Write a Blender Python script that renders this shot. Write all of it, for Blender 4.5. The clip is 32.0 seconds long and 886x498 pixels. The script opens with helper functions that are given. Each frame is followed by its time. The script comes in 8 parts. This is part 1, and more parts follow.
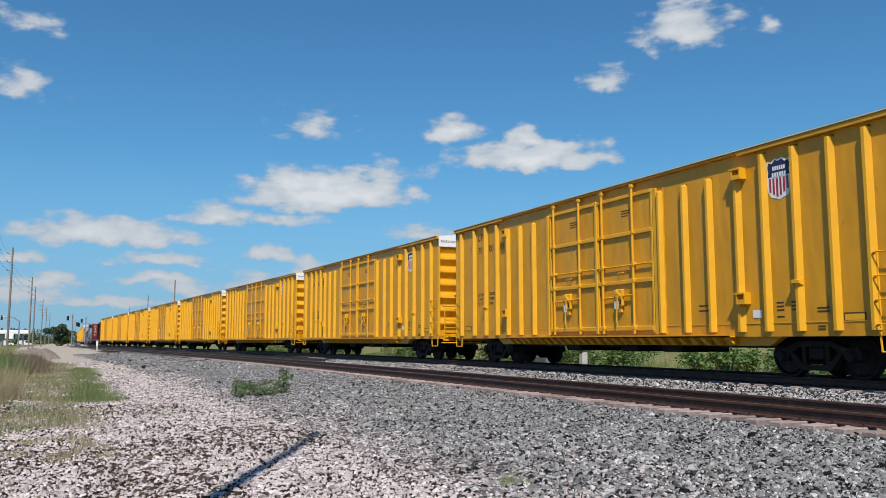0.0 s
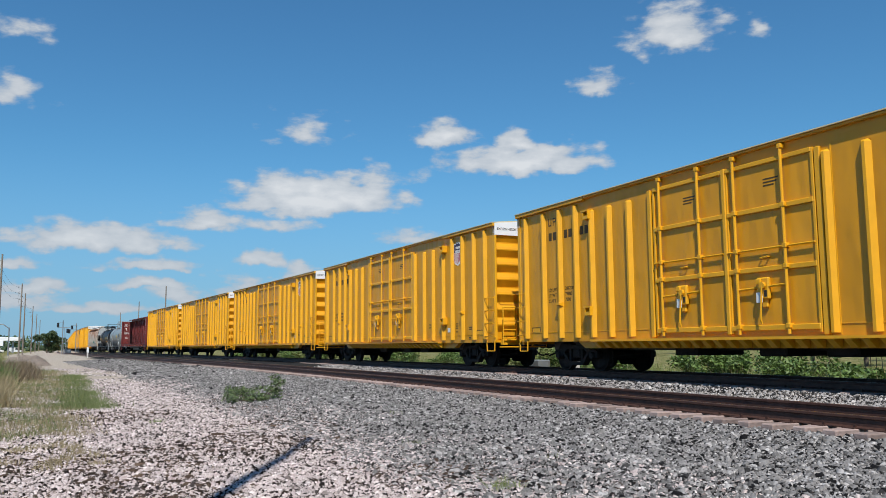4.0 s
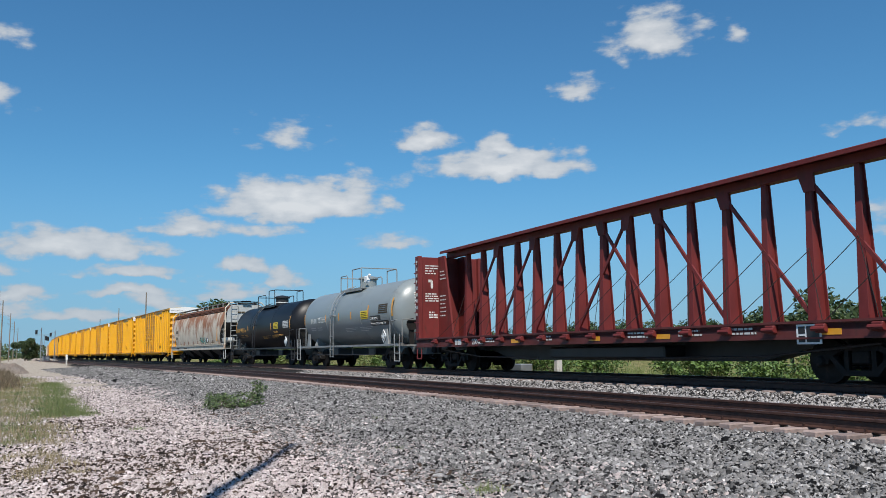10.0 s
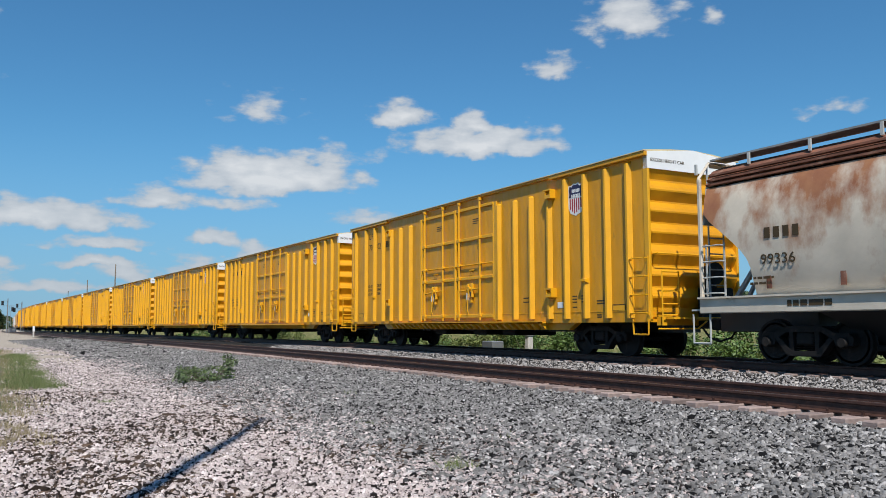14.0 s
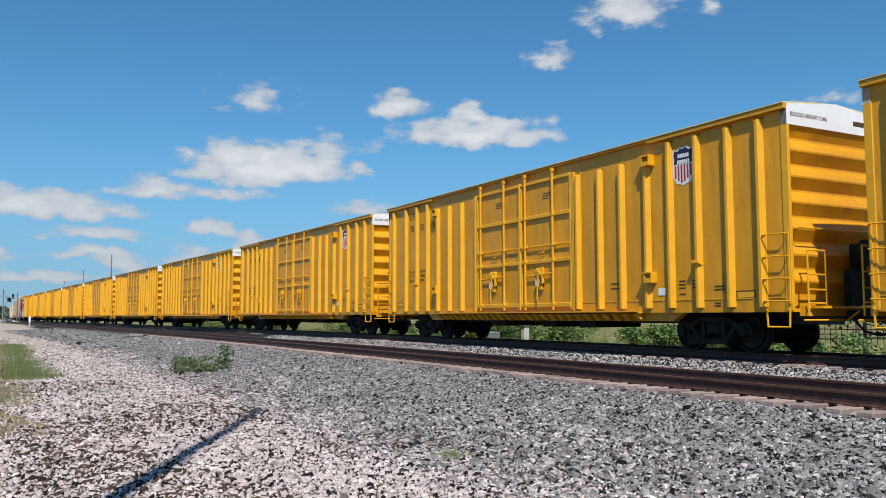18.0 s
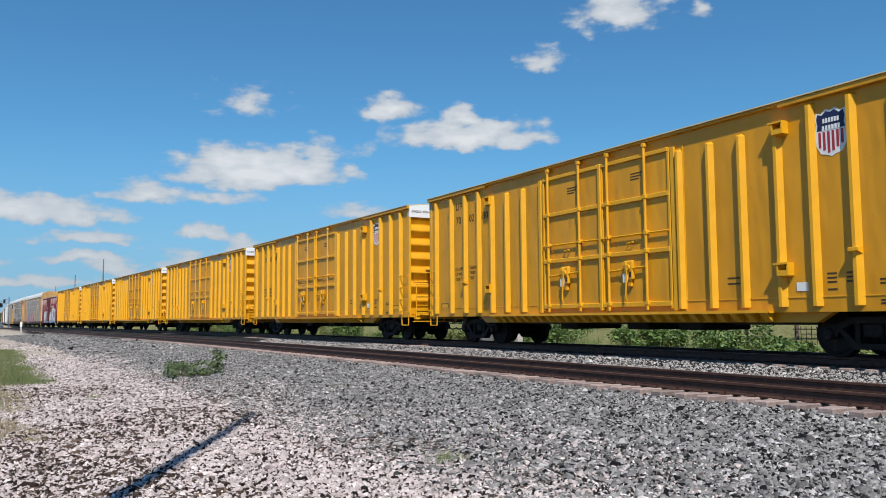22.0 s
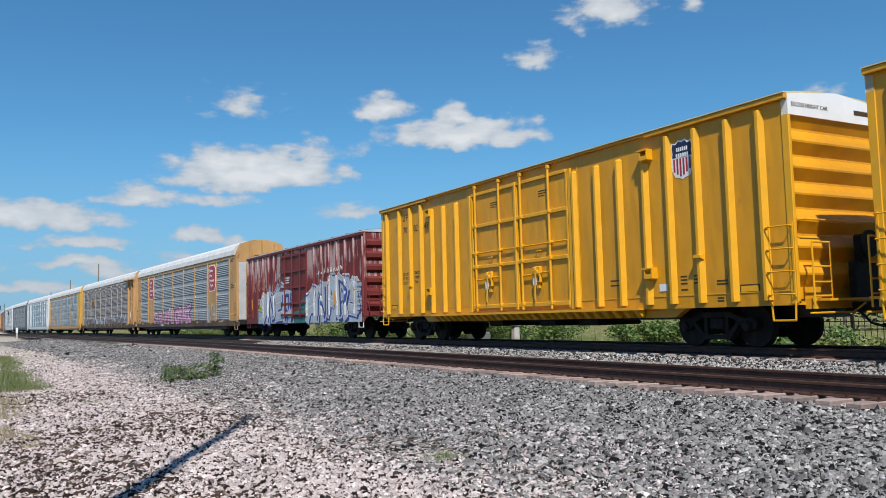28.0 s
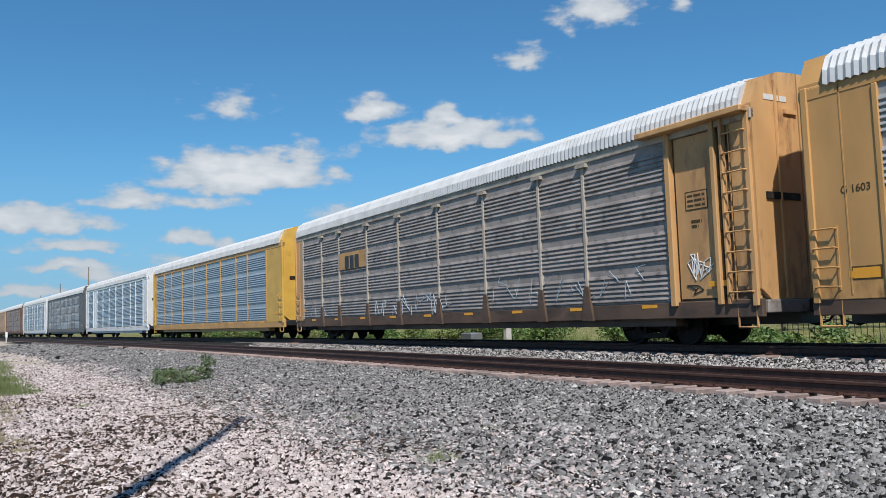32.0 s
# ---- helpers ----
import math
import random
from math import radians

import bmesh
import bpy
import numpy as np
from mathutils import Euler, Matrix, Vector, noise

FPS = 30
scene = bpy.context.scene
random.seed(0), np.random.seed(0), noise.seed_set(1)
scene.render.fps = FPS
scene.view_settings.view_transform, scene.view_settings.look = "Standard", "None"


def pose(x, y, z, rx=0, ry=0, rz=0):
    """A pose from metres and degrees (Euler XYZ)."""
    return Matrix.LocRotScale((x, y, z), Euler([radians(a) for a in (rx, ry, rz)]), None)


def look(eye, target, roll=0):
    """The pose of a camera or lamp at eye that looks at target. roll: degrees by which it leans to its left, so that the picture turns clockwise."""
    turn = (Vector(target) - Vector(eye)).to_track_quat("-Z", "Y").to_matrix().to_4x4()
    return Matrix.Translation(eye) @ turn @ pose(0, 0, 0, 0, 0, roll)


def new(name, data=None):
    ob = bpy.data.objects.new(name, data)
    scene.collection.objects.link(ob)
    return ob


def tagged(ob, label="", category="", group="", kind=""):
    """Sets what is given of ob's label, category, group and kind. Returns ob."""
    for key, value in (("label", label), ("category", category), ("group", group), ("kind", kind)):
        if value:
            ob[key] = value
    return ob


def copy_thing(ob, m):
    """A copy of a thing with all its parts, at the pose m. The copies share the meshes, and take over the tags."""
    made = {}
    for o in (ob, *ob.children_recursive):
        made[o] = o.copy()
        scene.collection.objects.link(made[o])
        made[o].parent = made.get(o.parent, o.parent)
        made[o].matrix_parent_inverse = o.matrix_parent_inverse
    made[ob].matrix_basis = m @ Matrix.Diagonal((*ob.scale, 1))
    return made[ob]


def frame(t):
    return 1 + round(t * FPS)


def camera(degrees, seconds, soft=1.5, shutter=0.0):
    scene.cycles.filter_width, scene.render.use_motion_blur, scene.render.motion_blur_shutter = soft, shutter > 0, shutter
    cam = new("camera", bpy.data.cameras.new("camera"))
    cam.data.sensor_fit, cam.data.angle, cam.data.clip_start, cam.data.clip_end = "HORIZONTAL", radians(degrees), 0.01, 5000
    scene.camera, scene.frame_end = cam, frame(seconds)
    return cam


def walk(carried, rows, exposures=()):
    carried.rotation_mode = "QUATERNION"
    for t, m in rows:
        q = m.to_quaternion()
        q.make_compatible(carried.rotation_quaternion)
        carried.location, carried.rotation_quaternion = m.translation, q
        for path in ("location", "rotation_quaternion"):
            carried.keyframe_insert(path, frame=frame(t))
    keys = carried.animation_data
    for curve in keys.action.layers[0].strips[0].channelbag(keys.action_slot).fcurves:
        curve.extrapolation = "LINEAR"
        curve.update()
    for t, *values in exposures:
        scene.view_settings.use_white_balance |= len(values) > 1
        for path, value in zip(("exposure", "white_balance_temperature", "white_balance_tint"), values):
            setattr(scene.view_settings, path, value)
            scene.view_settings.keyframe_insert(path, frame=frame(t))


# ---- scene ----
# ---------------------------------------------------------------- camera and its walk
EYE = Vector((0.0, 0.0, 0.793))
cam = camera(56.47, 32.0, 0.6)


def aim(yaw, pitch, roll):
    """Pose at EYE: yaw clockwise from +Y, pitch upwards, degrees."""
    y, p = radians(yaw), radians(pitch)
    way = Vector((math.sin(y) * math.cos(p), math.cos(y) * math.cos(p), math.sin(p)))
    return look(EYE, EYE + way * 10, roll)


PATH = [
    (0.0, 24.53, 6.36, -0.06), (0.5, 24.59, 6.38, -0.13), (1.0, 24.64, 6.45, -0.16), (1.5, 24.66, 6.4, -0.19),
    (2.0, 24.82, 6.45, -0.21), (2.5, 24.9, 6.5, -0.28), (3.0, 24.94, 6.56, -0.36), (3.5, 25.01, 6.61, -0.38),
    (5.5, 25.4, 6.79, -0.56), (6.0, 25.49, 6.81, -0.59), (6.5, 25.59, 6.88, -0.72), (7.0, 25.68, 6.93, -0.77),
    (7.5, 25.8, 6.97, -0.83), (8.0, 25.92, 7.03, -0.84), (8.5, 26.07, 7.07, -0.89), (9.0, 26.12, 7.12, -0.91),
    (9.5, 26.26, 6.97, -0.83), (10.0, 26.35, 6.97, -0.83), (10.5, 26.46, 7.02, -0.84), (11.0, 26.56, 7.04, -0.92),
    (11.5, 26.6, 7.14, -0.94), (12.0, 26.82, 7.27, -0.92), (12.5, 26.89, 7.23, -0.92), (13.0, 27.73, 5.96, -0.32),
    (13.5, 28.09, 5.28, -0.04), (14.0, 28.2, 5.34, -0.1), (14.5, 28.28, 5.33, -0.05), (16.5, 28.6, 5.17, -0.09),
    (17.0, 28.61, 5.12, -0.12), (17.5, 28.41, 4.76, -0.08), (18.0, 28.44, 4.69, -0.05), (18.5, 28.55, 4.74, -0.02),
    (19.0, 28.62, 4.75, -0.08), (19.5, 28.67, 4.76, -0.1), (20.0, 28.78, 4.78, -0.16), (20.5, 28.89, 4.82, -0.22),
    (21.0, 29.04, 4.88, -0.31), (21.5, 29.08, 4.9, -0.32), (22.0, 28.93, 4.87, -0.42), (22.5, 28.91, 4.86, -0.6),
    (23.0, 29.02, 4.89, -0.64), (23.5, 28.8, 4.83, -0.8), (24.0, 28.78, 4.82, -0.83), (24.5, 28.82, 4.75, -0.98),
    (25.0, 28.94, 4.77, -1.02), (25.5, 29.09, 4.78, -1.07), (27.5, 29.23, 4.77, -1.35), (28.0, 29.24, 4.79, -1.4),
    (28.5, 29.33, 4.77, -1.52), (29.0, 29.13, 4.73, -1.47), (29.5, 29.28, 4.74, -1.59), (30.0, 29.4, 4.78, -1.66),
    (30.5, 29.49, 4.78, -1.66), (31.0, 29.67, 4.81, -1.71), (31.5, 29.8, 4.84, -1.81), (32.0, 29.84, 4.83, -1.84)]
walk(cam, [(t, aim(y, p, r)) for t, y, p, r in PATH],
     exposures=[(0.0, -0.03), (3.0, -0.03), (6.0, -0.05), (14.5, -0.05), (17.0, 0.0), (32.0, 0.02)])
scene.view_settings.exposure = 0.0

# ---------------------------------------------------------------- sun, sky and clouds
SUN_ELEV, SUN_AZ = 52.0, 205.9
sun = new("sun", bpy.data.lights.new("sun", "SUN"))
sun.data.energy, sun.data.angle, sun.data.color = 5.3, radians(0.53), (1.0, 0.955, 0.88)
_se, _sa = radians(SUN_ELEV), radians(SUN_AZ)
SUN_WAY = Vector((math.sin(_sa) * math.cos(_se), math.cos(_sa) * math.cos(_se), math.sin(_se)))
sun.matrix_world = look(SUN_WAY * 60, (0, 0, 0))

world = bpy.data.worlds.new("sky")
scene.world = world
world.use_nodes = True
wt = world.node_tree
wt.nodes.clear()


def wn(kind, operation="", data_type=""):
    n = wt.nodes.new(kind)
    if operation:
        n.operation = operation
    if data_type:
        n.data_type = data_type
    return n


def wmath(op, a, b=None, c=None):
    n = wn("ShaderNodeMath", operation=op)
    for i, v in enumerate((a, b, c)):
        if v is None:
            continue
        if isinstance(v, (int, float)):
            n.inputs[i].default_value = v
        else:
            wt.links.new(v, n.inputs[i])
    return n.outputs[0]


sky = wn("ShaderNodeTexSky")
sky.sky_type, sky.sun_disc, sky.sun_elevation, sky.sun_rotation = "NISHITA", False, _se, _sa
sky.air_density, sky.dust_density, sky.ozone_density, sky.altitude = 1.15, 0.1, 3.0, 20
tc = wn("ShaderNodeTexCoord")
sep = wn("ShaderNodeSeparateXYZ")
wt.links.new(tc.outputs["Generated"], sep.inputs[0])
az = wmath("MULTIPLY", wmath("ARCTAN2", sep.outputs[0], sep.outputs[1]), 57.2958)
el = wmath("MULTIPLY", wmath("ARCSINE", sep.outputs[2]), 57.2958)
comb = wn("ShaderNodeCombineXYZ")
wt.links.new(az, comb.inputs[0]), wt.links.new(el, comb.inputs[1])
warp = wn("ShaderNodeTexNoise")
warp.inputs["Scale"].default_value, warp.inputs["Detail"].default_value = 0.55, 5
wt.links.new(comb.outputs[0], warp.inputs["Vector"])
wv = wn("ShaderNodeVectorMath", operation="SUBTRACT")
wt.links.new(warp.outputs["Color"], wv.inputs[0])
wv.inputs[1].default_value = (0.5, 0.5, 0.5)
ws = wn("ShaderNodeVectorMath", operation="MULTIPLY")
wt.links.new(wv.outputs[0], ws.inputs[0])
ws.inputs[1].default_value = (3.2, 1.5, 0)
wa = wn("ShaderNodeVectorMath", operation="ADD")
wt.links.new(comb.outputs[0], wa.inputs[0]), wt.links.new(ws.outputs[0], wa.inputs[1])
# clouds: azimuth, elevation, half width, half height (degrees), density
CLOUDS = [(41.4, 20.9, 3.2, 1.7, 0.85), (46.9, 20.6, 1.1, 0.9, 0.5), (36.3, 17.6, 1.9, 0.9, 0.75), (25.3, 14.8, 2.1, 1.1, 0.9),
          (30.3, 14.1, 1.7, 0.8, 0.85), (30.9, 12.8, 5.6, 1.1, 1.1), (15.5, 15.0, 3.1, 1.3, 0.46), (21.0, 11.9, 2.6, 0.9, 0.6),
          (16.4, 10.5, 5.6, 1.45, 1.2), (9.2, 8.5, 2.6, 0.8, 0.85), (13.0, 8.4, 3.9, 0.6, 0.5), (2.2, 7.2, 5.4, 1.0, 1.05),
          (5.6, 5.5, 3.4, 0.5, 0.8), (-3.0, 5.4, 2.6, 0.45, 0.8), (12.7, 6.0, 1.7, 0.6, 0.9), (23.2, 7.7, 2.6, 0.7, 0.55), (-3.2, 19.9, 2.4, 1.0, 0.5),
          (-3.2, 15.8, 2.0, 1.1, 0.6), (5.4, 4.2, 2.6, 0.4, 0.85), (-1.6, 3.9, 2.7, 0.5, 0.9), (2.4, 2.6, 4.6, 0.45, 0.75),
          (7.2, 3.6, 2.6, 0.6, 0.7), (-2.2, 3.0, 3.2, 0.7, 0.7), (15.0, 5.1, 1.6, 0.7, 0.9), (53.5, 13.6, 2.2, 0.5, 0.45),
          (12.0, 4.2, 3.0, 0.7, 0.6), (60.0, 8.0, 6.0, 1.5, 0.9), (75, 14, 7, 2, 0.9), (-20, 12, 8, 2, 0.9), (-60, 9, 9, 2, 0.9),
          (-110, 12, 9, 2.5, 0.9), (120, 10, 9, 2, 0.9), (160, 14, 8, 2, 0.9)]
cover = None
for ca, ce, cw, ch, dens in CLOUDS:
    sb = wn("ShaderNodeVectorMath", operation="SUBTRACT")
    wt.links.new(wa.outputs[0], sb.inputs[0])
    sb.inputs[1].default_value = (ca, ce - 0.45 * ch, 0)
    # flat undersides: heights below the middle count double
    up = wn("ShaderNodeVectorMath", operation="MULTIPLY")
    wt.links.new(sb.outputs[0], up.inputs[0])
    up.inputs[1].default_value = (1, -2.2, 0)
    sx = wn("ShaderNodeVectorMath", operation="MAXIMUM")
    wt.links.new(sb.outputs[0], sx.inputs[0]), wt.links.new(up.outputs[0], sx.inputs[1])
    ml = wn("ShaderNodeVectorMath", operation="MULTIPLY")
    wt.links.new(sx.outputs[0], ml.inputs[0])
    ml.inputs[1].default_value = (1 / cw, 0.75 / ch, 0)
    ln = wn("ShaderNodeVectorMath", operation="LENGTH")
    wt.links.new(ml.outputs[0], ln.inputs[0])
    m = wmath("MULTIPLY_ADD", ln.outputs["Value"], -dens, dens * 1.42)
    cover = m if cover is None else wmath("MAXIMUM", cover, m)
fine = wn("ShaderNodeTexNoise")
fine.inputs["Scale"].default_value, fine.inputs["Detail"].default_value, fine.inputs["Roughness"].default_value = 0.95, 5, 0.52
flat = wn("ShaderNodeVectorMath", operation="MULTIPLY")
wt.links.new(comb.outputs[0], flat.inputs[0])
flat.inputs[1].default_value = (0.5, 1.2, 0)
wt.links.new(flat.outputs[0], fine.inputs["Vector"])
dens_out = wmath("ADD", cover, wmath("MULTIPLY_ADD", fine.outputs["Fac"], 1.6, -0.86))
ramp = wn("ShaderNodeMapRange")
ramp.interpolation_type = "SMOOTHSTEP"
ramp.inputs["From Min"].default_value, ramp.inputs["From Max"].default_value = 0.14, 0.68
wt.links.new(dens_out, ramp.inputs["Value"])
shade = wn("ShaderNodeMapRange")
shade.inputs["From Min"].default_value, shade.inputs["From Max"].default_value = 0.5, 1.6
shade.inputs["To Min"].default_value, shade.inputs["To Max"].default_value = 0.0, 1.0
wt.links.new(wmath("ADD", dens_out, wmath("MULTIPLY", fine.outputs["Fac"], 0.4)), shade.inputs["Value"])
tint = wn("ShaderNodeMix", data_type="RGBA")
tint.inputs["A"].default_value, tint.inputs["B"].default_value = (5.0, 5.6, 6.3, 1), (8.3, 8.5, 8.7, 1)
low = wn("ShaderNodeMapRange")
low.inputs["From Min"].default_value, low.inputs["From Max"].default_value = 2.0, 11.0
low.inputs["To Min"].default_value, low.inputs["To Max"].default_value = 0.42, 1.0
wt.links.new(el, low.inputs["Value"])
wt.links.new(wmath("MULTIPLY", shade.outputs["Result"], low.outputs["Result"]), tint.inputs["Factor"])
mixc = wn("ShaderNodeMix", data_type="RGBA")
wt.links.new(wmath("MULTIPLY", ramp.outputs["Result"], 0.93), mixc.inputs["Factor"])
clear = wn("ShaderNodeVectorMath", operation="MULTIPLY")
clear.inputs[1].default_value = (0.478, 0.94, 1.185)
wt.links.new(sky.outputs[0], clear.inputs[0])
hz = wn("ShaderNodeMapRange")
hz.interpolation_type = "SMOOTHSTEP"
hz.inputs["From Min"].default_value, hz.inputs["From Max"].default_value = 14.0, -1.0
hz.inputs["To Min"].default_value, hz.inputs["To Max"].default_value = 0.0, 0.7
wt.links.new(el, hz.inputs["Value"])
haze = wn("ShaderNodeMix", data_type="RGBA")
haze.inputs["B"].default_value = (2.3, 3.95, 7.1, 1)
wt.links.new(hz.outputs["Result"], haze.inputs["Factor"])
wt.links.new(clear.outputs[0], haze.inputs["A"])
wt.links.new(haze.outputs["Result"], mixc.inputs["A"]), wt.links.new(tint.outputs["Result"], mixc.inputs["B"])
bg = wn("ShaderNodeBackground")
bg.inputs["Strength"].default_value = 0.092
wo = wn("ShaderNodeOutputWorld")
wt.links.new(mixc.outputs["Result"], bg.inputs["Color"]), wt.links.new(bg.outputs[0], wo.inputs[0])

# ---------------------------------------------------------------- materials


def surf(name, base, rough=0.5, metal=0.0, var=0.12, scale=3.0, bump=0.1, bscale=40.0, dirt=None, dirt_amount=0.0, dirt_scale=1.2,
         stretch=(1, 1, 1), spec=0.5, vary=0.0, relief=0.02, bdetail=4):
    """Principled surface with broad tint variation, fine relief and optional dirt or rust of another colour."""
    m = bpy.data.materials.new(name)
    m.use_nodes = True
    t = m.node_tree
    b = t.nodes["Principled BSDF"]
    b.inputs["Roughness"].default_value, b.inputs["Metallic"].default_value = rough, metal
    b.inputs["Specular IOR Level"].default_value = spec
    co = t.nodes.new("ShaderNodeTexCoord")
    mp = t.nodes.new("ShaderNodeMapping")
    mp.inputs["Scale"].default_value = stretch
    t.links.new(co.outputs["Object"], mp.inputs[0])
    n1 = t.nodes.new("ShaderNodeTexNoise")
    n1.inputs["Scale"].default_value, n1.inputs["Detail"].default_value = scale, 6
    t.links.new(mp.outputs[0], n1.inputs["Vector"])
    mr = t.nodes.new("ShaderNodeMapRange")
    mr.inputs["From Min"].default_value, mr.inputs["From Max"].default_value = 0.3, 0.7
    mr.inputs["To Min"].default_value, mr.inputs["To Max"].default_value = 1 - var, 1 + var
    t.links.new(n1.outputs["Fac"], mr.inputs["Value"])
    mul = t.nodes.new("ShaderNodeVectorMath")
    mul.operation = "SCALE"
    mul.inputs[0].default_value = base
    t.links.new(mr.outputs["Result"], mul.inputs["Scale"])
    out = mul.outputs[0]
    if vary:
        oi = t.nodes.new("ShaderNodeObjectInfo")
        vr = t.nodes.new("ShaderNodeMapRange")
        vr.inputs["To Min"].default_value, vr.inputs["To Max"].default_value = 1 - vary, 1 + vary
        t.links.new(oi.outputs["Random"], vr.inputs["Value"])
        m2 = t.nodes.new("ShaderNodeVectorMath")
        m2.operation = "SCALE"
        t.links.new(out, m2.inputs[0]), t.links.new(vr.outputs["Result"], m2.inputs["Scale"])
        out = m2.outputs[0]
    if dirt:
        n2 = t.nodes.new("ShaderNodeTexNoise")
        n2.inputs["Scale"].default_value, n2.inputs["Detail"].default_value, n2.inputs["Roughness"].default_value = dirt_scale, 9, 0.65
        t.links.new(mp.outputs[0], n2.inputs["Vector"])
        dr = t.nodes.new("ShaderNodeMapRange")
        dr.inputs["From Min"].default_value, dr.inputs["From Max"].default_value = 0.66 - 0.3 * dirt_amount, 0.8 - 0.25 * dirt_amount
        t.links.new(n2.outputs["Fac"], dr.inputs["Value"])
        mx = t.nodes.new("ShaderNodeMix")
        mx.data_type = "RGBA"
        mx.inputs["B"].default_value = (*dirt, 1)
        t.links.new(dr.outputs["Result"], mx.inputs["Factor"]), t.links.new(out, mx.inputs["A"])
        out = mx.outputs["Result"]
    t.links.new(out, b.inputs["Base Color"])
    if bump:
        n3 = t.nodes.new("ShaderNodeTexNoise")
        n3.inputs["Scale"].default_value, n3.inputs["Detail"].default_value = bscale, bdetail
        t.links.new(mp.outputs[0], n3.inputs["Vector"])
        bp = t.nodes.new("ShaderNodeBump")
        bp.inputs["Strength"].default_value, bp.inputs["Distance"].default_value = bump, relief
        t.links.new(n3.outputs["Fac"], bp.inputs["Height"]), t.links.new(bp.outputs[0], b.inputs["Normal"])
    return m


# One paint, two tones: sunlight on ribs and fittings is put into the colour.
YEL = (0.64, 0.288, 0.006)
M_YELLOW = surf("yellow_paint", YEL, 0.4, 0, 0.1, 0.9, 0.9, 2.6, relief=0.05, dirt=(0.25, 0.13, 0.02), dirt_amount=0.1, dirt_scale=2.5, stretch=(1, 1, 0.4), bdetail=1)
M_YELLOW_LIT = surf("yellow_paint_lit", (0.74, 0.36, 0.01), 0.4, 0, 0.08, 2, 0.05, 30)
M_WHITE = surf("white_paint", (0.78, 0.78, 0.77), 0.45, 0, 0.04, 3, 0.05)
M_BLACK = surf("black_paint", (0.02, 0.02, 0.022), 0.45, 0, 0.2, 3, 0.1)
M_STEEL = surf("dark_truck_steel", (0.013, 0.0115, 0.011), 0.75, 0.0, 0.35, 6, 0.4, 30, dirt=(0.05, 0.036, 0.028), dirt_amount=0.2, dirt_scale=6, spec=0.3)
M_ROOF = surf("dull_roof_metal", (0.72, 0.6, 0.36), 0.55, 0.2, 0.15, 1.5, 0.1)
M_NAVY = surf("navy_paint", (0.012, 0.016, 0.07), 0.5, 0, 0.1, 6, 0)
M_SHIELD_RED = surf("crimson_stripe_paint", (0.36, 0.03, 0.05), 0.5, 0, 0.1, 6, 0)
M_RED = surf("oxide_red_paint", (0.15, 0.019, 0.017), 0.6, 0, 0.25, 2, 0.3, 6, dirt=(0.07, 0.02, 0.015), dirt_amount=0.35, dirt_scale=2, stretch=(1, 1, 0.4))
M_REDDARK = surf("dark_red_sill", (0.115, 0.024, 0.021), 0.6, 0, 0.3, 2, 0.2, 8, dirt=(0.03, 0.018, 0.015), dirt_amount=0.4, dirt_scale=2)
M_GREY_TANK = surf("grey_tank_paint", (0.225, 0.255, 0.262), 0.34, 0, 0.1, 0.7, 0.05, 3, dirt=(0.16, 0.17, 0.17), dirt_amount=0.3, dirt_scale=0.8, stretch=(1, 0.4, 1))
M_BLACK_TANK = surf("black_tank_paint", (0.008, 0.008, 0.0095), 0.42, 0, 0.3, 1, 0.05, 3, dirt=(0.02, 0.02, 0.021), dirt_amount=0.3, dirt_scale=0.9, stretch=(1, 0.3, 1), spec=0.3)
M_GREY_PAINT = surf("light_grey_paint", (0.42, 0.43, 0.42), 0.5, 0, 0.12, 3, 0.1, 20, dirt=(0.2, 0.11, 0.07), dirt_amount=0.15)
M_GREY_FRAME = surf("mid_grey_frame_paint", (0.24, 0.25, 0.25), 0.55, 0, 0.2, 3, 0.1, 20, dirt=(0.09, 0.07, 0.06), dirt_amount=0.25)
M_ORANGE = surf("orange_reflector", (0.75, 0.34, 0.03), 0.4, 0, 0.05, 5, 0)
M_NOTICE = surf("yellow_green_notice", (0.5, 0.68, 0.03), 0.5, 0, 0.05, 5, 0)
M_PLACARD = surf("yellow_placard", (0.8, 0.58, 0.02), 0.5, 0, 0.05, 5, 0)
M_LETTER_W = surf("white_lettering", (0.62, 0.62, 0.6), 0.6, 0, 0.1, 5, 0)
M_LETTER_O = surf("orange_lettering", (0.62, 0.33, 0.08), 0.6, 0, 0.1, 5, 0)
M_LETTER_K = surf("dark_lettering", (0.06, 0.035, 0.01), 0.6, 0, 0.1, 5, 0)
M_GALV = surf("galvanised_roof", (0.52, 0.525, 0.53), 0.5, 0.1, 0.12, 2, 0.1, 12, dirt=(0.4, 0.37, 0.33), dirt_amount=0.2)
M_TAN = surf("tan_yellow_paint", (0.51, 0.28, 0.098), 0.5, 0, 0.15, 1.2, 0.1, 8, dirt=(0.2, 0.09, 0.03), dirt_amount=0.22, dirt_scale=1.4, stretch=(1, 1, 0.4))
M_TAN_RUST = surf("rust_stained_tan_paint", (0.53, 0.3, 0.125), 0.6, 0, 0.2, 1.2, 0.15, 8, dirt=(0.2, 0.09, 0.045), dirt_amount=0.36, dirt_scale=1.8, stretch=(1, 1, 0.3))
M_SILL = surf("grimy_tan_sill_and_shade", (0.1, 0.062, 0.042), 0.75, 0, 0.3, 2, 0.2, 12, dirt=(0.045, 0.034, 0.028), dirt_amount=0.5, dirt_scale=1.5, stretch=(1, 0.5, 1))
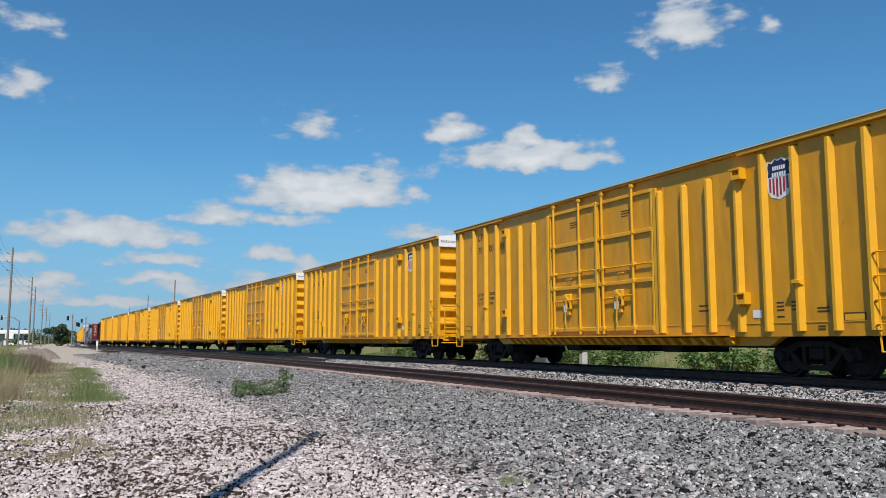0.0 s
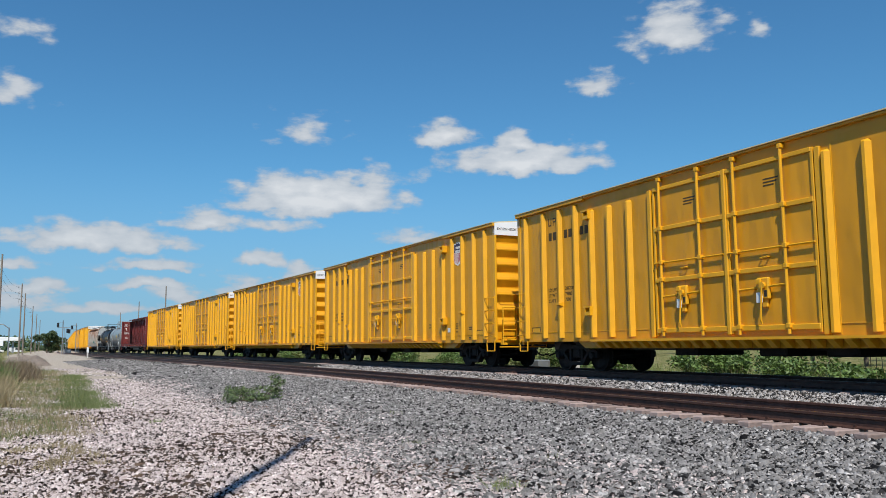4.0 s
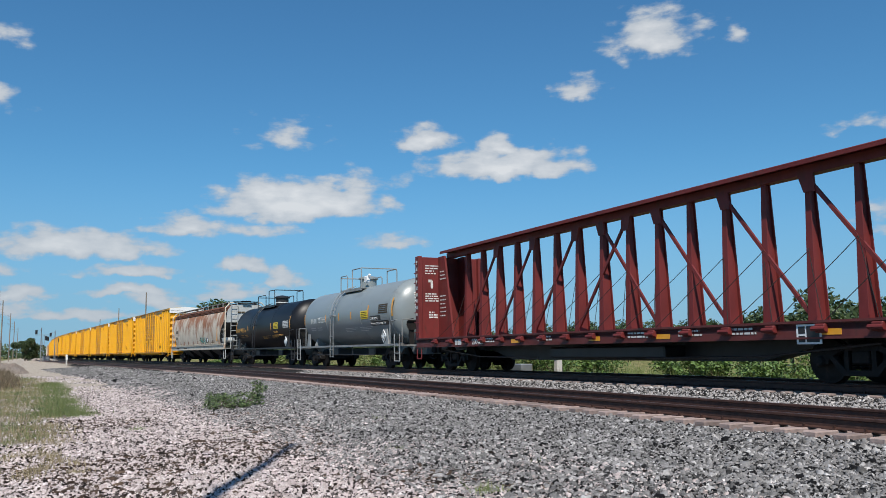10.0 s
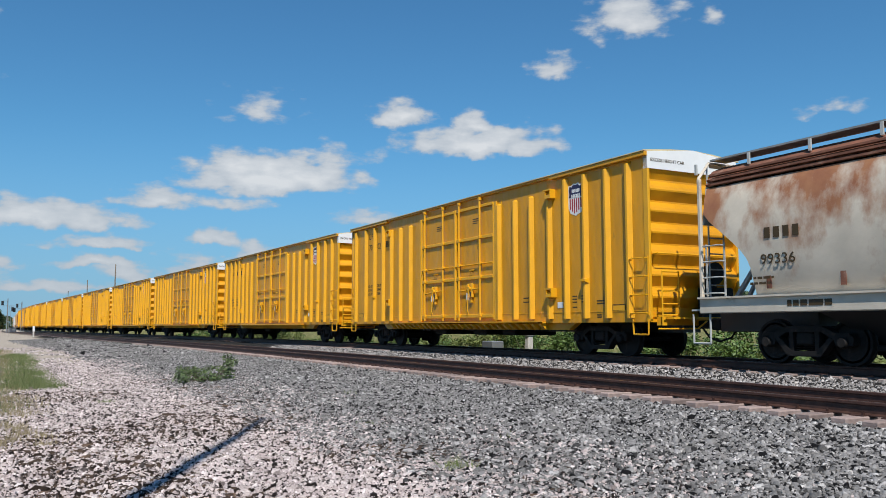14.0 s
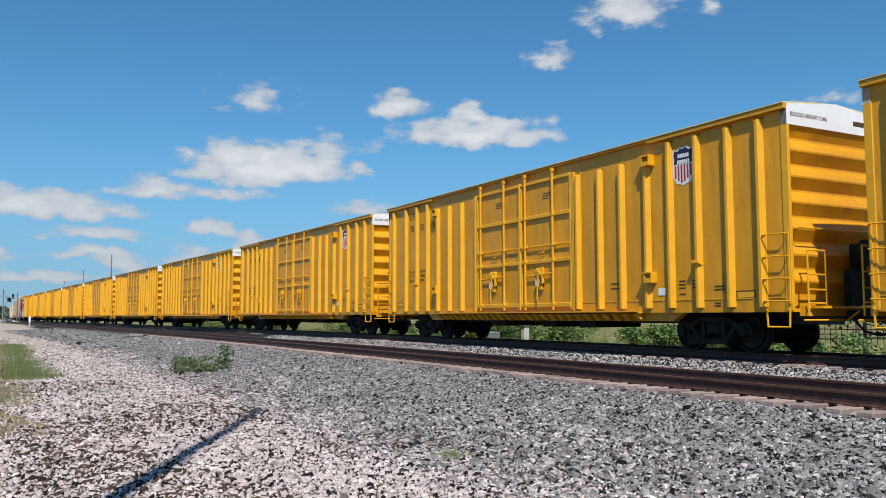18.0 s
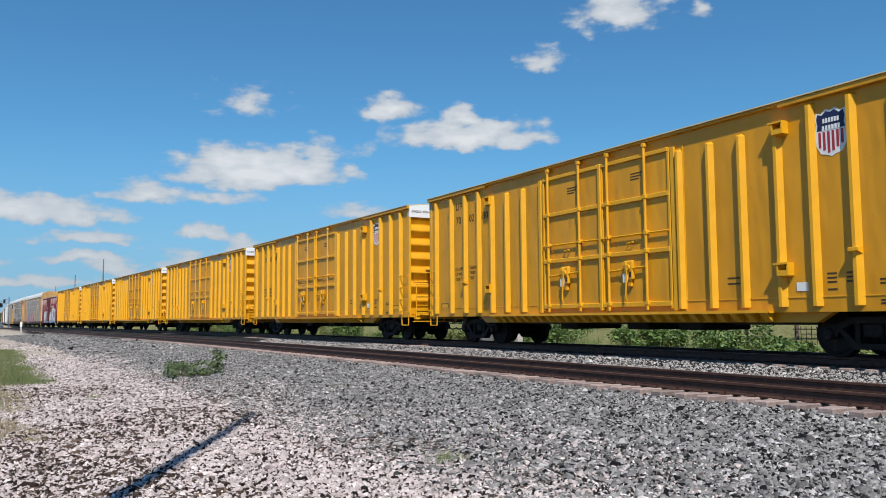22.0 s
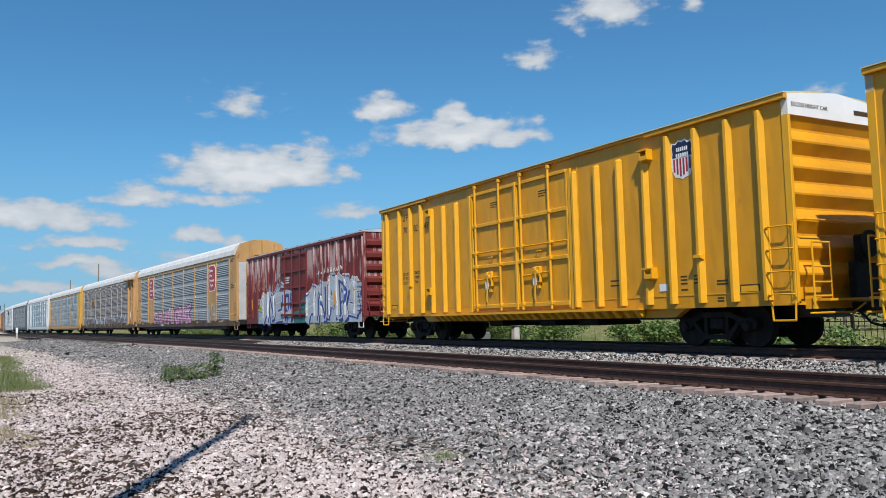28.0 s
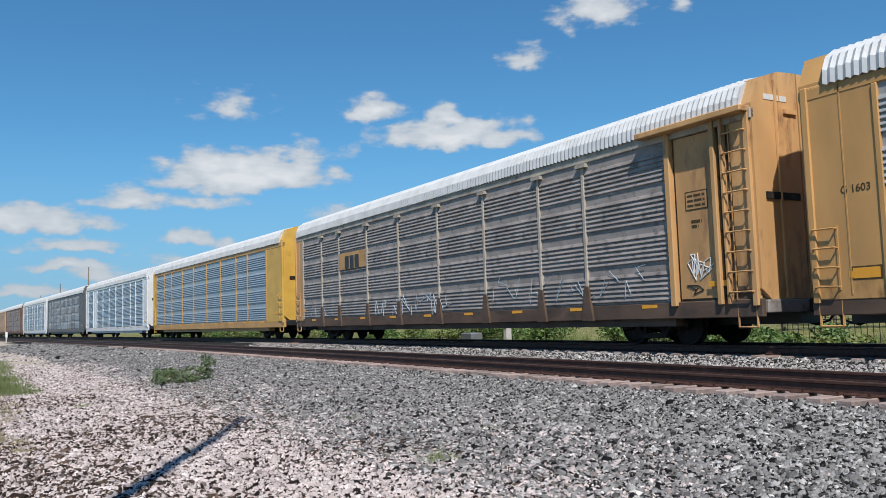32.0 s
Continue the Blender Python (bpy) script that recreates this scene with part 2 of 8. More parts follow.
M_LEMON = surf("lemon_yellow_paint", (0.6, 0.36, 0.07), 0.45, 0, 0.12, 1.5, 0.1, 8, dirt=(0.25, 0.15, 0.05), dirt_amount=0.18)
M_WHITECAR = surf("white_rack_paint", (0.66, 0.67, 0.68), 0.45, 0, 0.08, 1.5, 0.05, 8)
M_DARKCAR = surf("dark_grey_rack_paint", (0.1, 0.105, 0.11), 0.5, 0, 0.15, 1.5, 0.05, 8)
M_BROWNCAR = surf("brown_rack_paint", (0.15, 0.08, 0.055), 0.6, 0, 0.15, 1.5, 0.05, 8)
M_PANEL = surf("slate_grey_panel", (0.3, 0.315, 0.325), 0.5, 0.0, 0.15, 0.8, 0.25, 30, dirt=(0.09, 0.09, 0.09), dirt_amount=0.3, dirt_scale=2.2, stretch=(1, 1, 0.3))
M_PANEL_OLD = surf("weathered_grey_panel", (0.27, 0.238, 0.22), 0.55, 0.0, 0.3, 1.5, 0.2, 30, dirt=(0.1, 0.08, 0.07), dirt_amount=0.42, dirt_scale=5.0, stretch=(1, 0.7, 1))
M_PANEL_BLUE = surf("pale_blue_grey_panel", (0.33, 0.39, 0.43), 0.4, 0.3, 0.1, 1, 0.05, 10)
M_PINK = surf("pink_spray_paint", (0.62, 0.3, 0.44), 0.6, 0, 0.15, 1.5, 0)
M_PALEBLUE = surf("pale_blue_spray_paint", (0.4, 0.47, 0.54), 0.6, 0, 0.15, 2, 0)
M_SILVER_SPRAY = surf("silver_spray_paint", (0.42, 0.435, 0.455), 0.5, 0.0, 0.15, 2, 0)
M_BLUE_SPRAY = surf("blue_spray_paint", (0.028, 0.055, 0.24), 0.6, 0, 0.15, 2, 0)
M_TEAL_SPRAY = surf("teal_spray_paint", (0.03, 0.16, 0.15), 0.6, 0, 0.15, 2, 0)
M_SIGN_RED = surf("red_sign_enamel", (0.42, 0.02, 0.03), 0.4, 0, 0.08, 3, 0)
M_RAIL = surf("rusty_rail_steel", (0.075, 0.036, 0.027), 0.6, 0.35, 0.3, 8, 0.3, 40)
M_RAILHEAD = surf("worn_rail_head", (0.2, 0.15, 0.13), 0.4, 0.8, 0.2, 6, 0.05)
M_TIE = surf("weathered_tie", (0.3, 0.225, 0.2), 0.85, 0, 0.25, 5, 0.5, 30, dirt=(0.12, 0.08, 0.065), dirt_amount=0.3, dirt_scale=4, vary=0.25)
M_WOOD = surf("weathered_pole_wood", (0.2, 0.165, 0.135), 0.85, 0, 0.2, 2, 0.4, 25, stretch=(1, 1, 0.15))
M_METAL = surf("grey_galvanised_metal", (0.3, 0.31, 0.32), 0.45, 0.6, 0.1, 4, 0.05)
M_CONCRETE = surf("pale_concrete", (0.5, 0.48, 0.45), 0.85, 0, 0.12, 3, 0.3, 30)
M_BARK = surf("bark", (0.1, 0.075, 0.055), 0.9, 0, 0.25, 5, 0.6, 18)


def foliage(name, a, b_, scale=1.5):
    m = surf(name, a, 0.6, 0, 0.35, scale, 0)
    t = m.node_tree
    p = t.nodes["Principled BSDF"]
    g = t.nodes.new("ShaderNodeNewGeometry")
    mx = t.nodes.new("ShaderNodeMix")
    mx.data_type = "RGBA"
    mx.inputs["A"].default_value, mx.inputs["B"].default_value = (*a, 1), (*b_, 1)
    t.links.new(g.outputs["Random Per Island"], mx.inputs["Factor"])
    t.links.new(mx.outputs["Result"], p.inputs["Base Color"])
    p.inputs["Transmission Weight"].default_value = 0.0
    p.inputs["Subsurface Weight"].default_value = 0.0
    return m


M_LEAF = foliage("green_leaves", (0.04, 0.085, 0.018), (0.13, 0.21, 0.045))
M_LEAF_FAR = foliage("distant_leaves", (0.03, 0.055, 0.02), (0.07, 0.105, 0.035))
M_LEAF_LIGHT = foliage("yellow_green_weeds", (0.09, 0.13, 0.03), (0.2, 0.23, 0.07))
M_BUSH = foliage("fresh_bush_leaves", (0.035, 0.06, 0.022), (0.15, 0.2, 0.075))
M_BRUSH = foliage("brown_dry_brush", (0.09, 0.065, 0.04), (0.2, 0.15, 0.09))
M_GRASS = foliage("green_grass", (0.08, 0.115, 0.03), (0.18, 0.205, 0.075))
M_STRAW = foliage("dry_grass", (0.2, 0.155, 0.08), (0.34, 0.28, 0.16))


def stones_material(name, dark, mid, light):
    """Each stone has one tone: a fifth nearly black, most of them mid, a few pale. The near-black share paints shaded
    gaps in ballast and gravel.
    """
    m = surf(name, light, 0.9, 0, 0.1, 20, 0.3, 60, spec=0.12)
    t = m.node_tree
    p = t.nodes["Principled BSDF"]
    g = t.nodes.new("ShaderNodeNewGeometry")
    rp = t.nodes.new("ShaderNodeValToRGB")
    e = rp.color_ramp.elements
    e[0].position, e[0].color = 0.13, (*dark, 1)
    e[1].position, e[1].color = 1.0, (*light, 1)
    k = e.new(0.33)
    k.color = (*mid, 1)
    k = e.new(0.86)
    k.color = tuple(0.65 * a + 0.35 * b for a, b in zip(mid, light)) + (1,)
    t.links.new(g.outputs["Random Per Island"], rp.inputs["Fac"])
    n = t.nodes.new("ShaderNodeTexNoise")
    n.inputs["Scale"].default_value, n.inputs["Detail"].default_value = 55, 4
    mr = t.nodes.new("ShaderNodeMapRange")
    mr.inputs["From Min"].default_value, mr.inputs["From Max"].default_value = 0.33, 0.67
    mr.inputs["To Min"].default_value, mr.inputs["To Max"].default_value = 0.5, 1.4
    co = t.nodes.new("ShaderNodeTexCoord")
    broad = t.nodes.new("ShaderNodeTexNoise")
    broad.inputs["Scale"].default_value, broad.inputs["Detail"].default_value, broad.inputs["Roughness"].default_value = 2.6, 6, 0.75
    half = t.nodes.new("ShaderNodeMath")
    half.operation = "MULTIPLY_ADD"
    half.inputs[1].default_value = 0.35
    part_ = t.nodes.new("ShaderNodeMath")
    part_.operation = "MULTIPLY"
    part_.inputs[1].default_value = 0.65
    t.links.new(co.outputs["Object"], n.inputs["Vector"]), t.links.new(co.outputs["Object"], broad.inputs["Vector"])
    t.links.new(broad.outputs["Fac"], part_.inputs[0]), t.links.new(n.outputs["Fac"], half.inputs[0]), t.links.new(part_.outputs[0], half.inputs[2])
    t.links.new(half.outputs[0], mr.inputs["Value"])
    sc = t.nodes.new("ShaderNodeVectorMath")
    sc.operation = "SCALE"
    t.links.new(rp.outputs["Color"], sc.inputs[0]), t.links.new(mr.outputs["Result"], sc.inputs["Scale"])
    t.links.new(sc.outputs[0], p.inputs["Base Color"])
    return m


# Near-black first tone of ballast and gravel paints the shaded gaps.
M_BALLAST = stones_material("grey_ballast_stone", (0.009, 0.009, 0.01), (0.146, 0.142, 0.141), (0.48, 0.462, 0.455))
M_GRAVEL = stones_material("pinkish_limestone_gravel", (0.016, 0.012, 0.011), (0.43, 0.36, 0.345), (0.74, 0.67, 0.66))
M_PALE_BALLAST = stones_material("pale_fine_ballast", (0.04, 0.037, 0.036), (0.25, 0.235, 0.23), (0.52, 0.495, 0.485))
M_DEBRIS = stones_material("dark_dry_debris", (0.018, 0.013, 0.01), (0.045, 0.031, 0.024), (0.16, 0.11, 0.08))

# ---------------------------------------------------------------- mesh building


class Geo:
    """Collects vertices and faces for one mesh."""

    def __init__(self):
        self.v, self.f = [], []

    def add(self, vs, fs):
        o = len(self.v)
        self.v.extend(vs)
        self.f.extend([tuple(i + o for i in f) for f in fs])
        return self

    def box(self, x0, x1, y0, y1, z0, z1, c=0.0):
        x0, x1, y0, y1, z0, z1 = min(x0, x1), max(x0, x1), min(y0, y1), max(y0, y1), min(z0, z1), max(z0, z1)
        if not c:
            return self.add([(x0, y0, z0), (x1, y0, z0), (x1, y1, z0), (x0, y1, z0), (x0, y0, z1), (x1, y0, z1), (x1, y1, z1), (x0, y1, z1)],
                            [(0, 3, 2, 1), (4, 5, 6, 7), (0, 1, 5, 4), (1, 2, 6, 5), (2, 3, 7, 6), (3, 0, 4, 7)])
        c = min(c, (x1 - x0) / 3, (y1 - y0) / 3, (z1 - z0) / 3)
        ix = {}
        vs = []
        X, Y, Z = (x0, x1), (y0, y1), (z0, z1)
        for a in (0, 1):
            for b in (0, 1):
                for d in (0, 1):
                    sx, sy, sz = (c, -c)[a], (c, -c)[b], (c, -c)[d]
                    for ax in range(3):
                        p = [X[a] + sx, Y[b] + sy, Z[d] + sz]
                        p[ax] = (X[a], Y[b], Z[d])[ax]
                        ix[a, b, d, ax] = len(vs)
                        vs.append(tuple(p))
        fs = []
        for ax in range(3):
            o = [k for k in range(3) if k != ax]
            for side in (0, 1):
                ring = []
                for p, q in ((0, 0), (1, 0), (1, 1), (0, 1)):
                    key = [0, 0, 0]
                    key[ax], key[o[0]], key[o[1]] = side, p, q
                    ring.append(ix[(*key, ax)])
                fs.append(tuple(ring if (side == 1) == (ax != 1) else ring[::-1]))
            for p in (0, 1):
                for q in (0, 1):
                    k0, k1 = [0, 0, 0], [0, 0, 0]
                    k0[o[0]], k0[o[1]], k1[o[0]], k1[o[1]], k1[ax] = p, q, p, q, 1
                    fs.append((ix[(*k0, o[0])], ix[(*k1, o[0])], ix[(*k1, o[1])], ix[(*k0, o[1])]))
        for a in (0, 1):
            for b in (0, 1):
                for d in (0, 1):
                    fs.append((ix[a, b, d, 0], ix[a, b, d, 1], ix[a, b, d, 2]))
        return self.add(vs, fs)

    def tube(self, p, q, r, n=8, r2=None):
        p, q = Vector(p), Vector(q)
        w = (q - p).normalized()
        a = w.orthogonal().normalized()
        b = w.cross(a)
        r2 = r if r2 is None else r2
        ring = [(math.cos(2 * math.pi * i / n), math.sin(2 * math.pi * i / n)) for i in range(n)]
        vs = [tuple(p + (a * c + b * s) * r) for c, s in ring] + [tuple(q + (a * c + b * s) * r2) for c, s in ring]
        fs = [(i, (i + 1) % n, n + (i + 1) % n, n + i) for i in range(n)] + [tuple(range(n))[::-1], tuple(range(n, 2 * n))]
        return self.add(vs, fs)

    def pipe(self, pts, r, n=6):
        for p, q in zip(pts, pts[1:]):
            self.tube(p, q, r, n)
        return self

    def prism(self, poly, axis, a, b):
        """A polygon given in the two axes other than `axis` (in order), drawn out from a to b."""
        n = len(poly)

        def at(p, h):
            q = list(p)
            q.insert(axis, h)
            return tuple(q)
        vs = [at(p, a) for p in poly] + [at(p, b) for p in poly]
        return self.add(vs, [(i, (i + 1) % n, n + (i + 1) % n, n + i) for i in range(n)] + [tuple(range(n))[::-1], tuple(range(n, 2 * n))])

    def lathe(self, prof, origin, axis, n=20):
        """Rings of (along, radius) about an axis (0, 1 or 2) through origin."""
        vs, fs = [], []
        o = [k for k in range(3) if k != axis]
        for h, r in prof:
            for i in range(n):
                p = list(origin)
                p[axis] += h
                p[o[0]] += r * math.cos(2 * math.pi * i / n)
                p[o[1]] += r * math.sin(2 * math.pi * i / n)
                vs.append(tuple(p))
        for k in range(len(prof) - 1):
            fs += [(k * n + i, k * n + (i + 1) % n, (k + 1) * n + (i + 1) % n, (k + 1) * n + i) for i in range(n)]
        fs += [tuple(range(n))[::-1], tuple(range((len(prof) - 1) * n, len(prof) * n))]
        return self.add(vs, fs)

    def strip(self, a, b):
        """A band of quads between two equally long lists of points."""
        n = len(a)
        return self.add([tuple(p) for p in a] + [tuple(p) for p in b], [(i, i + 1, n + i + 1, n + i) for i in range(n - 1)])

    def mesh(self, name, material, smooth=False):
        me = bpy.data.meshes.new(name)
        me.from_pydata(self.v, [], self.f)
        me.materials.append(material)
        bm = bmesh.new()
        bm.from_mesh(me)
        bmesh.ops.recalc_face_normals(bm, faces=bm.faces)
        bm.to_mesh(me)
        bm.free()
        if smooth:
            me.shade_smooth()
            me.set_sharp_from_angle(angle=radians(35))
        return me


def part(name, geo, material, parent=None, label="", smooth=False, at=None):
    me = geo if isinstance(geo, bpy.types.Mesh) else geo.mesh(name, material, smooth)
    ob = new(name, me)
    if parent is not None:
        ob.parent = parent
    if at is not None:
        ob.location = at
    if label:
        tagged(ob, label)
    return ob


def thing(name, label, category, group="", kind=""):
    return tagged(new(name), label, category, group, kind)


SIDE_TURN = Matrix(((0, 0, -1), (-1, 0, 0), (0, 1, 0)))
END_TURN = Matrix(((1, 0, 0), (0, 0, -1), (0, 1, 0)))


def lettering(text, size, material, x, y, z, turn=SIDE_TURN, wide=1.0):
    """Built-in font as a thin mesh; (x, y, z) is where its lower start stands."""
    cu = bpy.data.curves.new("lettering", "FONT")
    cu.body, cu.size, cu.extrude = text, size, 0.003
    cu.resolution_u = 3
    tmp = new("lettering", cu)
    dg = bpy.context.evaluated_depsgraph_get()
    me = bpy.data.meshes.new_from_object(tmp.evaluated_get(dg))
    bpy.data.objects.remove(tmp)
    me.transform(Matrix.Translation((x, y, z)) @ turn.to_4x4() @ Matrix.Diagonal((wide, 1, 1, 1)))
    me.materials.clear()
    me.materials.append(material)
    return me


# ---------------------------------------------------------------- the line of the tracks
CURVE, C0, C1, XREF, XTRAIN, XNEAR = 0.001541, 22.0, 58.44, 14.8, 15.4, 10.70
Z_NEAR = -0.192


def track(s, x):
    """The place at distance s along the line, x metres right of the eye's parallel, and the heading."""
    px, py, th, rest = XREF, min(s, C0), 0.0, max(s - C0, 0)
    for length, k in ((C1 - C0, CURVE), (165 - C1, 0), (90, -0.0007), (1e5, 0)):
        d = min(rest, length)
        rest -= d
        if k:
            px += (math.cos(th + k * d) - math.cos(th)) / k
            py += (math.sin(th + k * d) - math.sin(th)) / k
            th += k * d
        else:
            px, py = px - d * math.sin(th), py + d * math.cos(th)
    return px + (x - XREF) * math.cos(th), py + (x - XREF) * math.sin(th), th


def on_track(s, half, x=XTRAIN):
    """Pose of a rail car whose trucks stand half metres before and behind s."""
    ax, ay, _ = track(s + half, x)
    bx, by, _ = track(s - half, x)
    return pose((ax + bx) / 2, (ay + by) / 2, 0, 0, 0, math.degrees(math.atan2(-(ax - bx), ay - by)))


TRAVEL_T = [0, 1, 2, 3, 6, 9, 13, 14, 17, 19, 20, 23, 25, 28, 29, 32]
TRAVEL_D = [-0.13, -0.138, -0.164, 0.251, 0.116, 0.053, 0.256, 0.246, 0.001, -0.125, -0.171, -0.425, -0.296, 0.189, 0.325, 0.3]


def travel(t):
    """How far the train has come by t seconds."""
    return 16.809 * t - 0.00511 * t * t + float(np.interp(t, TRAVEL_T, TRAVEL_D))


TRAIN = []  # (thing, place of its middle in the train at the start, half truck distance)

# ---------------------------------------------------------------- ground
PROFILE = [(-2500, -0.9), (-300, -0.9), (-60, -0.85), (-20, -0.8), (-6, -0.72), (-2, -0.72), (0, -0.75), (2, -0.75), (3.6, -0.74), (4.6, -0.70), (6.5, -0.6),
           (8.6, -0.52), (9.2, -0.465), (9.6, -0.46), (11.8, -0.46), (12.3, -0.43), (13.4, -0.33), (13.9, -0.22), (16.9, -0.22), (17.5, -0.33), (19, -0.62),
           (22, -0.72), (30, -0.75), (60, -0.8), (300, -0.85), (2500, -0.9)]


def height(x):
    return float(np.interp(x, [p[0] for p in PROFILE], [p[1] for p in PROFILE]))


def ground_material():
    m = surf("trackside_ground", (0.3, 0.26, 0.2), 0.95, 0, 0.2, 2, 0.5, 30, spec=0.1)
    t = m.node_tree
    p = t.nodes["Principled BSDF"]
    at = t.nodes.new("ShaderNodeAttribute")
    at.attribute_name = "across"
    co = t.nodes.new("ShaderNodeTexCoord")

    def noise_at(scale, detail=5):
        n = t.nodes.new("ShaderNodeTexNoise")
        n.inputs["Scale"].default_value, n.inputs["Detail"].default_value = scale, detail
        t.links.new(co.outputs["Object"], n.inputs["Vector"])
        return n.outputs["Fac"]

    def mth(op, a, b, c=None):
        n = t.nodes.new("ShaderNodeMath")
        n.operation = op
        for i, v in enumerate((a, b, c)):
            if v is None:
                continue
            if isinstance(v, (int, float)):
                n.inputs[i].default_value = v
            else:
                t.links.new(v, n.inputs[i])
        return n.outputs[0]

    def step(v, a, b):
        n = t.nodes.new("ShaderNodeMapRange")
        n.interpolation_type = "SMOOTHSTEP"
        n.inputs["From Min"].default_value, n.inputs["From Max"].default_value = a, b
        t.links.new(v, n.inputs["Value"])
        return n.outputs["Result"]

    def mix(f, a, b):
        n = t.nodes.new("ShaderNodeMix")
        n.data_type = "RGBA"
        t.links.new(f, n.inputs["Factor"])
        for k, v in (("A", a), ("B", b)):
            if isinstance(v, tuple):
                n.inputs[k].default_value = (*v, 1)
            else:
                t.links.new(v, n.inputs[k])
        return n.outputs["Result"]

    across = mth("ADD", at.outputs["Fac"], mth("MULTIPLY_ADD", noise_at(0.35), 3.0, -1.5))
    sp = t.nodes.new("ShaderNodeSeparateXYZ")
    t.links.new(co.outputs["Object"], sp.inputs[0])
    shoulder = mth("SUBTRACT", across, mth("MULTIPLY", mth("MAXIMUM", mth("SUBTRACT", sp.outputs[1], 26.0), 0.0), 0.055))
    sandy = step(sp.outputs[1], 22, 44)
    # cells of near-black grey and brown that paint the shade between stones
    vor = t.nodes.new("ShaderNodeTexVoronoi")
    vor.inputs["Scale"].default_value = 16
    t.links.new(co.outputs["Object"], vor.inputs["Vector"])
    bw = t.nodes.new("ShaderNodeSeparateColor")
    t.links.new(vor.outputs["Color"], bw.inputs[0])
    dist = vor.outputs["Distance"]
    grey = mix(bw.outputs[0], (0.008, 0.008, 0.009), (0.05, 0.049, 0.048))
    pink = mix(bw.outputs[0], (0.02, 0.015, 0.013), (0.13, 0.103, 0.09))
    dirt = mix(step(noise_at(0.8), 0.4, 0.65), (0.42, 0.35, 0.27), (0.3, 0.24, 0.17))
    grass = mix(step(noise_at(1.3), 0.4, 0.6), (0.10, 0.13, 0.03), (0.3, 0.25, 0.12))
    field = mix(step(noise_at(0.12), 0.4, 0.6), (0.1, 0.14, 0.035), (0.2, 0.2, 0.07))
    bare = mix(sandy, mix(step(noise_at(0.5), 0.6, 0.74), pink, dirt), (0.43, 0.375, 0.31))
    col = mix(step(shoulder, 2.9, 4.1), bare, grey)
    col = mix(step(across, -1.3, 0.3), grass, col)
    col = mix(step(across, -40, -25), field, col)
    col = mix(step(across, 18.0, 19.6), col, grass)
    mottle = t.nodes.new("ShaderNodeMapRange")
    mottle.inputs["From Min"].default_value, mottle.inputs["From Max"].default_value = 0.35, 0.65
    mottle.inputs["To Min"].default_value, mottle.inputs["To Max"].default_value = 0.62, 1.15
    t.links.new(noise_at(4.5, 8), mottle.inputs["Value"])
    sc = t.nodes.new("ShaderNodeVectorMath")
    sc.operation = "SCALE"
    t.links.new(col, sc.inputs[0]), t.links.new(mottle.outputs["Result"], sc.inputs["Scale"])
    t.links.new(sc.outputs[0], p.inputs["Base Color"])
    bp = t.nodes.new("ShaderNodeBump")
    bp.inputs["Strength"].default_value, bp.inputs["Distance"].default_value = 0.9, 0.03
    bp.invert = True
    t.links.new(dist, bp.inputs["Height"]), t.links.new(bp.outputs[0], p.inputs["Normal"])
    return m


ROWS = [-2500, -600, -200, -80, -40, -20, -10] + list(range(-5, 60, 1)) + list(range(60, 140, 4)) + [150] + list(range(165, 260, 10)) + [320, 400, 600, 1000, 1800, 2800]
LANES = sorted({p[0] for p in PROFILE} | {-4, -3, -1, 1, 3, 5.5, 7.5, 10.5, 15, 25, 40})


def relief(x, px, py):
    """Gentle hummocks of the open ground."""
    if x >= 8.5:
        return 0.0
    bump = 0.05 * noise.noise(Vector((px * 0.5, py * 0.35, 0))) + 0.03 * noise.noise(Vector((px * 1.7, py * 1.3, 4)))
    if -16 < x < -1:
        bump += 0.35 * max(0.0, noise.noise(Vector((px * 0.16, py * 0.07, 9))) + 0.15)
    return bump


def place(s, x):
    return (x, s) if abs(x) > 200 else track(s, x)[:2]


RELIEF = np.array([[relief(x, *place(s, x)) for x in LANES] for s in ROWS])


def relief_at(x, y):
    """The hummocks' height at arrays of places across and along the line."""
    i = np.clip(np.searchsorted(ROWS, y) - 1, 0, len(ROWS) - 2)
    j = np.clip(np.searchsorted(LANES, x) - 1, 0, len(LANES) - 2)
    r, c = np.array(ROWS, float), np.array(LANES, float)
    u, v = (y - r[i]) / (r[i + 1] - r[i]), (x - c[j]) / (c[j + 1] - c[j])
    return (RELIEF[i, j] * (1 - u) + RELIEF[i + 1, j] * u) * (1 - v) + (RELIEF[i, j + 1] * (1 - u) + RELIEF[i + 1, j + 1] * u) * v


def make_ground():
    verts = [(*place(s, x), height(x) + RELIEF[i, j]) for i, s in enumerate(ROWS) for j, x in enumerate(LANES)]
    across = [x for _ in ROWS for x in LANES]
    n = len(LANES)
    faces = [(i * n + j, i * n + j + 1, (i + 1) * n + j + 1, (i + 1) * n + j) for i in range(len(ROWS) - 1) for j in range(n - 1)]
    me = bpy.data.meshes.new("ground")
    me.from_pydata(verts, [], faces)
    me.attributes.new("across", "FLOAT", "POINT").data.foreach_set("value", across)
    me.materials.append(ground_material())
    me.shade_smooth()
    return tagged(new("ground", me), "gravel, dirt and patchy grass beside the railway", "ground", kind="structure")


ground = make_ground()


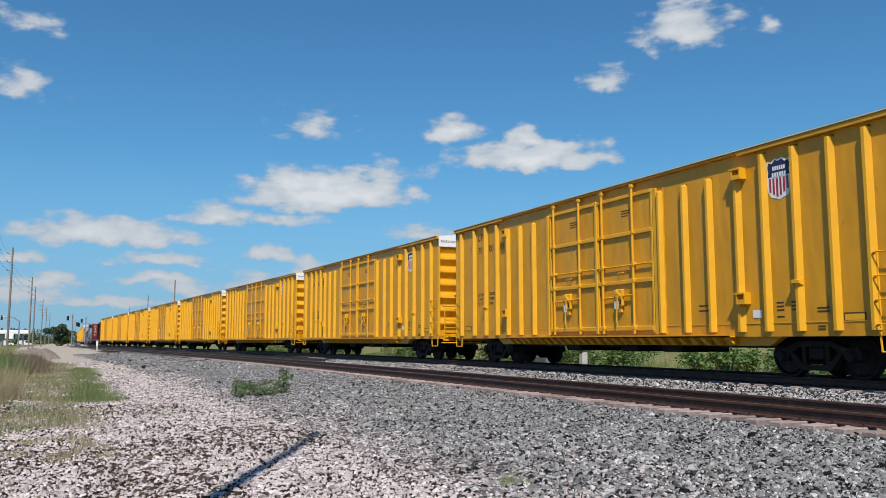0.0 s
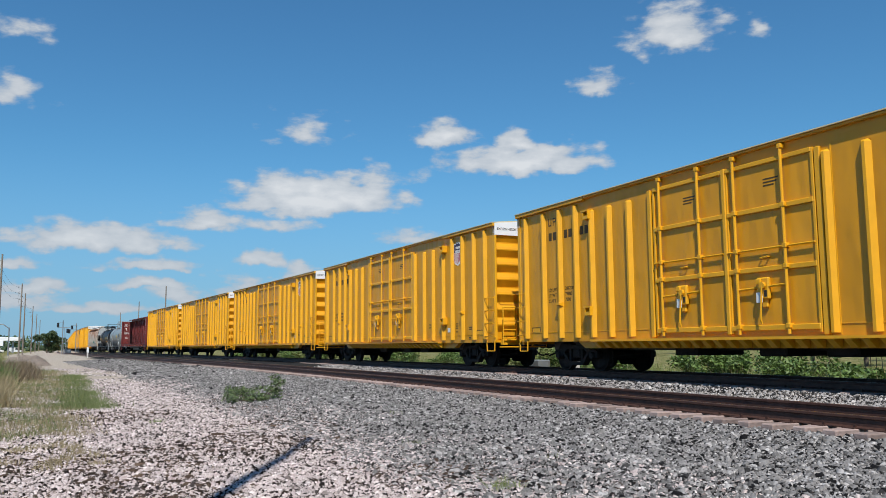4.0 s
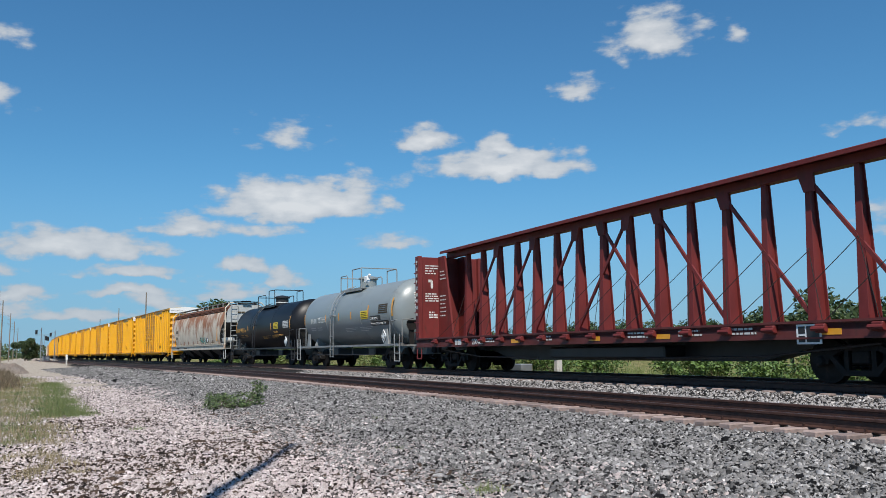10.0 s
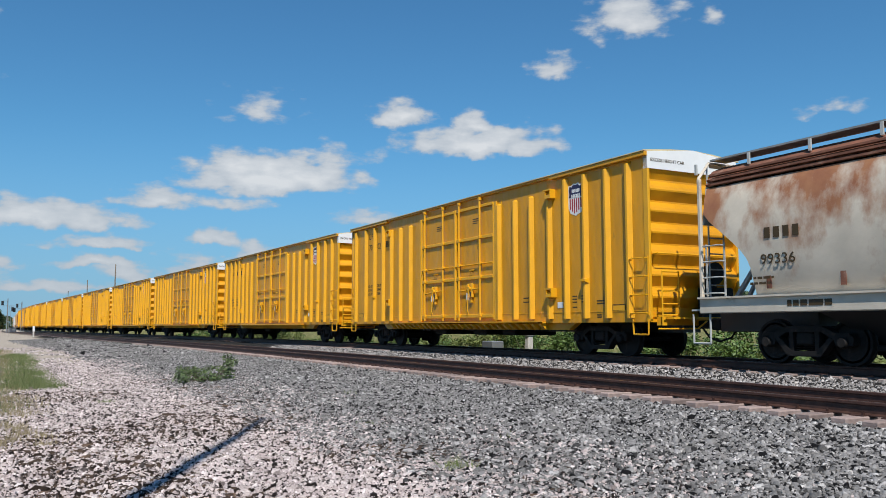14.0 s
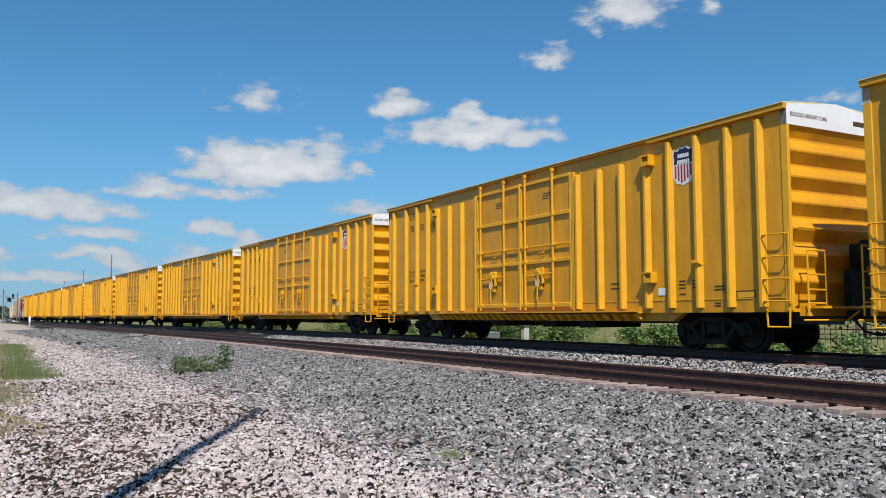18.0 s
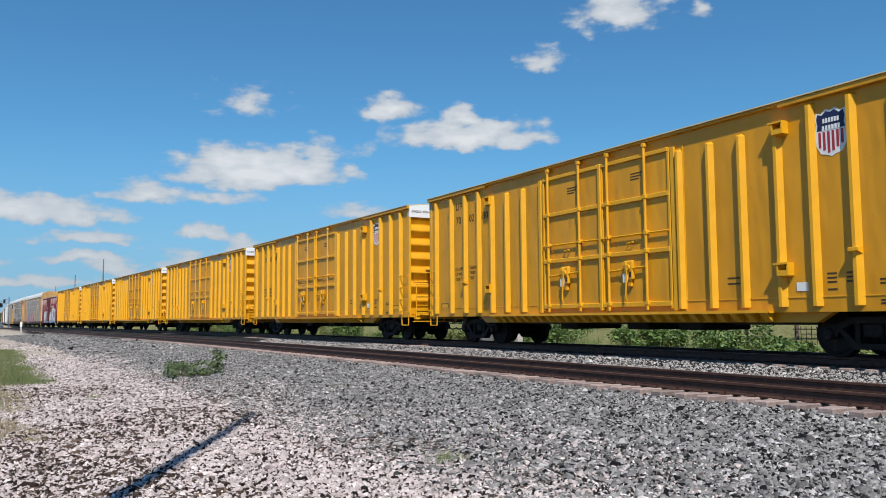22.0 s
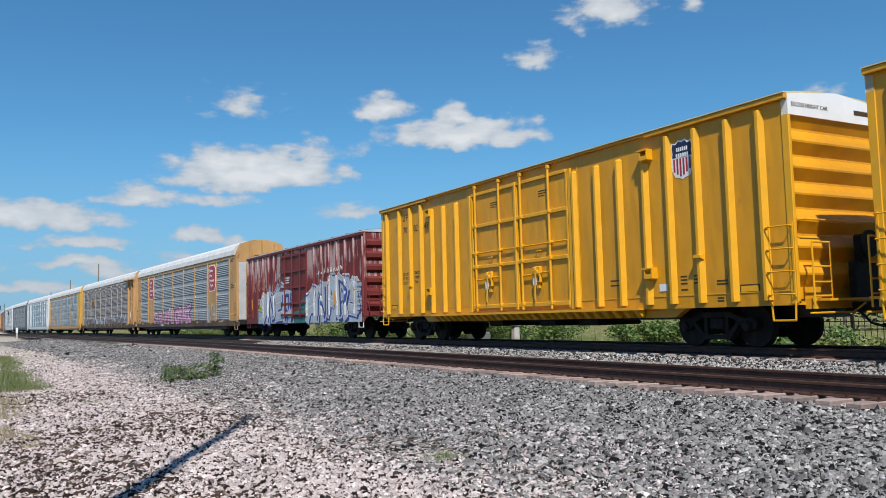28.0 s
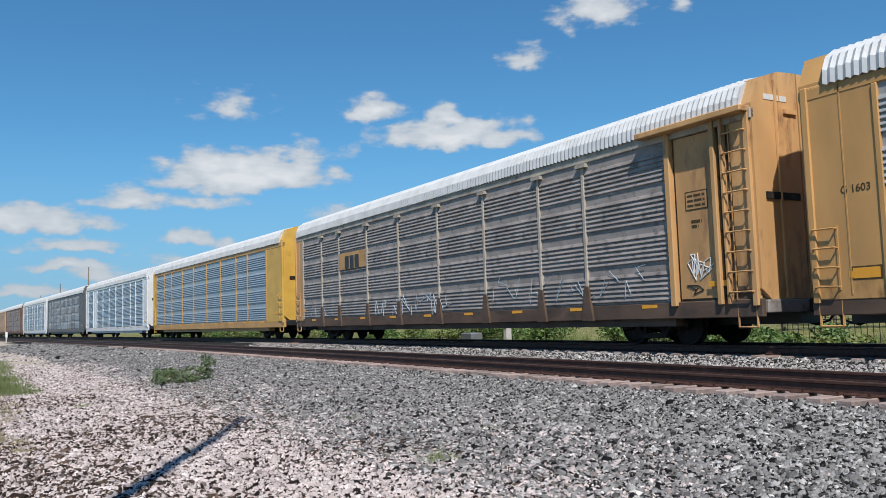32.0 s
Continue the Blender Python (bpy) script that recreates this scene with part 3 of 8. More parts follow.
def scatter_mesh(name, material, verts, faces_per, count):
    """A mesh of `count` like-topology pieces: verts (count, n, 3), faces_per (m, 3)."""
    n, m = verts.shape[1], len(faces_per)
    me = bpy.data.meshes.new(name)
    me.vertices.add(count * n)
    me.vertices.foreach_set("co", verts.reshape(-1).astype(np.float32))
    f = (np.arange(count)[:, None, None] * n + np.array(faces_per)[None]).reshape(-1)
    k = len(faces_per[0])
    me.loops.add(len(f))
    me.loops.foreach_set("vertex_index", f.astype(np.int32))
    me.polygons.add(count * m)
    me.polygons.foreach_set("loop_start", (np.arange(count * m) * k).astype(np.int32))
    me.polygons.foreach_set("loop_total", np.full(count * m, k, np.int32))
    me.update(calc_edges=True)
    me.materials.append(material)
    return me


CHUNK = np.array([(1, 0, -0.5), (0, 1, -0.5), (-1, 0, -0.5), (0, -1, -0.5), (0.55, 0.2, 0.7), (-0.2, 0.55, 0.6), (-0.55, -0.2, 0.7), (0.2, -0.55, 0.6)])
CHUNK_F = [(4, 5, 6, 7), (0, 1, 5, 4), (1, 2, 6, 5), (2, 3, 7, 6), (3, 0, 4, 7)]


def stones(name, label, material, x0, x1, y0, y1, count, size, seed, power=1.6, patchy=0.0, long=1.0, at=3.3):
    rng = np.random.default_rng(seed)
    u = rng.random(count) ** power
    y = y0 + (y1 - y0) * u + rng.normal(0, 0.5, count)
    x = rng.uniform(x0, x1, count) + rng.normal(0, 0.25, count)
    if patchy:
        keep = np.array([noise.noise(Vector((a * 0.5, b * 0.35, at))) + rng.normal(0, 0.15) > -patchy for a, b in zip(x, y)])
        x, y = x[keep], y[keep]
        count = len(x)
    z = np.interp(x, [p[0] for p in PROFILE], [p[1] for p in PROFILE]) + relief_at(x, y)
    th = CURVE * np.clip(y - C0, 0, C1 - C0)
    x = x - (1 - np.cos(th)) / CURVE - np.maximum(y - C1, 0) * np.sin(th)
    r = size * rng.lognormal(0, 0.34, count)
    v = CHUNK[None] * (1 + rng.uniform(-0.2, 0.2, (count, 8, 1))) + rng.uniform(-0.22, 0.22, (count, 8, 3))
    v *= np.stack([np.full(count, long), rng.uniform(0.5, 0.9, count) / long, rng.uniform(0.45, 0.85, count)], 1)[:, None]
    a = rng.uniform(0, 6.283, count)
    c, s = np.cos(a)[:, None], np.sin(a)[:, None]
    vx, vy = v[..., 0] * c - v[..., 1] * s, v[..., 0] * s + v[..., 1] * c
    tilt = rng.uniform(-0.6, 0.6, count)[:, None] / long
    vz = v[..., 2] + vx * tilt
    out = np.stack([vx * r[:, None] + x[:, None], vy * r[:, None] + y[:, None], vz * r[:, None] + z[:, None] + 0.3 * size], -1)
    me = scatter_mesh(name, material, out, CHUNK_F, count)
    return tagged(new(name, me), label, "stones", kind="stuff")


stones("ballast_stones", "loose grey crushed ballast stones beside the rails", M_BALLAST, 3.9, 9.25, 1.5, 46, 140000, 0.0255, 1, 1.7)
stones("ballast_between_tracks", "grey ballast stones between the two tracks", M_PALE_BALLAST, 12.1, 14.0, 4, 44, 24000, 0.026, 2, 1.4)
stones("ballast_in_track", "grey ballast stones between the ties", M_BALLAST, 9.3, 12.0, 4, 36, 8000, 0.03, 5, 1.4)
stones("ballast_at_tie_ends", "grey ballast stones against the tie ends", M_BALLAST, 9.1, 9.75, 3, 48, 7000, 0.032, 6, 1.5)
stones("distant_ballast", "distant grey ballast stones beside the rails", M_BALLAST, 4.4, 9.2, 42, 100, 26000, 0.058, 8, 1.3)
stones("distant_gravel", "distant pale gravel beside the ballast", M_GRAVEL, -0.8, 5.0, 32, 70, 6000, 0.04, 9, 1.3, 0.12)
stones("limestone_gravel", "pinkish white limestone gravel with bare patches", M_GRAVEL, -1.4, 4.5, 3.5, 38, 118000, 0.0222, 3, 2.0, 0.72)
stones("stray_limestone", "pale limestone pieces strayed among the ballast", M_GRAVEL, 4.2, 6.2, 4, 26, 9000, 0.023, 12, 1.6, 0.1)
stones("dry_debris", "dark twigs and dry debris lying in the gravel", M_DEBRIS, -1.2, 4.8, 4, 24, 16000, 0.026, 14, 1.5, -0.05, 1.9, 8.8)

# ---------------------------------------------------------------- tracks
RAIL = [(-0.07, 0), (-0.07, 0.012), (-0.012, 0.03), (-0.009, 0.125), (-0.036, 0.138), (-0.036, 0.168), (-0.028, 0.175),
        (0.028, 0.175), (0.036, 0.168), (0.036, 0.138), (0.009, 0.125), (0.012, 0.03), (0.07, 0.012), (0.07, 0)]


def rail_geo(x, z, smin, smax):
    g = Geo()
    svals = [smin] + [s for s in (-5, 5, 15) if smin < s < smax] + list(np.arange(22, 60, 2.0)) + [80, 120] + list(range(165, 260, 10)) + [smax]
    rings = []
    for s in svals:
        rings.append([(*track(s, x + a)[:2], z - 0.175 + b) for a, b in RAIL])
    n = len(RAIL)
    vs = [p for r in rings for p in r]
    fs = [(i * n + j, i * n + (j + 1) % n, (i + 1) * n + (j + 1) % n, (i + 1) * n + j) for i in range(len(rings) - 1) for j in range(n)]
    fs += [tuple(range(n)), tuple(range((len(rings) - 1) * n, len(rings) * n))[::-1]]
    return g.add(vs, fs)


def rail_track(name, label, x, z, near_s, far_s):
    tr = thing(name, label, "railway track", kind="structure")
    for dx in (-0.7525, 0.7525):
        r = part("rail", rail_geo(x + dx, z, -60, 900), M_RAIL, tr)
        g = Geo()
        pts = [-60, -5, 5, 15] + list(np.arange(22, 60, 2.0)) + [80, 120] + list(range(165, 260, 10)) + [900]
        g.strip([(*track(s, x + dx - 0.024)[:2], z + 0.0015) for s in pts], [(*track(s, x + dx + 0.024)[:2], z + 0.0015) for s in pts])
        part("running_band", g, M_RAILHEAD, r, "worn brighter band along the rail head")
    rng = random.Random(7)
    tie = Geo().box(-1.3, 1.3, -0.115, 0.115, -0.175, 0, 0.015).mesh("tie", M_TIE)
    plate = Geo().box(-0.19, 0.19, -0.1, 0.1, 0, 0.014).box(-0.12, -0.09, -0.06, -0.03, 0.014, 0.05).box(0.09, 0.12, 0.03, 0.06, 0.014, 0.05).mesh("tie_plate", M_RAIL)
    s = near_s
    while s < far_s:
        px, py, th = track(s, x + rng.uniform(-0.05, 0.05))
        ob = part("tie", tie, None, tr)
        ob.matrix_basis = pose(px, py, z - 0.176, 0, 0, math.degrees(th) + rng.uniform(-1, 1))
        if s < 32:
            for dx in (-0.7525, 0.7525):
                pl = part("tie_plate", plate, None, ob)
                pl.location = (dx, 0, 0)
        s += 0.5
    far = Geo()
    while s < 260:
        px, py, th = track(s, x)
        c, n = math.cos(th), math.sin(th)
        far.add([(px + a * c - b * n, py + a * n + b * c, z - 0.178) for a, b in ((-1.3, -0.11), (1.3, -0.11), (1.3, 0.11), (-1.3, 0.11))], [(0, 1, 2, 3)])
        s += 0.5
    tagged(part("distant_ties", far, M_TIE, tr), kind="stuff")
    return tr


rail_track("near_track", "empty rusty railway track on grey ballast", XNEAR, Z_NEAR, 3, 62)
rail_track("train_track", "railway track carrying the freight train", XTRAIN, 0.0, 3, 50)

# ---------------------------------------------------------------- running gear, shared meshes


def wheel_mesh():
    g = Geo()
    g.lathe([(-0.07, 0.30), (-0.07, 0.455), (0.04, 0.457), (0.05, 0.485), (0.075, 0.485), (0.075, 0.38), (0.03, 0.36), (0.02, 0.16), (0.04, 0.12), (0.04, 0.05)][::-1], (0, 0, 0), 0, 28)
    g.lathe([(-0.085, 0.1), (-0.085, 0.17), (-0.07, 0.36), (-0.07, 0.4)], (0, 0, 0), 0, 28)
    return g.mesh("wheel", M_STEEL, True)


def frame_mesh():
    """Cast side frame of a two-axle truck, in the y-z plane."""
    g = Geo()
    top = [(-1.12, 0.55), (-1.05, 0.62), (-0.72, 0.64), (-0.42, 0.78), (0.42, 0.78), (0.72, 0.64), (1.05, 0.62), (1.12, 0.55),
           (1.1, 0.4), (0.72, 0.4), (0.62, 0.5), (0.36, 0.22), (-0.36, 0.22), (-0.62, 0.5), (-0.72, 0.4), (-1.1, 0.4)]
    g.prism(top[:2] + top[2:4] + [(-0.40, 0.66), (-0.68, 0.52), (-0.72, 0.4), (-1.1, 0.4)], 0, -0.09, 0.09)
    g.prism([(1.12, 0.55), (1.05, 0.62), (0.72, 0.64), (0.42, 0.78), (0.40, 0.66), (0.68, 0.52), (0.72, 0.4), (1.1, 0.4)], 0, -0.09, 0.09)
    g.prism([(-0.42, 0.78), (0.42, 0.78), (0.42, 0.66), (-0.42, 0.66)], 0, -0.1, 0.1)
    g.prism([(-0.68, 0.52), (-0.60, 0.56), (-0.30, 0.28), (0.30, 0.28), (0.60, 0.56), (0.68, 0.52), (0.38, 0.17), (-0.38, 0.17)], 0, -0.1, 0.1)
    for s in (-1, 1):
        g.box(-0.08, 0.08, s * 0.30 - 0.05, s * 0.30 + 0.05, 0.26, 0.68)
        g.lathe([(-0.16, 0.03), (-0.16, 0.09), (-0.12, 0.115), (0.06, 0.115)], (0, s * 0.89, 0.457), 0, 14)
        g.box(-0.1, 0.1, s * 0.89 - 0.15, s * 0.89 + 0.15, 0.56, 0.64)
    return g.mesh("side_frame", M_STEEL, True)


def spring_mesh():
    g = Geo()
    for y in (-0.17, 0.0, 0.17):
        for k in range(6):
            g.lathe([(0, 0.045), (0.02, 0.072), (0.03, 0.045)], (0, y, 0.29 + k * 0.045), 2, 10)
    return g.mesh("springs", M_STEEL)


ME_WHEEL, ME_FRAME, ME_SPRING = wheel_mesh(), frame_mesh(), spring_mesh()
ME_AXLE = Geo().tube((-0.7, 0, 0), (0.7, 0, 0), 0.08, 10).mesh("axle", M_STEEL)
ME_BOLSTER = Geo().box(-1.05, 1.05, -0.2, 0.2, 0.4, 0.66, 0.03).lathe([(0, 0.3), (0.12, 0.3)], (0, 0, 0.66), 2, 16).mesh("bolster", M_STEEL)
ME_BRAKE = Geo().box(-0.78, 0.78, -0.03, 0.03, 0.3, 0.42).box(-0.85, -0.6, -0.06, 0.06, 0.28, 0.6).box(0.6, 0.85, -0.06, 0.06, 0.28, 0.6).mesh("brake_beam", M_STEEL)


def trucks(car, half):
    for s in (-1, 1):
        tk = part("truck", ME_BOLSTER, None, car, "dark cast steel two-axle truck", at=(0, s * half, 0))
        for x in (-0.98, 0.98):
            part("side_frame", ME_FRAME, None, tk, at=(x, 0, 0))
            part("springs", ME_SPRING, None, tk, at=(x, 0, 0))
        for y in (-0.89, 0.89):
            part("axle", ME_AXLE, None, tk, at=(0, y, 0.457))
            for x in (-0.757, 0.757):
                w = part("wheel", ME_WHEEL, None, tk, at=(x, y, 0.457))
                if x > 0:
                    w.rotation_euler = (0, 0, math.pi)
        for y in (-0.38, 0.38):
            part("brake_beam", ME_BRAKE, None, tk, at=(0, y, 0))


ME_COUPLER = (Geo().box(-0.11, 0.11, -0.5, 0.1, 0.72, 0.92, 0.02).box(-0.17, 0.14, 0.1, 0.34, 0.68, 0.97, 0.04)
              .box(0.02, 0.16, 0.3, 0.5, 0.7, 0.95, 0.03).pipe([(0.2, -0.1, 0.75), (0.22, 0.15, 0.5), (0.2, 0.45, 0.42), (0.12, 0.6, 0.48)], 0.025)
              .mesh("coupler", M_STEEL))


def couplers(car, half):
    for s in (-1, 1):
        c = part("coupler", ME_COUPLER, None, car, "dark steel knuckle coupler with air hose", at=(0, s * half, 0))
        if s < 0:
            c.rotation_euler = (0, 0, math.pi)


def ladder_geo(x, y0, y1, zs, r=0.014, stiles=True, out=0.1):
    """Rungs along y standing off the plane x by `out` towards -x, with bent ends."""
    g = Geo()
    for z in zs:
        g.pipe([(x, y0, z - 0.01), (x - out, y0, z), (x - out, y1, z), (x, y1, z - 0.01)], r, 6)
    if stiles:
        for y in (y0, y1):
            g.box(x - 0.02, x, y - 0.02, y + 0.02, zs[0] - 0.06, zs[-1] + 0.05)
    return g


# ---------------------------------------------------------------- yellow high-cube box car
BL, BX, BE = 9.52, -1.52, 5.08   # half length, plane of the side sheets, eave height
LEFT_RIBS = (0.56, 1.64, 2.56, 3.42, 4.22, 5.06, 5.94)
RIGHT_RIBS = (12.26, 13.18, 14.04, 14.96, 15.74, 16.6, 17.5, 18.34)


def hat_rib(z0, z1, w=0.21, d=0.115, face=0.07):
    g = Geo()
    prof = [(0, -w / 2), (-d, -face / 2), (-d, face / 2), (0, w / 2)]
    vs = [(x, y, z) for z in (z0, z1 - 0.06) for x, y in prof] + [(0, y, z1) for x, y in prof]
    fs = [(i, i + 1, 5 + i, 4 + i) for i in range(3)] + [(4 + i, 5 + i, 9 + i, 8 + i) for i in range(3)] + [(0, 1, 2, 3)]
    return g.add(vs, fs)


def shield_poly(w, h):
    """Outline of a badge shield, centred at the origin, y to the side and z up."""
    right = [(0.0, 0.47), (0.16, 0.5), (0.3, 0.42), (0.45, 0.46), (0.5, 0.34), (0.46, 0.2), (0.5, 0.0), (0.47, -0.25), (0.34, -0.42), (0.12, -0.46), (0, -0.5)]
    pts = right + [(-a, b) for a, b in right[-2:0:-1]]
    return [(a * w, b * h) for a, b in pts]


def door_parts(car, d0, d1):
    ya, yb = BL - d0, BL - d1
    door = part("door", Geo().box(BX - 0.03, BX + 0.02, yb + 0.02, ya - 0.02, 1.0, 4.78), M_YELLOW, car, "yellow steel plug door with lock bars and gear")
    w = d1 - d0
    for z, h in ((4.72, 0.05), (3.69, 0.055), (2.38, 0.055), (1.12, 0.06)):
        part("door_rail", Geo().box(BX - 0.085, BX - 0.03, yb + 0.05, ya - 0.05, z - h, z + h, 0.012), M_YELLOW_LIT, door)
    part("door_rail", Geo().pipe([(BX - 0.09, ya - 0.05, 2.82), (BX - 0.09, yb + 0.05, 2.82)], 0.022), M_YELLOW_LIT, door)
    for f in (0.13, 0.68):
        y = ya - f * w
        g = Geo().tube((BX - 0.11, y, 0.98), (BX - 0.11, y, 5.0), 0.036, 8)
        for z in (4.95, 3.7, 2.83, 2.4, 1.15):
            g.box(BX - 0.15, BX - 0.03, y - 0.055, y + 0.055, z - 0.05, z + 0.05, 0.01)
        part("lock_bar", g, M_YELLOW_LIT, door)
    for y in (ya - 0.05, yb + 0.05):
        part("door_edge", Geo().box(BX - 0.07, BX - 0.03, y - 0.035, y + 0.035, 1.0, 4.75, 0.008), M_YELLOW_LIT, door)
    yc = ya - 0.42 * w
    gear = part("lock_gear", Geo().box(BX - 0.13, BX - 0.03, yc - 0.17, yc + 0.17, 1.72, 2.2, 0.03).box(BX - 0.1, BX - 0.03, yc - 0.09, yc + 0.06, 1.55, 1.74, 0.02)
                .tube((BX - 0.19, yc - 0.03, 2.02), (BX - 0.1, yc - 0.03, 2.02), 0.075, 10).box(BX - 0.17, BX - 0.12, yc + 0.02, yc + 0.15, 2.06, 2.17, 0.01), M_YELLOW_LIT, door)
    part("lock_handle", Geo().pipe([(BX - 0.18, yc - 0.03, 2.0), (BX - 0.2, yc + 0.02, 1.3), (BX - 0.16, yc + 0.02, 1.2)], 0.022), M_YELLOW_LIT, gear)
    part("lock_rod", Geo().pipe([(BX - 0.1, ya - 0.13 * w, 1.96), (BX - 0.1, yc + 0.17, 1.98)], 0.025), M_YELLOW_LIT, gear)
    part("lock_rod", Geo().pipe([(BX - 0.1, yc - 0.17, 2.0), (BX - 0.1, ya - 0.68 * w, 2.02)], 0.025), M_YELLOW_LIT, gear)
    # Black plate on the casting paints a shadowed recess.
    part("gear_shade_plate", Geo().box(BX - 0.136, BX - 0.13, yc - 0.12, yc - 0.05, 1.78, 1.92), M_BLACK, gear, "black plate painted as shade on the lock gear")
    part("placard", Geo().box(BX - 0.142, BX - 0.135, yc + 0.0, yc + 0.17, 1.66, 1.88), M_WHITE, door)
    part("door_grip", Geo().pipe([(BX - 0.03, yc + 0.05, 2.62), (BX - 0.1, yc + 0.05, 2.62), (BX - 0.1, yc - 0.16, 2.64), (BX - 0.03, yc - 0.16, 2.64)], 0.018), M_YELLOW_LIT, door)
    g = Geo()
    for k, n in enumerate((0.42, 0.38, 0.3)):
        g.box(BX - 0.034, BX - 0.03, ya - 0.45 * w - n, ya - 0.45 * w, 4.32 - k * 0.07, 4.35 - k * 0.07)
    tagged(part("stencil", g, M_LETTER_K, door), kind="stuff")
    return door


def stencils(car):
    """Side lettering that is the same on every car."""
    g = Geo()
    for d, zs, w in ((13.55, (1.62, 1.5), 0.34), (15.95, (1.6, 1.52, 1.44, 1.3), 0.2), (16.35, (1.6, 1.52, 1.44), 0.12), (17.0, (1.45, 1.38), 0.3), (17.0, (1.08, 1.02), 0.18)):
        for z in zs:
            g.box(BX - 0.004, BX, BL - d - w, BL - d, z - 0.018, z + 0.018)
    tagged(part("stencil", g, M_LETTER_K, car), kind="stuff")
    for k, (a, b) in enumerate((("LD LMT", "206200"), ("LT WT", "79800"), ("CU FT", "7500"))):
        z = 2.42 - 0.17 * k
        tagged(part("data_lettering", lettering(a, 0.15, M_LETTER_K, BX - 0.003, BL - 1.83, z), None, car), kind="stuff")
        tagged(part("data_lettering", lettering(b, 0.15, M_LETTER_K, BX - 0.003, BL - 2.75, z + 0.01), None, car), kind="stuff")
    for d, w in ((0.82, 0.5), (17.62, 0.5)):
        f = part("data_frame", Geo().box(BX - 0.006, BX, BL - d - w, BL - d, 1.16, 1.34), M_LETTER_K, car, "black-framed data panel")
        part("data_field", Geo().box(BX - 0.009, BX - 0.006, BL - d - w + 0.03, BL - d - 0.03, 1.19, 1.31), M_YELLOW_LIT, f)


def box_car():
    car = thing("box_car", "bright yellow high-cube steel box car rolling on the track", "box car", "yellow box cars in the train")
    body = Geo()
    body.box(BX, -BX, -BL + 0.16, BL - 0.16, 0.95, BE - 0.02)
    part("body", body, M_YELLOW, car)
    part("side_sill", Geo().box(BX - 0.01, BX + 0.25, -BL, BL, 0.88, 0.95), M_YELLOW, car)
    part("fishbelly_sill", Geo().prism([(BL - 3.2, 0.88), (BL - 3.55, 0.68), (BL - 15.6, 0.68), (BL - 15.95, 0.88)], 0, BX + 0.12, BX + 0.3), M_YELLOW, car)
    part("side_sill", Geo().box(-BX - 0.25, -BX + 0.01, -BL, BL, 0.88, 0.95), M_YELLOW, car)
    part("fishbelly_sill", Geo().prism([(BL - 3.2, 0.88), (BL - 3.55, 0.68), (BL - 15.6, 0.68), (BL - 15.95, 0.88)], 0, -BX - 0.3, -BX - 0.12), M_YELLOW, car)
    part("centre_sill", Geo().box(-0.3, 0.3, -BL + 0.2, BL - 0.2, 0.62, 0.95), M_BLACK, car)
    g = Geo()
    g.prism([(BX - 0.13, BE + 0.006), (BX - 0.13, BE + 0.03), (-0.75, BE + 0.12), (0, BE + 0.16), (0.75, BE + 0.12), (-BX + 0.13, BE + 0.03), (-BX + 0.13, BE + 0.006)], 1, -BL, BL)
    part("roof", g, M_ROOF, car, "dull corrugated steel roof")
    # plates of the eave: deep at both ends, slim over the doors
    for a, b, h, o in ((0, 3.9, 0.11, 0.11), (15.06, 19.04, 0.11, 0.11), (3.9, 15.06, 0.06, 0.085)):
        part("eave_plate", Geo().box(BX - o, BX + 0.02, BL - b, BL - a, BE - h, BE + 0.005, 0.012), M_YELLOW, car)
    ra, rb = hat_rib(0.99, 4.93).mesh("rib", M_YELLOW_LIT), hat_rib(0.99, 4.66).mesh("rib", M_YELLOW_LIT)
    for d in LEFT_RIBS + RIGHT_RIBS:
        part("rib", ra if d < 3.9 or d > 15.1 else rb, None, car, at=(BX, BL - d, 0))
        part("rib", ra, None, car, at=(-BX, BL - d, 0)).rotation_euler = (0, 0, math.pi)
    for d0, d1 in ((0.0, 0.17), (18.87, 19.04)):
        part("corner_post", Geo().box(BX - 0.02, BX + 0.06, BL - d1, BL - d0, 0.9, BE - 0.06, 0.012), M_YELLOW_LIT, car)
        part("corner_post", Geo().box(-BX - 0.06, -BX + 0.02, BL - d1, BL - d0, 0.9, BE - 0.06, 0.012), M_YELLOW_LIT, car)
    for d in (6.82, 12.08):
        part("door_post", Geo().box(BX - 0.07, BX, BL - d - 0.07, BL - d + 0.07, 0.95, 4.75, 0.015), M_YELLOW_LIT, car)
        part("weld_strip", Geo().box(BX - 0.012, BX, BL - d - 0.3, BL - d - 0.27, 0.95, 4.75), M_YELLOW_LIT, car)
    part("door_post", Geo().box(BX - 0.1, BX, BL - 9.54, BL - 9.43, 0.98, 4.78, 0.015), M_YELLOW_LIT, car)
    door_parts(car, 6.95, 9.47)
    door_parts(car, 9.5, 12.0)
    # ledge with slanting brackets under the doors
    part("door_track", Geo().box(BX - 0.16, BX, BL - 14.7, BL - 4.2, 0.87, 0.9).box(BX - 0.16, BX - 0.14, BL - 14.7, BL - 4.2, 0.87, 0.93), M_YELLOW_LIT, car)
    br = Geo().prism([(-0.17, 0.0), (0.1, 0.0), (0.1, -0.17), (0.04, -0.17)], 1, -0.1, 0.06).mesh("bracket", M_YELLOW_LIT)
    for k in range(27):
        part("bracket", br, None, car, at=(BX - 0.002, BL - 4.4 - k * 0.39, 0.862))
    for ya, yb in ((BL - 6.7, BL), (-BL, BL - 12.3)):
        part("weld_line", Geo().box(BX - 0.012, BX, ya, yb, 1.16, 1.18), M_YELLOW_LIT, car)
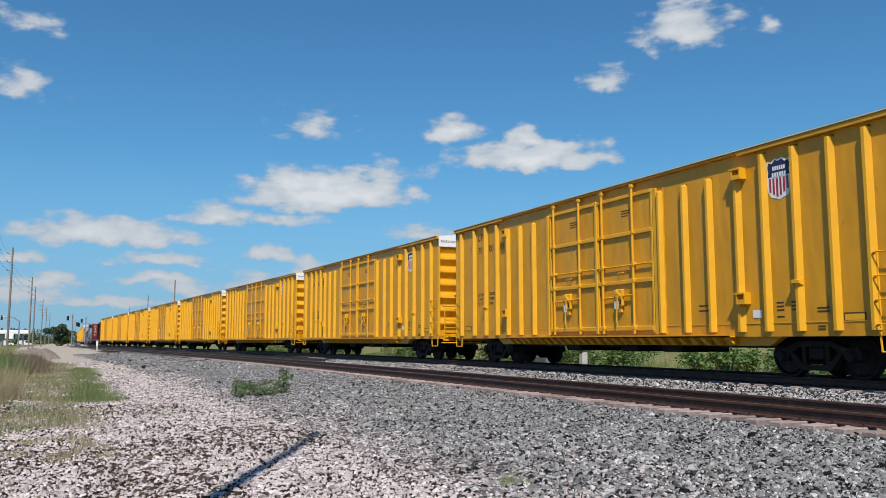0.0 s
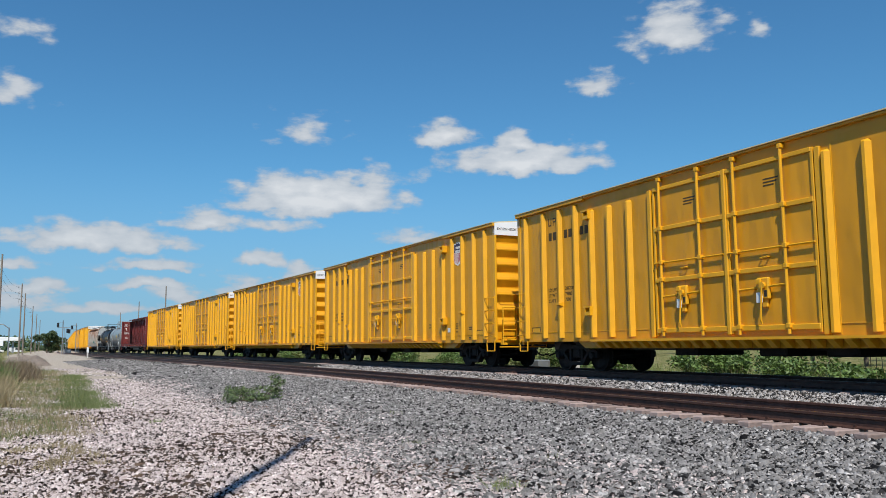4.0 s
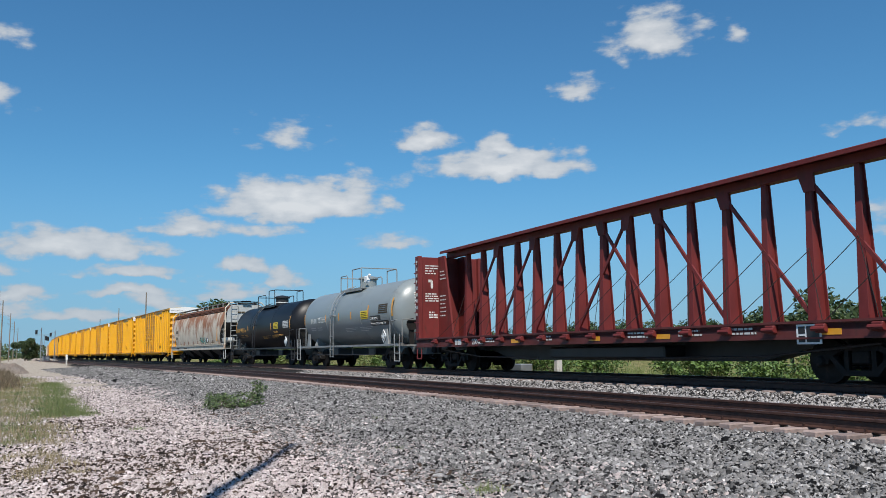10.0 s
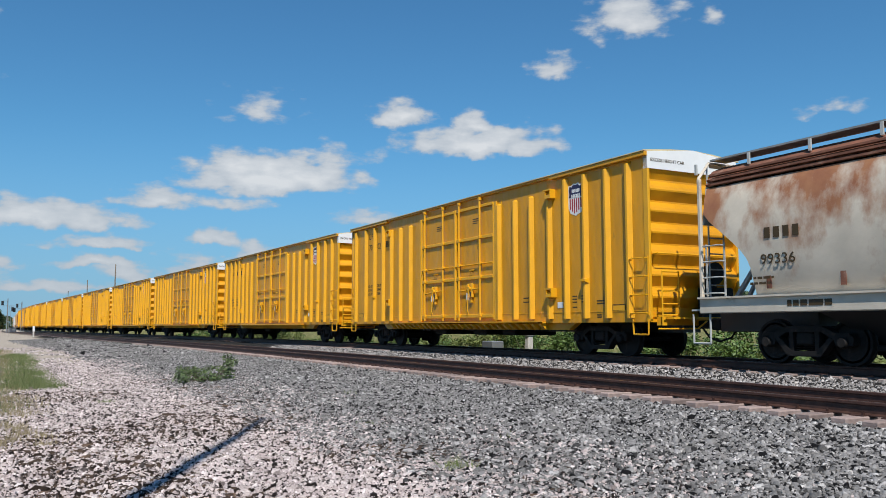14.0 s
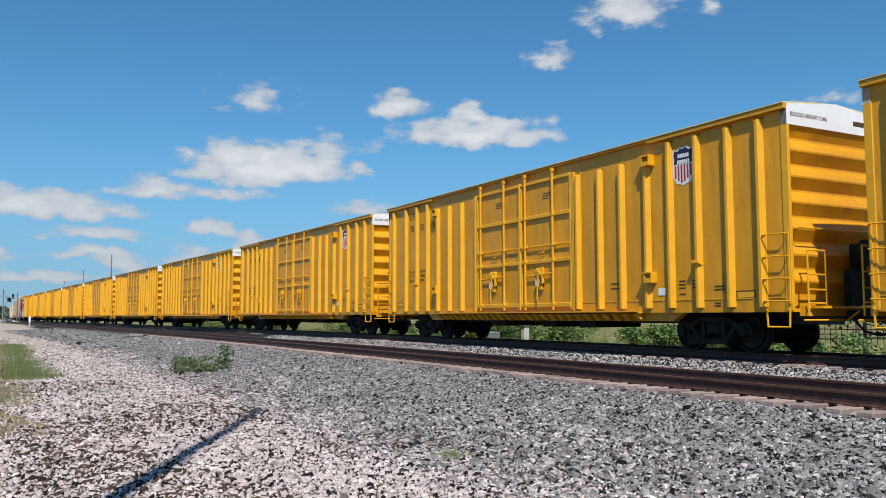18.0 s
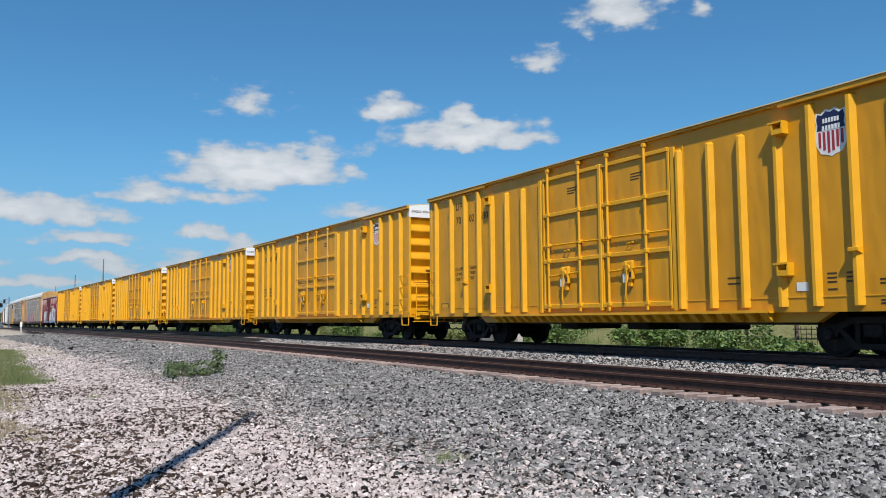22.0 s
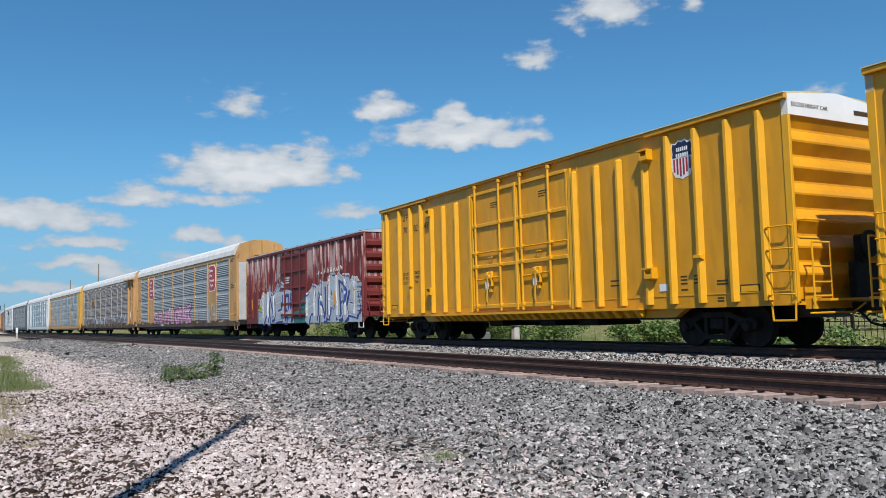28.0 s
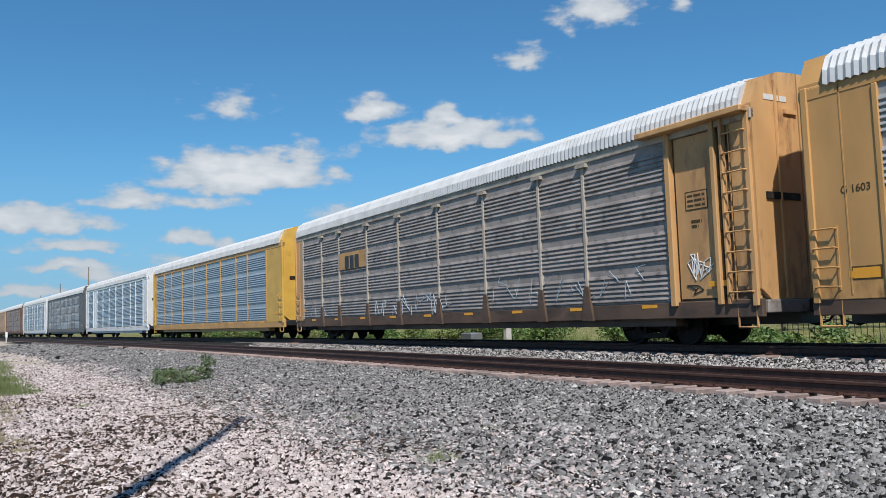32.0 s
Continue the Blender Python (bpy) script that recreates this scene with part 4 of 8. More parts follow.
    # hoods, jacking pads
    for d, z in ((15.05, 4.55), (15.05, 1.72), (4.1, 4.5), (4.1, 1.73)):
        g = Geo().box(BX - 0.2, BX, BL - d - 0.17, BL - d + 0.17, z + 0.1, z + 0.14)
        g.box(BX - 0.19, BX, BL - d - 0.17, BL - d - 0.14, z - 0.12, z + 0.1).box(BX - 0.19, BX, BL - d + 0.06, BL - d + 0.09, z - 0.12, z + 0.1)
        g.prism([(BX - 0.19, z - 0.12), (BX - 0.19, z - 0.02), (BX, z + 0.02), (BX, z - 0.16)], 1, BL - d - 0.14, BL - d + 0.06)
        part("lifting_bracket", g, M_YELLOW_LIT, car)
    for d in (2.56, 16.6):
        part("small_bracket", Geo().prism([(BX - 0.16, 1.98), (BX - 0.16, 2.04), (BX, 2.08), (BX, 1.92)], 1, BL - d - 0.1, BL - d + 0.1), M_YELLOW_LIT, car)
    part("white_placard", Geo().box(BX - 0.01, BX, BL - 15.53, BL - 15.27, 1.29, 1.46), M_WHITE, car)
    # badge
    sh = part("badge", Geo().prism([(y + BL - 16.17, z + 4.27) for y, z in shield_poly(0.68, 0.92)], 0, BX - 0.008, BX), M_WHITE, car, "shield badge, navy top over crimson and white stripes")
    top = [(y, z) for y, z in shield_poly(0.60, 0.84)]
    cut = 0.06
    part("badge_top", Geo().prism([(y + BL - 16.17, max(z, cut) + 4.27) for y, z in top], 0, BX - 0.012, BX - 0.008), M_NAVY, sh)
    for z, w in ((4.51, 0.36), (4.37, 0.40)):
        g = Geo()
        for k in range(6):
            g.box(BX - 0.015, BX - 0.012, BL - 16.17 - w / 2 + k * w / 6, BL - 16.17 - w / 2 + (k + 0.72) * w / 6, z - 0.045, z + 0.045)
        tagged(part("badge_lettering", g, M_WHITE, sh), kind="stuff")
    for k in range(6):
        y = -0.26 + k * 0.095
        zb = -0.4 + 0.18 * abs(y) / 0.3
        part("badge_stripe", Geo().box(BX - 0.012, BX - 0.008, BL - 16.17 + y, BL - 16.17 + y + 0.052, 4.27 + zb, 4.27 + 0.03), M_SHIELD_RED, sh)
    stencils(car)
    # side ladders and stirrup steps at both ends
    for d0, d1, zs in ((18.42, 18.98, (1.1, 1.55, 2.0, 2.45)), (0.06, 0.56, (1.1, 1.55, 2.0, 2.45))):
        part("ladder", ladder_geo(BX - 0.02, BL - d1, BL - d0, zs), M_YELLOW_LIT, car)
        part("stirrup_step", Geo().pipe([(BX - 0.03, BL - d0, 0.95), (BX - 0.03, BL - d0 - 0.02, 0.58), (BX - 0.03, BL - d1 + 0.02, 0.58), (BX - 0.03, BL - d1, 0.95)], 0.022), M_YELLOW_LIT, car)
    # ends: corrugations, white top panel, ladder, brake gear
    for s in (-1, 1):
        ye = s * BL
        yi = s * (BL - 0.15)
        end = part("end_wall", Geo().box(BX + 0.03, -BX - 0.03, yi, yi + s * 0.02, 1.0, BE - 0.03), M_YELLOW, car)
        # saw-tooth corrugations: lit upper slopes, undersides in their own shade
        for k in range(6):
            z = 4.12 - 0.53 * k
            g = Geo().prism([(yi + s * 0.01, z - 0.25), (yi + s * 0.15, z), (yi + s * 0.155, z + 0.04), (yi + s * 0.12, z + 0.12), (yi + s * 0.01, z + 0.27)], 0, BX + 0.06, -BX - 0.06)
            part("corrugation", g, M_YELLOW, end)
        part("corrugation", Geo().prism([(yi + s * 0.01, 4.4), (yi + s * 0.13, 4.66), (yi + s * 0.01, 4.66)], 0, BX + 0.06, -BX - 0.06), M_YELLOW, end)
        po = ye + s * 0.005
        wp = part("excess_height_panel", Geo().box(BX - 0.02, -BX + 0.02, yi, po, BE - 0.42, BE + 0.0).prism([(BX, BE), (0, BE + 0.16), (-BX, BE)], 1, yi, po), M_WHITE, car, "white top panel with black lettering")
        if s < 0:
            tagged(part("panel_lettering", lettering("EXCESS HEIGHT CAR", 0.12, M_LETTER_K, BX + 0.08, po - 0.004, BE - 0.24, END_TURN), None, wp), kind="stuff")
            part("panel_lettering", Geo().box(0.55, 1.15, po - 0.005, po, BE - 0.24, BE - 0.14), M_LETTER_K, wp)
        part("end_platform", Geo().box(-1.2, 1.2, ye, ye + s * 0.42, 0.95, 1.0).box(-1.35, 1.35, ye, ye + s * 0.14, 0.8, 1.0), M_YELLOW_LIT, car)
        el_ = part("end_ladder", Geo().pipe([(BX + 0.14, ye + s * 0.24, 0.8), (BX + 0.14, ye + s * 0.24, 2.1), (BX + 0.68, ye + s * 0.24, 2.1), (BX + 0.68, ye + s * 0.24, 1.0)], 0.02), M_YELLOW_LIT, car)
        for z in (1.05, 1.32, 1.62):
            part("rung", Geo().tube((BX + 0.14, ye + s * 0.24, z), (BX + 0.68, ye + s * 0.24, z), 0.018, 6), M_YELLOW_LIT, el_)
        part("grab_rail", Geo().pipe([(BX + 0.1, ye, 2.55), (BX + 0.1, ye + s * 0.16, 2.55), (1.2, ye + s * 0.16, 2.55), (1.2, ye, 2.55)], 0.018), M_YELLOW_LIT, car)
        part("uncoupling_lever", Geo().pipe([(BX - 0.02, ye + s * 0.25, 0.72), (-0.3, ye + s * 0.3, 0.72), (-0.2, ye + s * 0.5, 0.9)], 0.02), M_YELLOW_LIT, car)
    part("brake_wheel", Geo().lathe([(-0.02, 0.24), (-0.02, 0.28), (0.02, 0.28), (0.02, 0.24)], (0.35, -BL - 0.3, 2.1), 1, 20).box(0.2, 0.5, -BL - 0.22, -BL - 0.02, 1.7, 2.3, 0.03)
         .box(0.0, 1.1, -BL - 0.18, -BL - 0.02, 0.98, 1.75, 0.02), M_STEEL, car, "dark hand brake wheel and gear case")
    for y in (2.2, -0.6, -2.4):
        part("underframe_gear", Geo().box(-1.0, 0.6, y - 0.4, y + 0.4, 0.5, 0.8, 0.04), M_STEEL, car)
    trucks(car, 6.97)
    couplers(car, BL + 0.45)
    return car


def fleet_number(car, digits):
    """The car's own number in three pairs between the ribs."""
    for k, d in ((0, 1.9), (1, 2.76), (2, 3.6)):
        if len(digits) > k:
            tagged(part("fleet_number", lettering(digits[k], 0.34, M_LETTER_K, BX - 0.004, BL - d, 4.0), None, car), kind="stuff")
        else:
            for q in (0, 0.24):
                part("number_bar", Geo().box(BX - 0.004, BX, BL - d - q - 0.17, BL - d - q, 4.0, 4.25), M_LETTER_K, car)
    g = Geo()
    for d in (1.9, 2.15):
        z0 = 4.46 if d < 2 else 4.56
        g.box(BX - 0.004, BX, BL - d - 0.04, BL - d, 4.46, 4.7).box(BX - 0.004, BX, BL - d - 0.17, BL - d - 0.13, z0, 4.7).box(BX - 0.0045, BX, BL - d - 0.13, BL - d - 0.04, z0, z0 + 0.04)
        if d > 2:
            g.box(BX - 0.004, BX, BL - d - 0.13, BL - d - 0.04, 4.66, 4.7)
    part("owner_mark", g, M_LETTER_K, car)


NUMBERS = [("70", "00", "91"), ("70", "01", "25"), ("70", "01", "15"), (), (), ("70", "01", "32"), ("70", "01", "58"), ("70", "01", "61"),
           ("70", "02"), ("70",), ("70", "02", "05"), ("70", "02", "15"), ("70", "02", "39"), ("70", "02", "51"), ("70", "02", "30"), ("70", "02", "40"), ("70", "02", "27"), (), ("70", "02", "50"), ("70", "02", "47")]
first = box_car()
boxes = [first] + [copy_thing(first, Matrix()) for _ in range(19)]
for k, car in enumerate(boxes):
    u = 28.978 + 20.697 * k if k < 8 else 268.867 + 20.697 * (k - 8)
    fleet_number(car, NUMBERS[k])
    TRAIN.append((car, u - BL, 6.97))

# ---------------------------------------------------------------- helpers for writing that cannot be read


def bars(parent, x, y, z, rows, material, h=0.05, gap=0.045, seed=1, name="writing", plane="side"):
    """Rows of small plain bars, each row a length in metres, from the top; y falls away from the start."""
    rng = random.Random(seed)
    g = Geo()
    for k, length in enumerate(rows):
        a, zz = 0.0, z - k * (h + gap)
        while a < length:
            w = min(rng.uniform(0.05, 0.22) * (h / 0.05) ** 0.5, length - a)
            if plane == "side":
                g.box(x - 0.004, x, y - a - w, y - a, zz - h, zz)
            else:
                g.box(x + a, x + a + w, y - 0.004, y, zz - h, zz)
            a += w + 0.035
    return tagged(part(name, g, material, parent), kind="stuff")


# ---------------------------------------------------------------- centre-beam flat car


def centerbeam_car():
    car = thing("centerbeam_flat_car", "empty oxide-red centre-beam flat car with bulkheads and truss", "flat car")
    L = 11.15
    part("deck", Geo().box(-1.45, 1.45, -L, L, 1.1, 1.2), M_RED, car)
    for s in (-1, 1):
        part("side_sill", Geo().box(s * 1.45, s * 1.38, -L, L, 0.92, 1.25).box(s * 1.5, s * 1.38, -L, L, 1.22, 1.27).box(s * 1.5, s * 1.38, -L, L, 0.9, 0.94), M_REDDARK, car)
    part("centre_sill", Geo().prism([(-L, 1.1), (L, 1.1), (L, 0.8), (7, 0.75), (5.5, 0.42), (-5.5, 0.42), (-7, 0.75), (-L, 0.8)], 0, -0.3, 0.3), M_BLACK, car)
    for y0, y1 in ((-6.4, -9.2), (6.4, 9.2)):
        part("truss_rod", Geo().pipe([(-1.2, y0, 0.55), (-1.2, y1, 0.8)], 0.025).pipe([(-1.2, y0, 0.55), (-1.2, y0 * 0.4, 0.5)], 0.025), M_BLACK, car)
    part("brake_gear", Geo().box(-1.0, 0.4, -3.0, 2.2, 0.5, 0.82, 0.04), M_BLACK, car)
    part("top_chord", Geo().box(-0.46, 0.46, -L + 0.2, L - 0.2, 4.78, 4.83, 0.015).box(-0.46, -0.43, -L + 0.2, L - 0.2, 4.72, 4.79).box(-0.14, 0.14, -L + 0.2, L - 0.2, 4.55, 4.76), M_RED, car, "oxide-red top chord of the truss")
    posts = [L - 1.85 - 1.245 * k for k in range(16)]
    post = Geo()
    # tapering posts of hat section: two flanges and a web set back between them
    for sx in (-1, 1):
        x0, x1, y0, y1 = sx * 0.22, sx * 0.09, 0.115, 0.06
        post.add([(x0, -y0, 1.2), (x0, y0, 1.2), (x0 - sx * 0.03, y0, 1.2), (x0 - sx * 0.03, -y0, 1.2), (x1, -y1, 4.6), (x1, y1, 4.6), (x1 - sx * 0.03, y1, 4.6), (x1 - sx * 0.03, -y1, 4.6)],
                 [(0, 1, 5, 4), (1, 2, 6, 5), (2, 3, 7, 6), (3, 0, 4, 7), (0, 3, 2, 1), (4, 5, 6, 7)])
    post.add([(-0.22, -0.03, 1.2), (-0.22, 0.03, 1.2), (0.22, 0.03, 1.2), (0.22, -0.03, 1.2), (-0.08, -0.03, 4.6), (-0.08, 0.03, 4.6), (0.08, 0.03, 4.6), (0.08, -0.03, 4.6)],
             [(0, 1, 5, 4), (1, 2, 6, 5), (2, 3, 7, 6), (3, 0, 4, 7), (0, 3, 2, 1), (4, 5, 6, 7)])
    pm = post.mesh("post", M_RED)
    for y in posts:
        part("post", pm, None, car, at=(0, y, 0))
    pairs = [(0, 2, 1), (2, 4, 1), (4, 6, 1), (6, 8, 1), (7, 9, -1), (9, 11, -1), (11, 13, -1), (13, 15, -1)]
    for a, b, up in pairs:
        ya, yb = posts[a], posts[b]
        za, zb = (1.35, 4.5) if up > 0 else (4.5, 1.35)
        xa, xb = (-0.16, -0.1) if up > 0 else (-0.1, -0.16)
        dy = 0.055
        top = ya if up < 0 else yb
        part("gusset_plate", Geo().prism([(top - 0.2, 4.56), (top + 0.2, 4.56), (top + (0.24 if up > 0 else 0.06), 4.15), (top - (0.06 if up > 0 else 0.24), 4.15)], 0, -0.16, -0.12), M_RED, car)
        part("diagonal", Geo().add([(xa - 0.03, ya + dy, za), (xa - 0.03, ya - dy, za), (xb - 0.03, yb - dy, zb), (xb - 0.03, yb + dy, zb),
                                    (xa + 0.03, ya + dy, za), (xa + 0.03, ya - dy, za), (xb + 0.03, yb - dy, zb), (xb + 0.03, yb + dy, zb)],
                                   [(0, 1, 2, 3), (4, 7, 6, 5), (0, 4, 5, 1), (1, 5, 6, 2), (2, 6, 7, 3), (3, 7, 4, 0)]), M_RED, car)
    rng = random.Random(3)
    for k, y in enumerate(posts):
        part("winch", Geo().box(-1.56, -1.42, y - 0.12, y + 0.12, 1.02, 1.2, 0.02).tube((-1.58, y - 0.16, 1.1), (-1.58, y + 0.16, 1.1), 0.05, 8), M_RED, car)
        # slack cables cross from the deck edge to the posts beside it
        for q in (-1, 1):
            if 0 <= k + q < len(posts):
                part("tie_down_cable", Geo().tube((-1.44, y, 1.22), (-0.2, posts[k + q], 2.75 + 0.3 * rng.random()), 0.009, 5), M_STEEL, car)
    for s in (-1, 1):
        yo = s * L
        bh = part("bulkhead", Geo().box(-1.42, 1.42, yo - s * 0.12, yo, 1.2, 4.58, 0.015).box(-1.48, -1.3, yo - s * 0.3, yo + s * 0.02, 1.2, 4.6, 0.02).box(1.48, 1.3, yo - s * 0.3, yo + s * 0.02, 1.2, 4.6, 0.02), M_RED, car,
                  "solid oxide-red end bulkhead with white stencils")
        for k in range(6):
            part("bulkhead_rib", Geo().box(-1.3, 1.3, yo, yo + s * 0.14, 1.45 + k * 0.55, 1.6 + k * 0.55, 0.02), M_RED, bh)
        part("gusset", Geo().prism([(yo - s * 0.12, 1.2), (yo - s * 1.4, 1.2), (yo - s * 0.7, 4.6), (yo - s * 0.12, 4.6)], 0, -0.5, -0.42), M_RED, bh)
        part("gusset", Geo().prism([(yo - s * 0.12, 1.2), (yo - s * 1.4, 1.2), (yo - s * 0.7, 4.6), (yo - s * 0.12, 4.6)], 0, 0.42, 0.5), M_RED, bh)
        part("ladder", ladder_geo(-1.48, yo - s * 0.28, yo - s * 0.02, (1.5, 1.9, 2.3, 2.7, 3.1, 3.5, 3.9, 4.3), 0.014, False, 0.07), M_RED, car)
        part("stirrup_step", Geo().pipe([(-1.47, yo - s * 0.1, 0.85), (-1.47, yo - s * 0.1, 0.45), (-1.47, yo - s * 0.5, 0.45), (-1.47, yo - s * 0.5, 0.85)], 0.022), M_RED, car)
    yi = L - 0.125
    bars(car, -1.1, yi, 4.25, (0.6, 0.65, 0.4, 0.5), M_LETTER_W, 0.045, 0.06, 2, plane="end")
    part("stencil_mark", Geo().box(-0.85, -0.75, yi - 0.004, yi, 3.3, 3.62).box(-0.95, -0.8, yi - 0.004, yi, 3.55, 3.66), M_LETTER_W, car)
    bars(car, -1.1, yi, 3.1, (0.5, 0.65, 0.6, 0.6), M_LETTER_W, 0.05, 0.045, 3, plane="end")
    bars(car, -0.95, yi, 2.35, (0.25, 0.4, 0.4), M_LETTER_W, 0.06, 0.04, 4, plane="end")
    bars(car, -0.505, L - 0.3, 4.0, (0.35, 0.45, 0.5), M_LETTER_W, 0.05, 0.1, 5)
    bars(car, -0.505, L - 0.3, 3.0, (0.5, 0.5, 0.45, 0.5, 0.5, 0.45), M_LETTER_W, 0.05, 0.11, 6)
    bars(car, -1.485, L - 0.08, 4.4, (0.12,) * 9, M_LETTER_W, 0.14, 0.12, 7)
    bars(car, -1.482, -L + 0.22, 4.4, (0.12,) * 9, M_LETTER_W, 0.14, 0.12, 7)
    bars(car, -1.455, L - 3.4, 1.16, (0.5,), M_LETTER_W, 0.2, 0, 8)
    part("fleet_number", lettering("200402", 0.27, M_LETTER_W, -1.456, L - 4.7, 0.97), None, car)
    for d in (5.5, 9.0, 13.3, 15.2, 16.8):
        bars(car, -1.455, L - d, 1.17, (0.7, 0.8), M_LETTER_W, 0.045, 0.05, int(d * 3))
    for d in (7.4, 11.6, 14.4, 19.2):
        part("reflector", Geo().box(-1.459, -1.45, L - d - 0.5, L - d, 0.98, 1.1), M_ORANGE, car)
    part("data_panel", Geo().box(-1.462, -1.45, L - 19.25, L - 18.65, 0.8, 1.2), M_WHITE, car)
    part("data_panel_field", Geo().box(-1.466, -1.462, L - 19.2, L - 18.9, 0.84, 1.16).box(-1.466, -1.462, L - 18.86, L - 18.7, 0.84, 0.97).box(-1.466, -1.462, L - 18.86, L - 18.7, 1.01, 1.16), M_BLACK, car)
    trucks(car, 8.6)
    couplers(car, L + 0.45)
    TRAIN.append((car, 187.15, 8.6))


centerbeam_car()

# ---------------------------------------------------------------- tank cars


def tank_car(middle, shell, paint, frame_paint, letters, number, label, dark):
    car = thing("tank_car", label, "tank car", "tank cars in the train")
    L, R, zc = 6.5, 1.46, 2.46 if dark else 2.53
    far_rail = 2.3 if dark else 1.5
    prof = [(-L + 0.75 - 0.75 * math.cos(a), max(0.02, R * math.sin(a))) for a in [math.pi / 2 * k / 9 for k in range(10)]]
    prof += [(-h, r) for h, r in prof[::-1]]
    part("tank_shell", Geo().lathe(prof, (0, 0, zc), 1, 56), paint, car, smooth=True)
    for y in (-L + 0.75, -L * 0.36, L * 0.36, L - 0.75):
        part("weld_seam", Geo().lathe([(-0.015, R), (-0.015, R + 0.008), (0.015, R + 0.008), (0.015, R)], (0, y, zc), 1, 56), paint, car, smooth=True)
    # dome, platform and rails
    part("dome", Geo().lathe([(0, 0.42), (0.42, 0.42), (0.42, 0.5), (0.5, 0.5), (0.56, 0.38), (0.62, 0.05)], (0, 0.1, zc + R - 0.02), 2, 22), paint if not dark else M_BLACK, car, "round valve housing on top", True)
    if dark:
        part("dome_band", Geo().lathe([(0, 0.425), (0, 0.43), (0.06, 0.43), (0.06, 0.425)], (0, 0.1, zc + R + 0.08), 2, 22), M_LETTER_W, car, smooth=True)
    else:
        part("valve", Geo().box(-0.5, -0.3, -0.9, -0.5, 4.15, 4.5, 0.04).tube((-0.4, -0.5, 4.2), (-0.4, -1.0, 4.55), 0.06, 8), M_WHITE, car)
    part("platform", Geo().box(-0.95, 0.95, -1.3, far_rail, zc + R - 0.16, zc + R - 0.11).box(-0.98, -0.92, -1.3, far_rail, zc + R - 0.24, zc + R - 0.1), frame_paint, car)
    for x in (-0.95, 0.95):
        for y0, y1 in ((0.55, far_rail), (-1.3, -0.1)):
            top = zc + R + 0.62 + (0.22 if y0 < 0 else 0)
            part("safety_rail", Geo().pipe([(x, y0, zc + R - 0.15), (x, y0, top - 0.1), (x, y0 + 0.12 * (1 if y1 > y0 else -1), top), (x, y1, top), (x, y1, zc + R - 0.15)], 0.026), frame_paint, car)
    for y, z in ((far_rail, 0.55), (-1.3, 0.84)):
        part("safety_rail", Geo().pipe([(-0.95, y, zc + R + z), (0.95, y, zc + R + z)], 0.026), frame_paint, car)
    # side ladder that follows the shell
    g = Geo()
    for y in (0.85, 1.27):
        pts = [(-1.62, y, 0.5), (-1.62, y, 2.7)] + [(-(R + 0.14) * math.cos(a), y, zc + (R + 0.14) * math.sin(a)) for a in [radians(q) for q in range(10, 78, 9)]]
        g.pipe(pts, 0.022)
    part("ladder_frame", g, frame_paint, car)
    rung = Geo().tube((0, 0.85, 0), (0, 1.27, 0), 0.016, 6).mesh("rung", frame_paint)
    spots = [(-1.62, 0.55 + 0.33 * k) for k in range(7)] + [(-(R + 0.14) * math.cos(a), zc + (R + 0.14) * math.sin(a)) for a in [radians(q) for q in (12, 25, 38, 51, 64, 76)]]
    for x, z in spots:
        part("rung", rung, None, car, at=(x, 0, z))
    part("ladder_bracket", Geo().box(-1.66, -1.5, 0.8, 1.32, 2.55, 2.62), frame_paint, car)
    # frame, walkway, saddles, ends
    for s in (-1, 1):
        part("side_frame_rail", Geo().box(s * 1.5, s * 1.36, -L - 0.5, L + 0.5, 1.0, 1.09), frame_paint, car)
        part("jacket_rail", Geo().pipe([(s * 1.42, -L + 2.6, 0.62), (s * 1.42, L - 2.6, 0.62)], 0.022).pipe([(s * 1.42, 1.3, 1.0), (s * 1.42, 1.3, 0.62)], 0.02).pipe([(s * 1.42, -1.3, 1.0), (s * 1.42, -1.3, 0.62)], 0.02), M_BLACK, car)
        ye = s * (L + 0.5)
        part("end_platform", Geo().box(-1.5, 1.5, ye - s * 0.9, ye, 0.98, 1.04).box(-0.35, 0.35, ye - s * 2.8, ye + s * 0.1, 0.62, 1.0), frame_paint, car)
        part("saddle", Geo().prism([(-1.2, 1.05), (1.2, 1.05), (1.05, 1.5), (-1.05, 1.5)], 1, ye - s * 2.3, ye - s * 2.1)
             .prism([(ye - s * 1.5, 1.05), (ye - s * 2.0, 1.05), (ye - s * 1.9, 1.75), (ye - s * 1.65, 1.75)], 0, -1.42, -1.36), frame_paint, car)
        part("end_rail", Geo().pipe([(-1.42, ye - s * 0.05, 1.0), (-1.42, ye - s * 0.05, 2.1), (1.42, ye - s * 0.05, 2.1), (1.42, ye - s * 0.05, 1.0)], 0.024)
             .pipe([(-1.42, ye - s * 1.3, 1.0), (-1.42, ye - s * 1.3, 2.05), (-1.42, ye - s * 0.6, 2.1)], 0.024).pipe([(-0.7, ye - s * 0.05, 1.0), (-0.7, ye - s * 0.05, 2.1)], 0.02), frame_paint, car)
        part("end_ladder", Geo().pipe([(-1.52, ye - s * 0.1, 1.5), (-1.52, ye - s * 0.1, 0.35), (-1.52, ye - s * 0.62, 0.35), (-1.52, ye - s * 0.62, 1.5)], 0.026)
             .pipe([(-1.52, ye - s * 0.1, 0.68), (-1.52, ye - s * 0.62, 0.68)], 0.02).pipe([(-1.52, ye - s * 0.1, 1.0), (-1.52, ye - s * 0.62, 1.0)], 0.02), frame_paint, car)
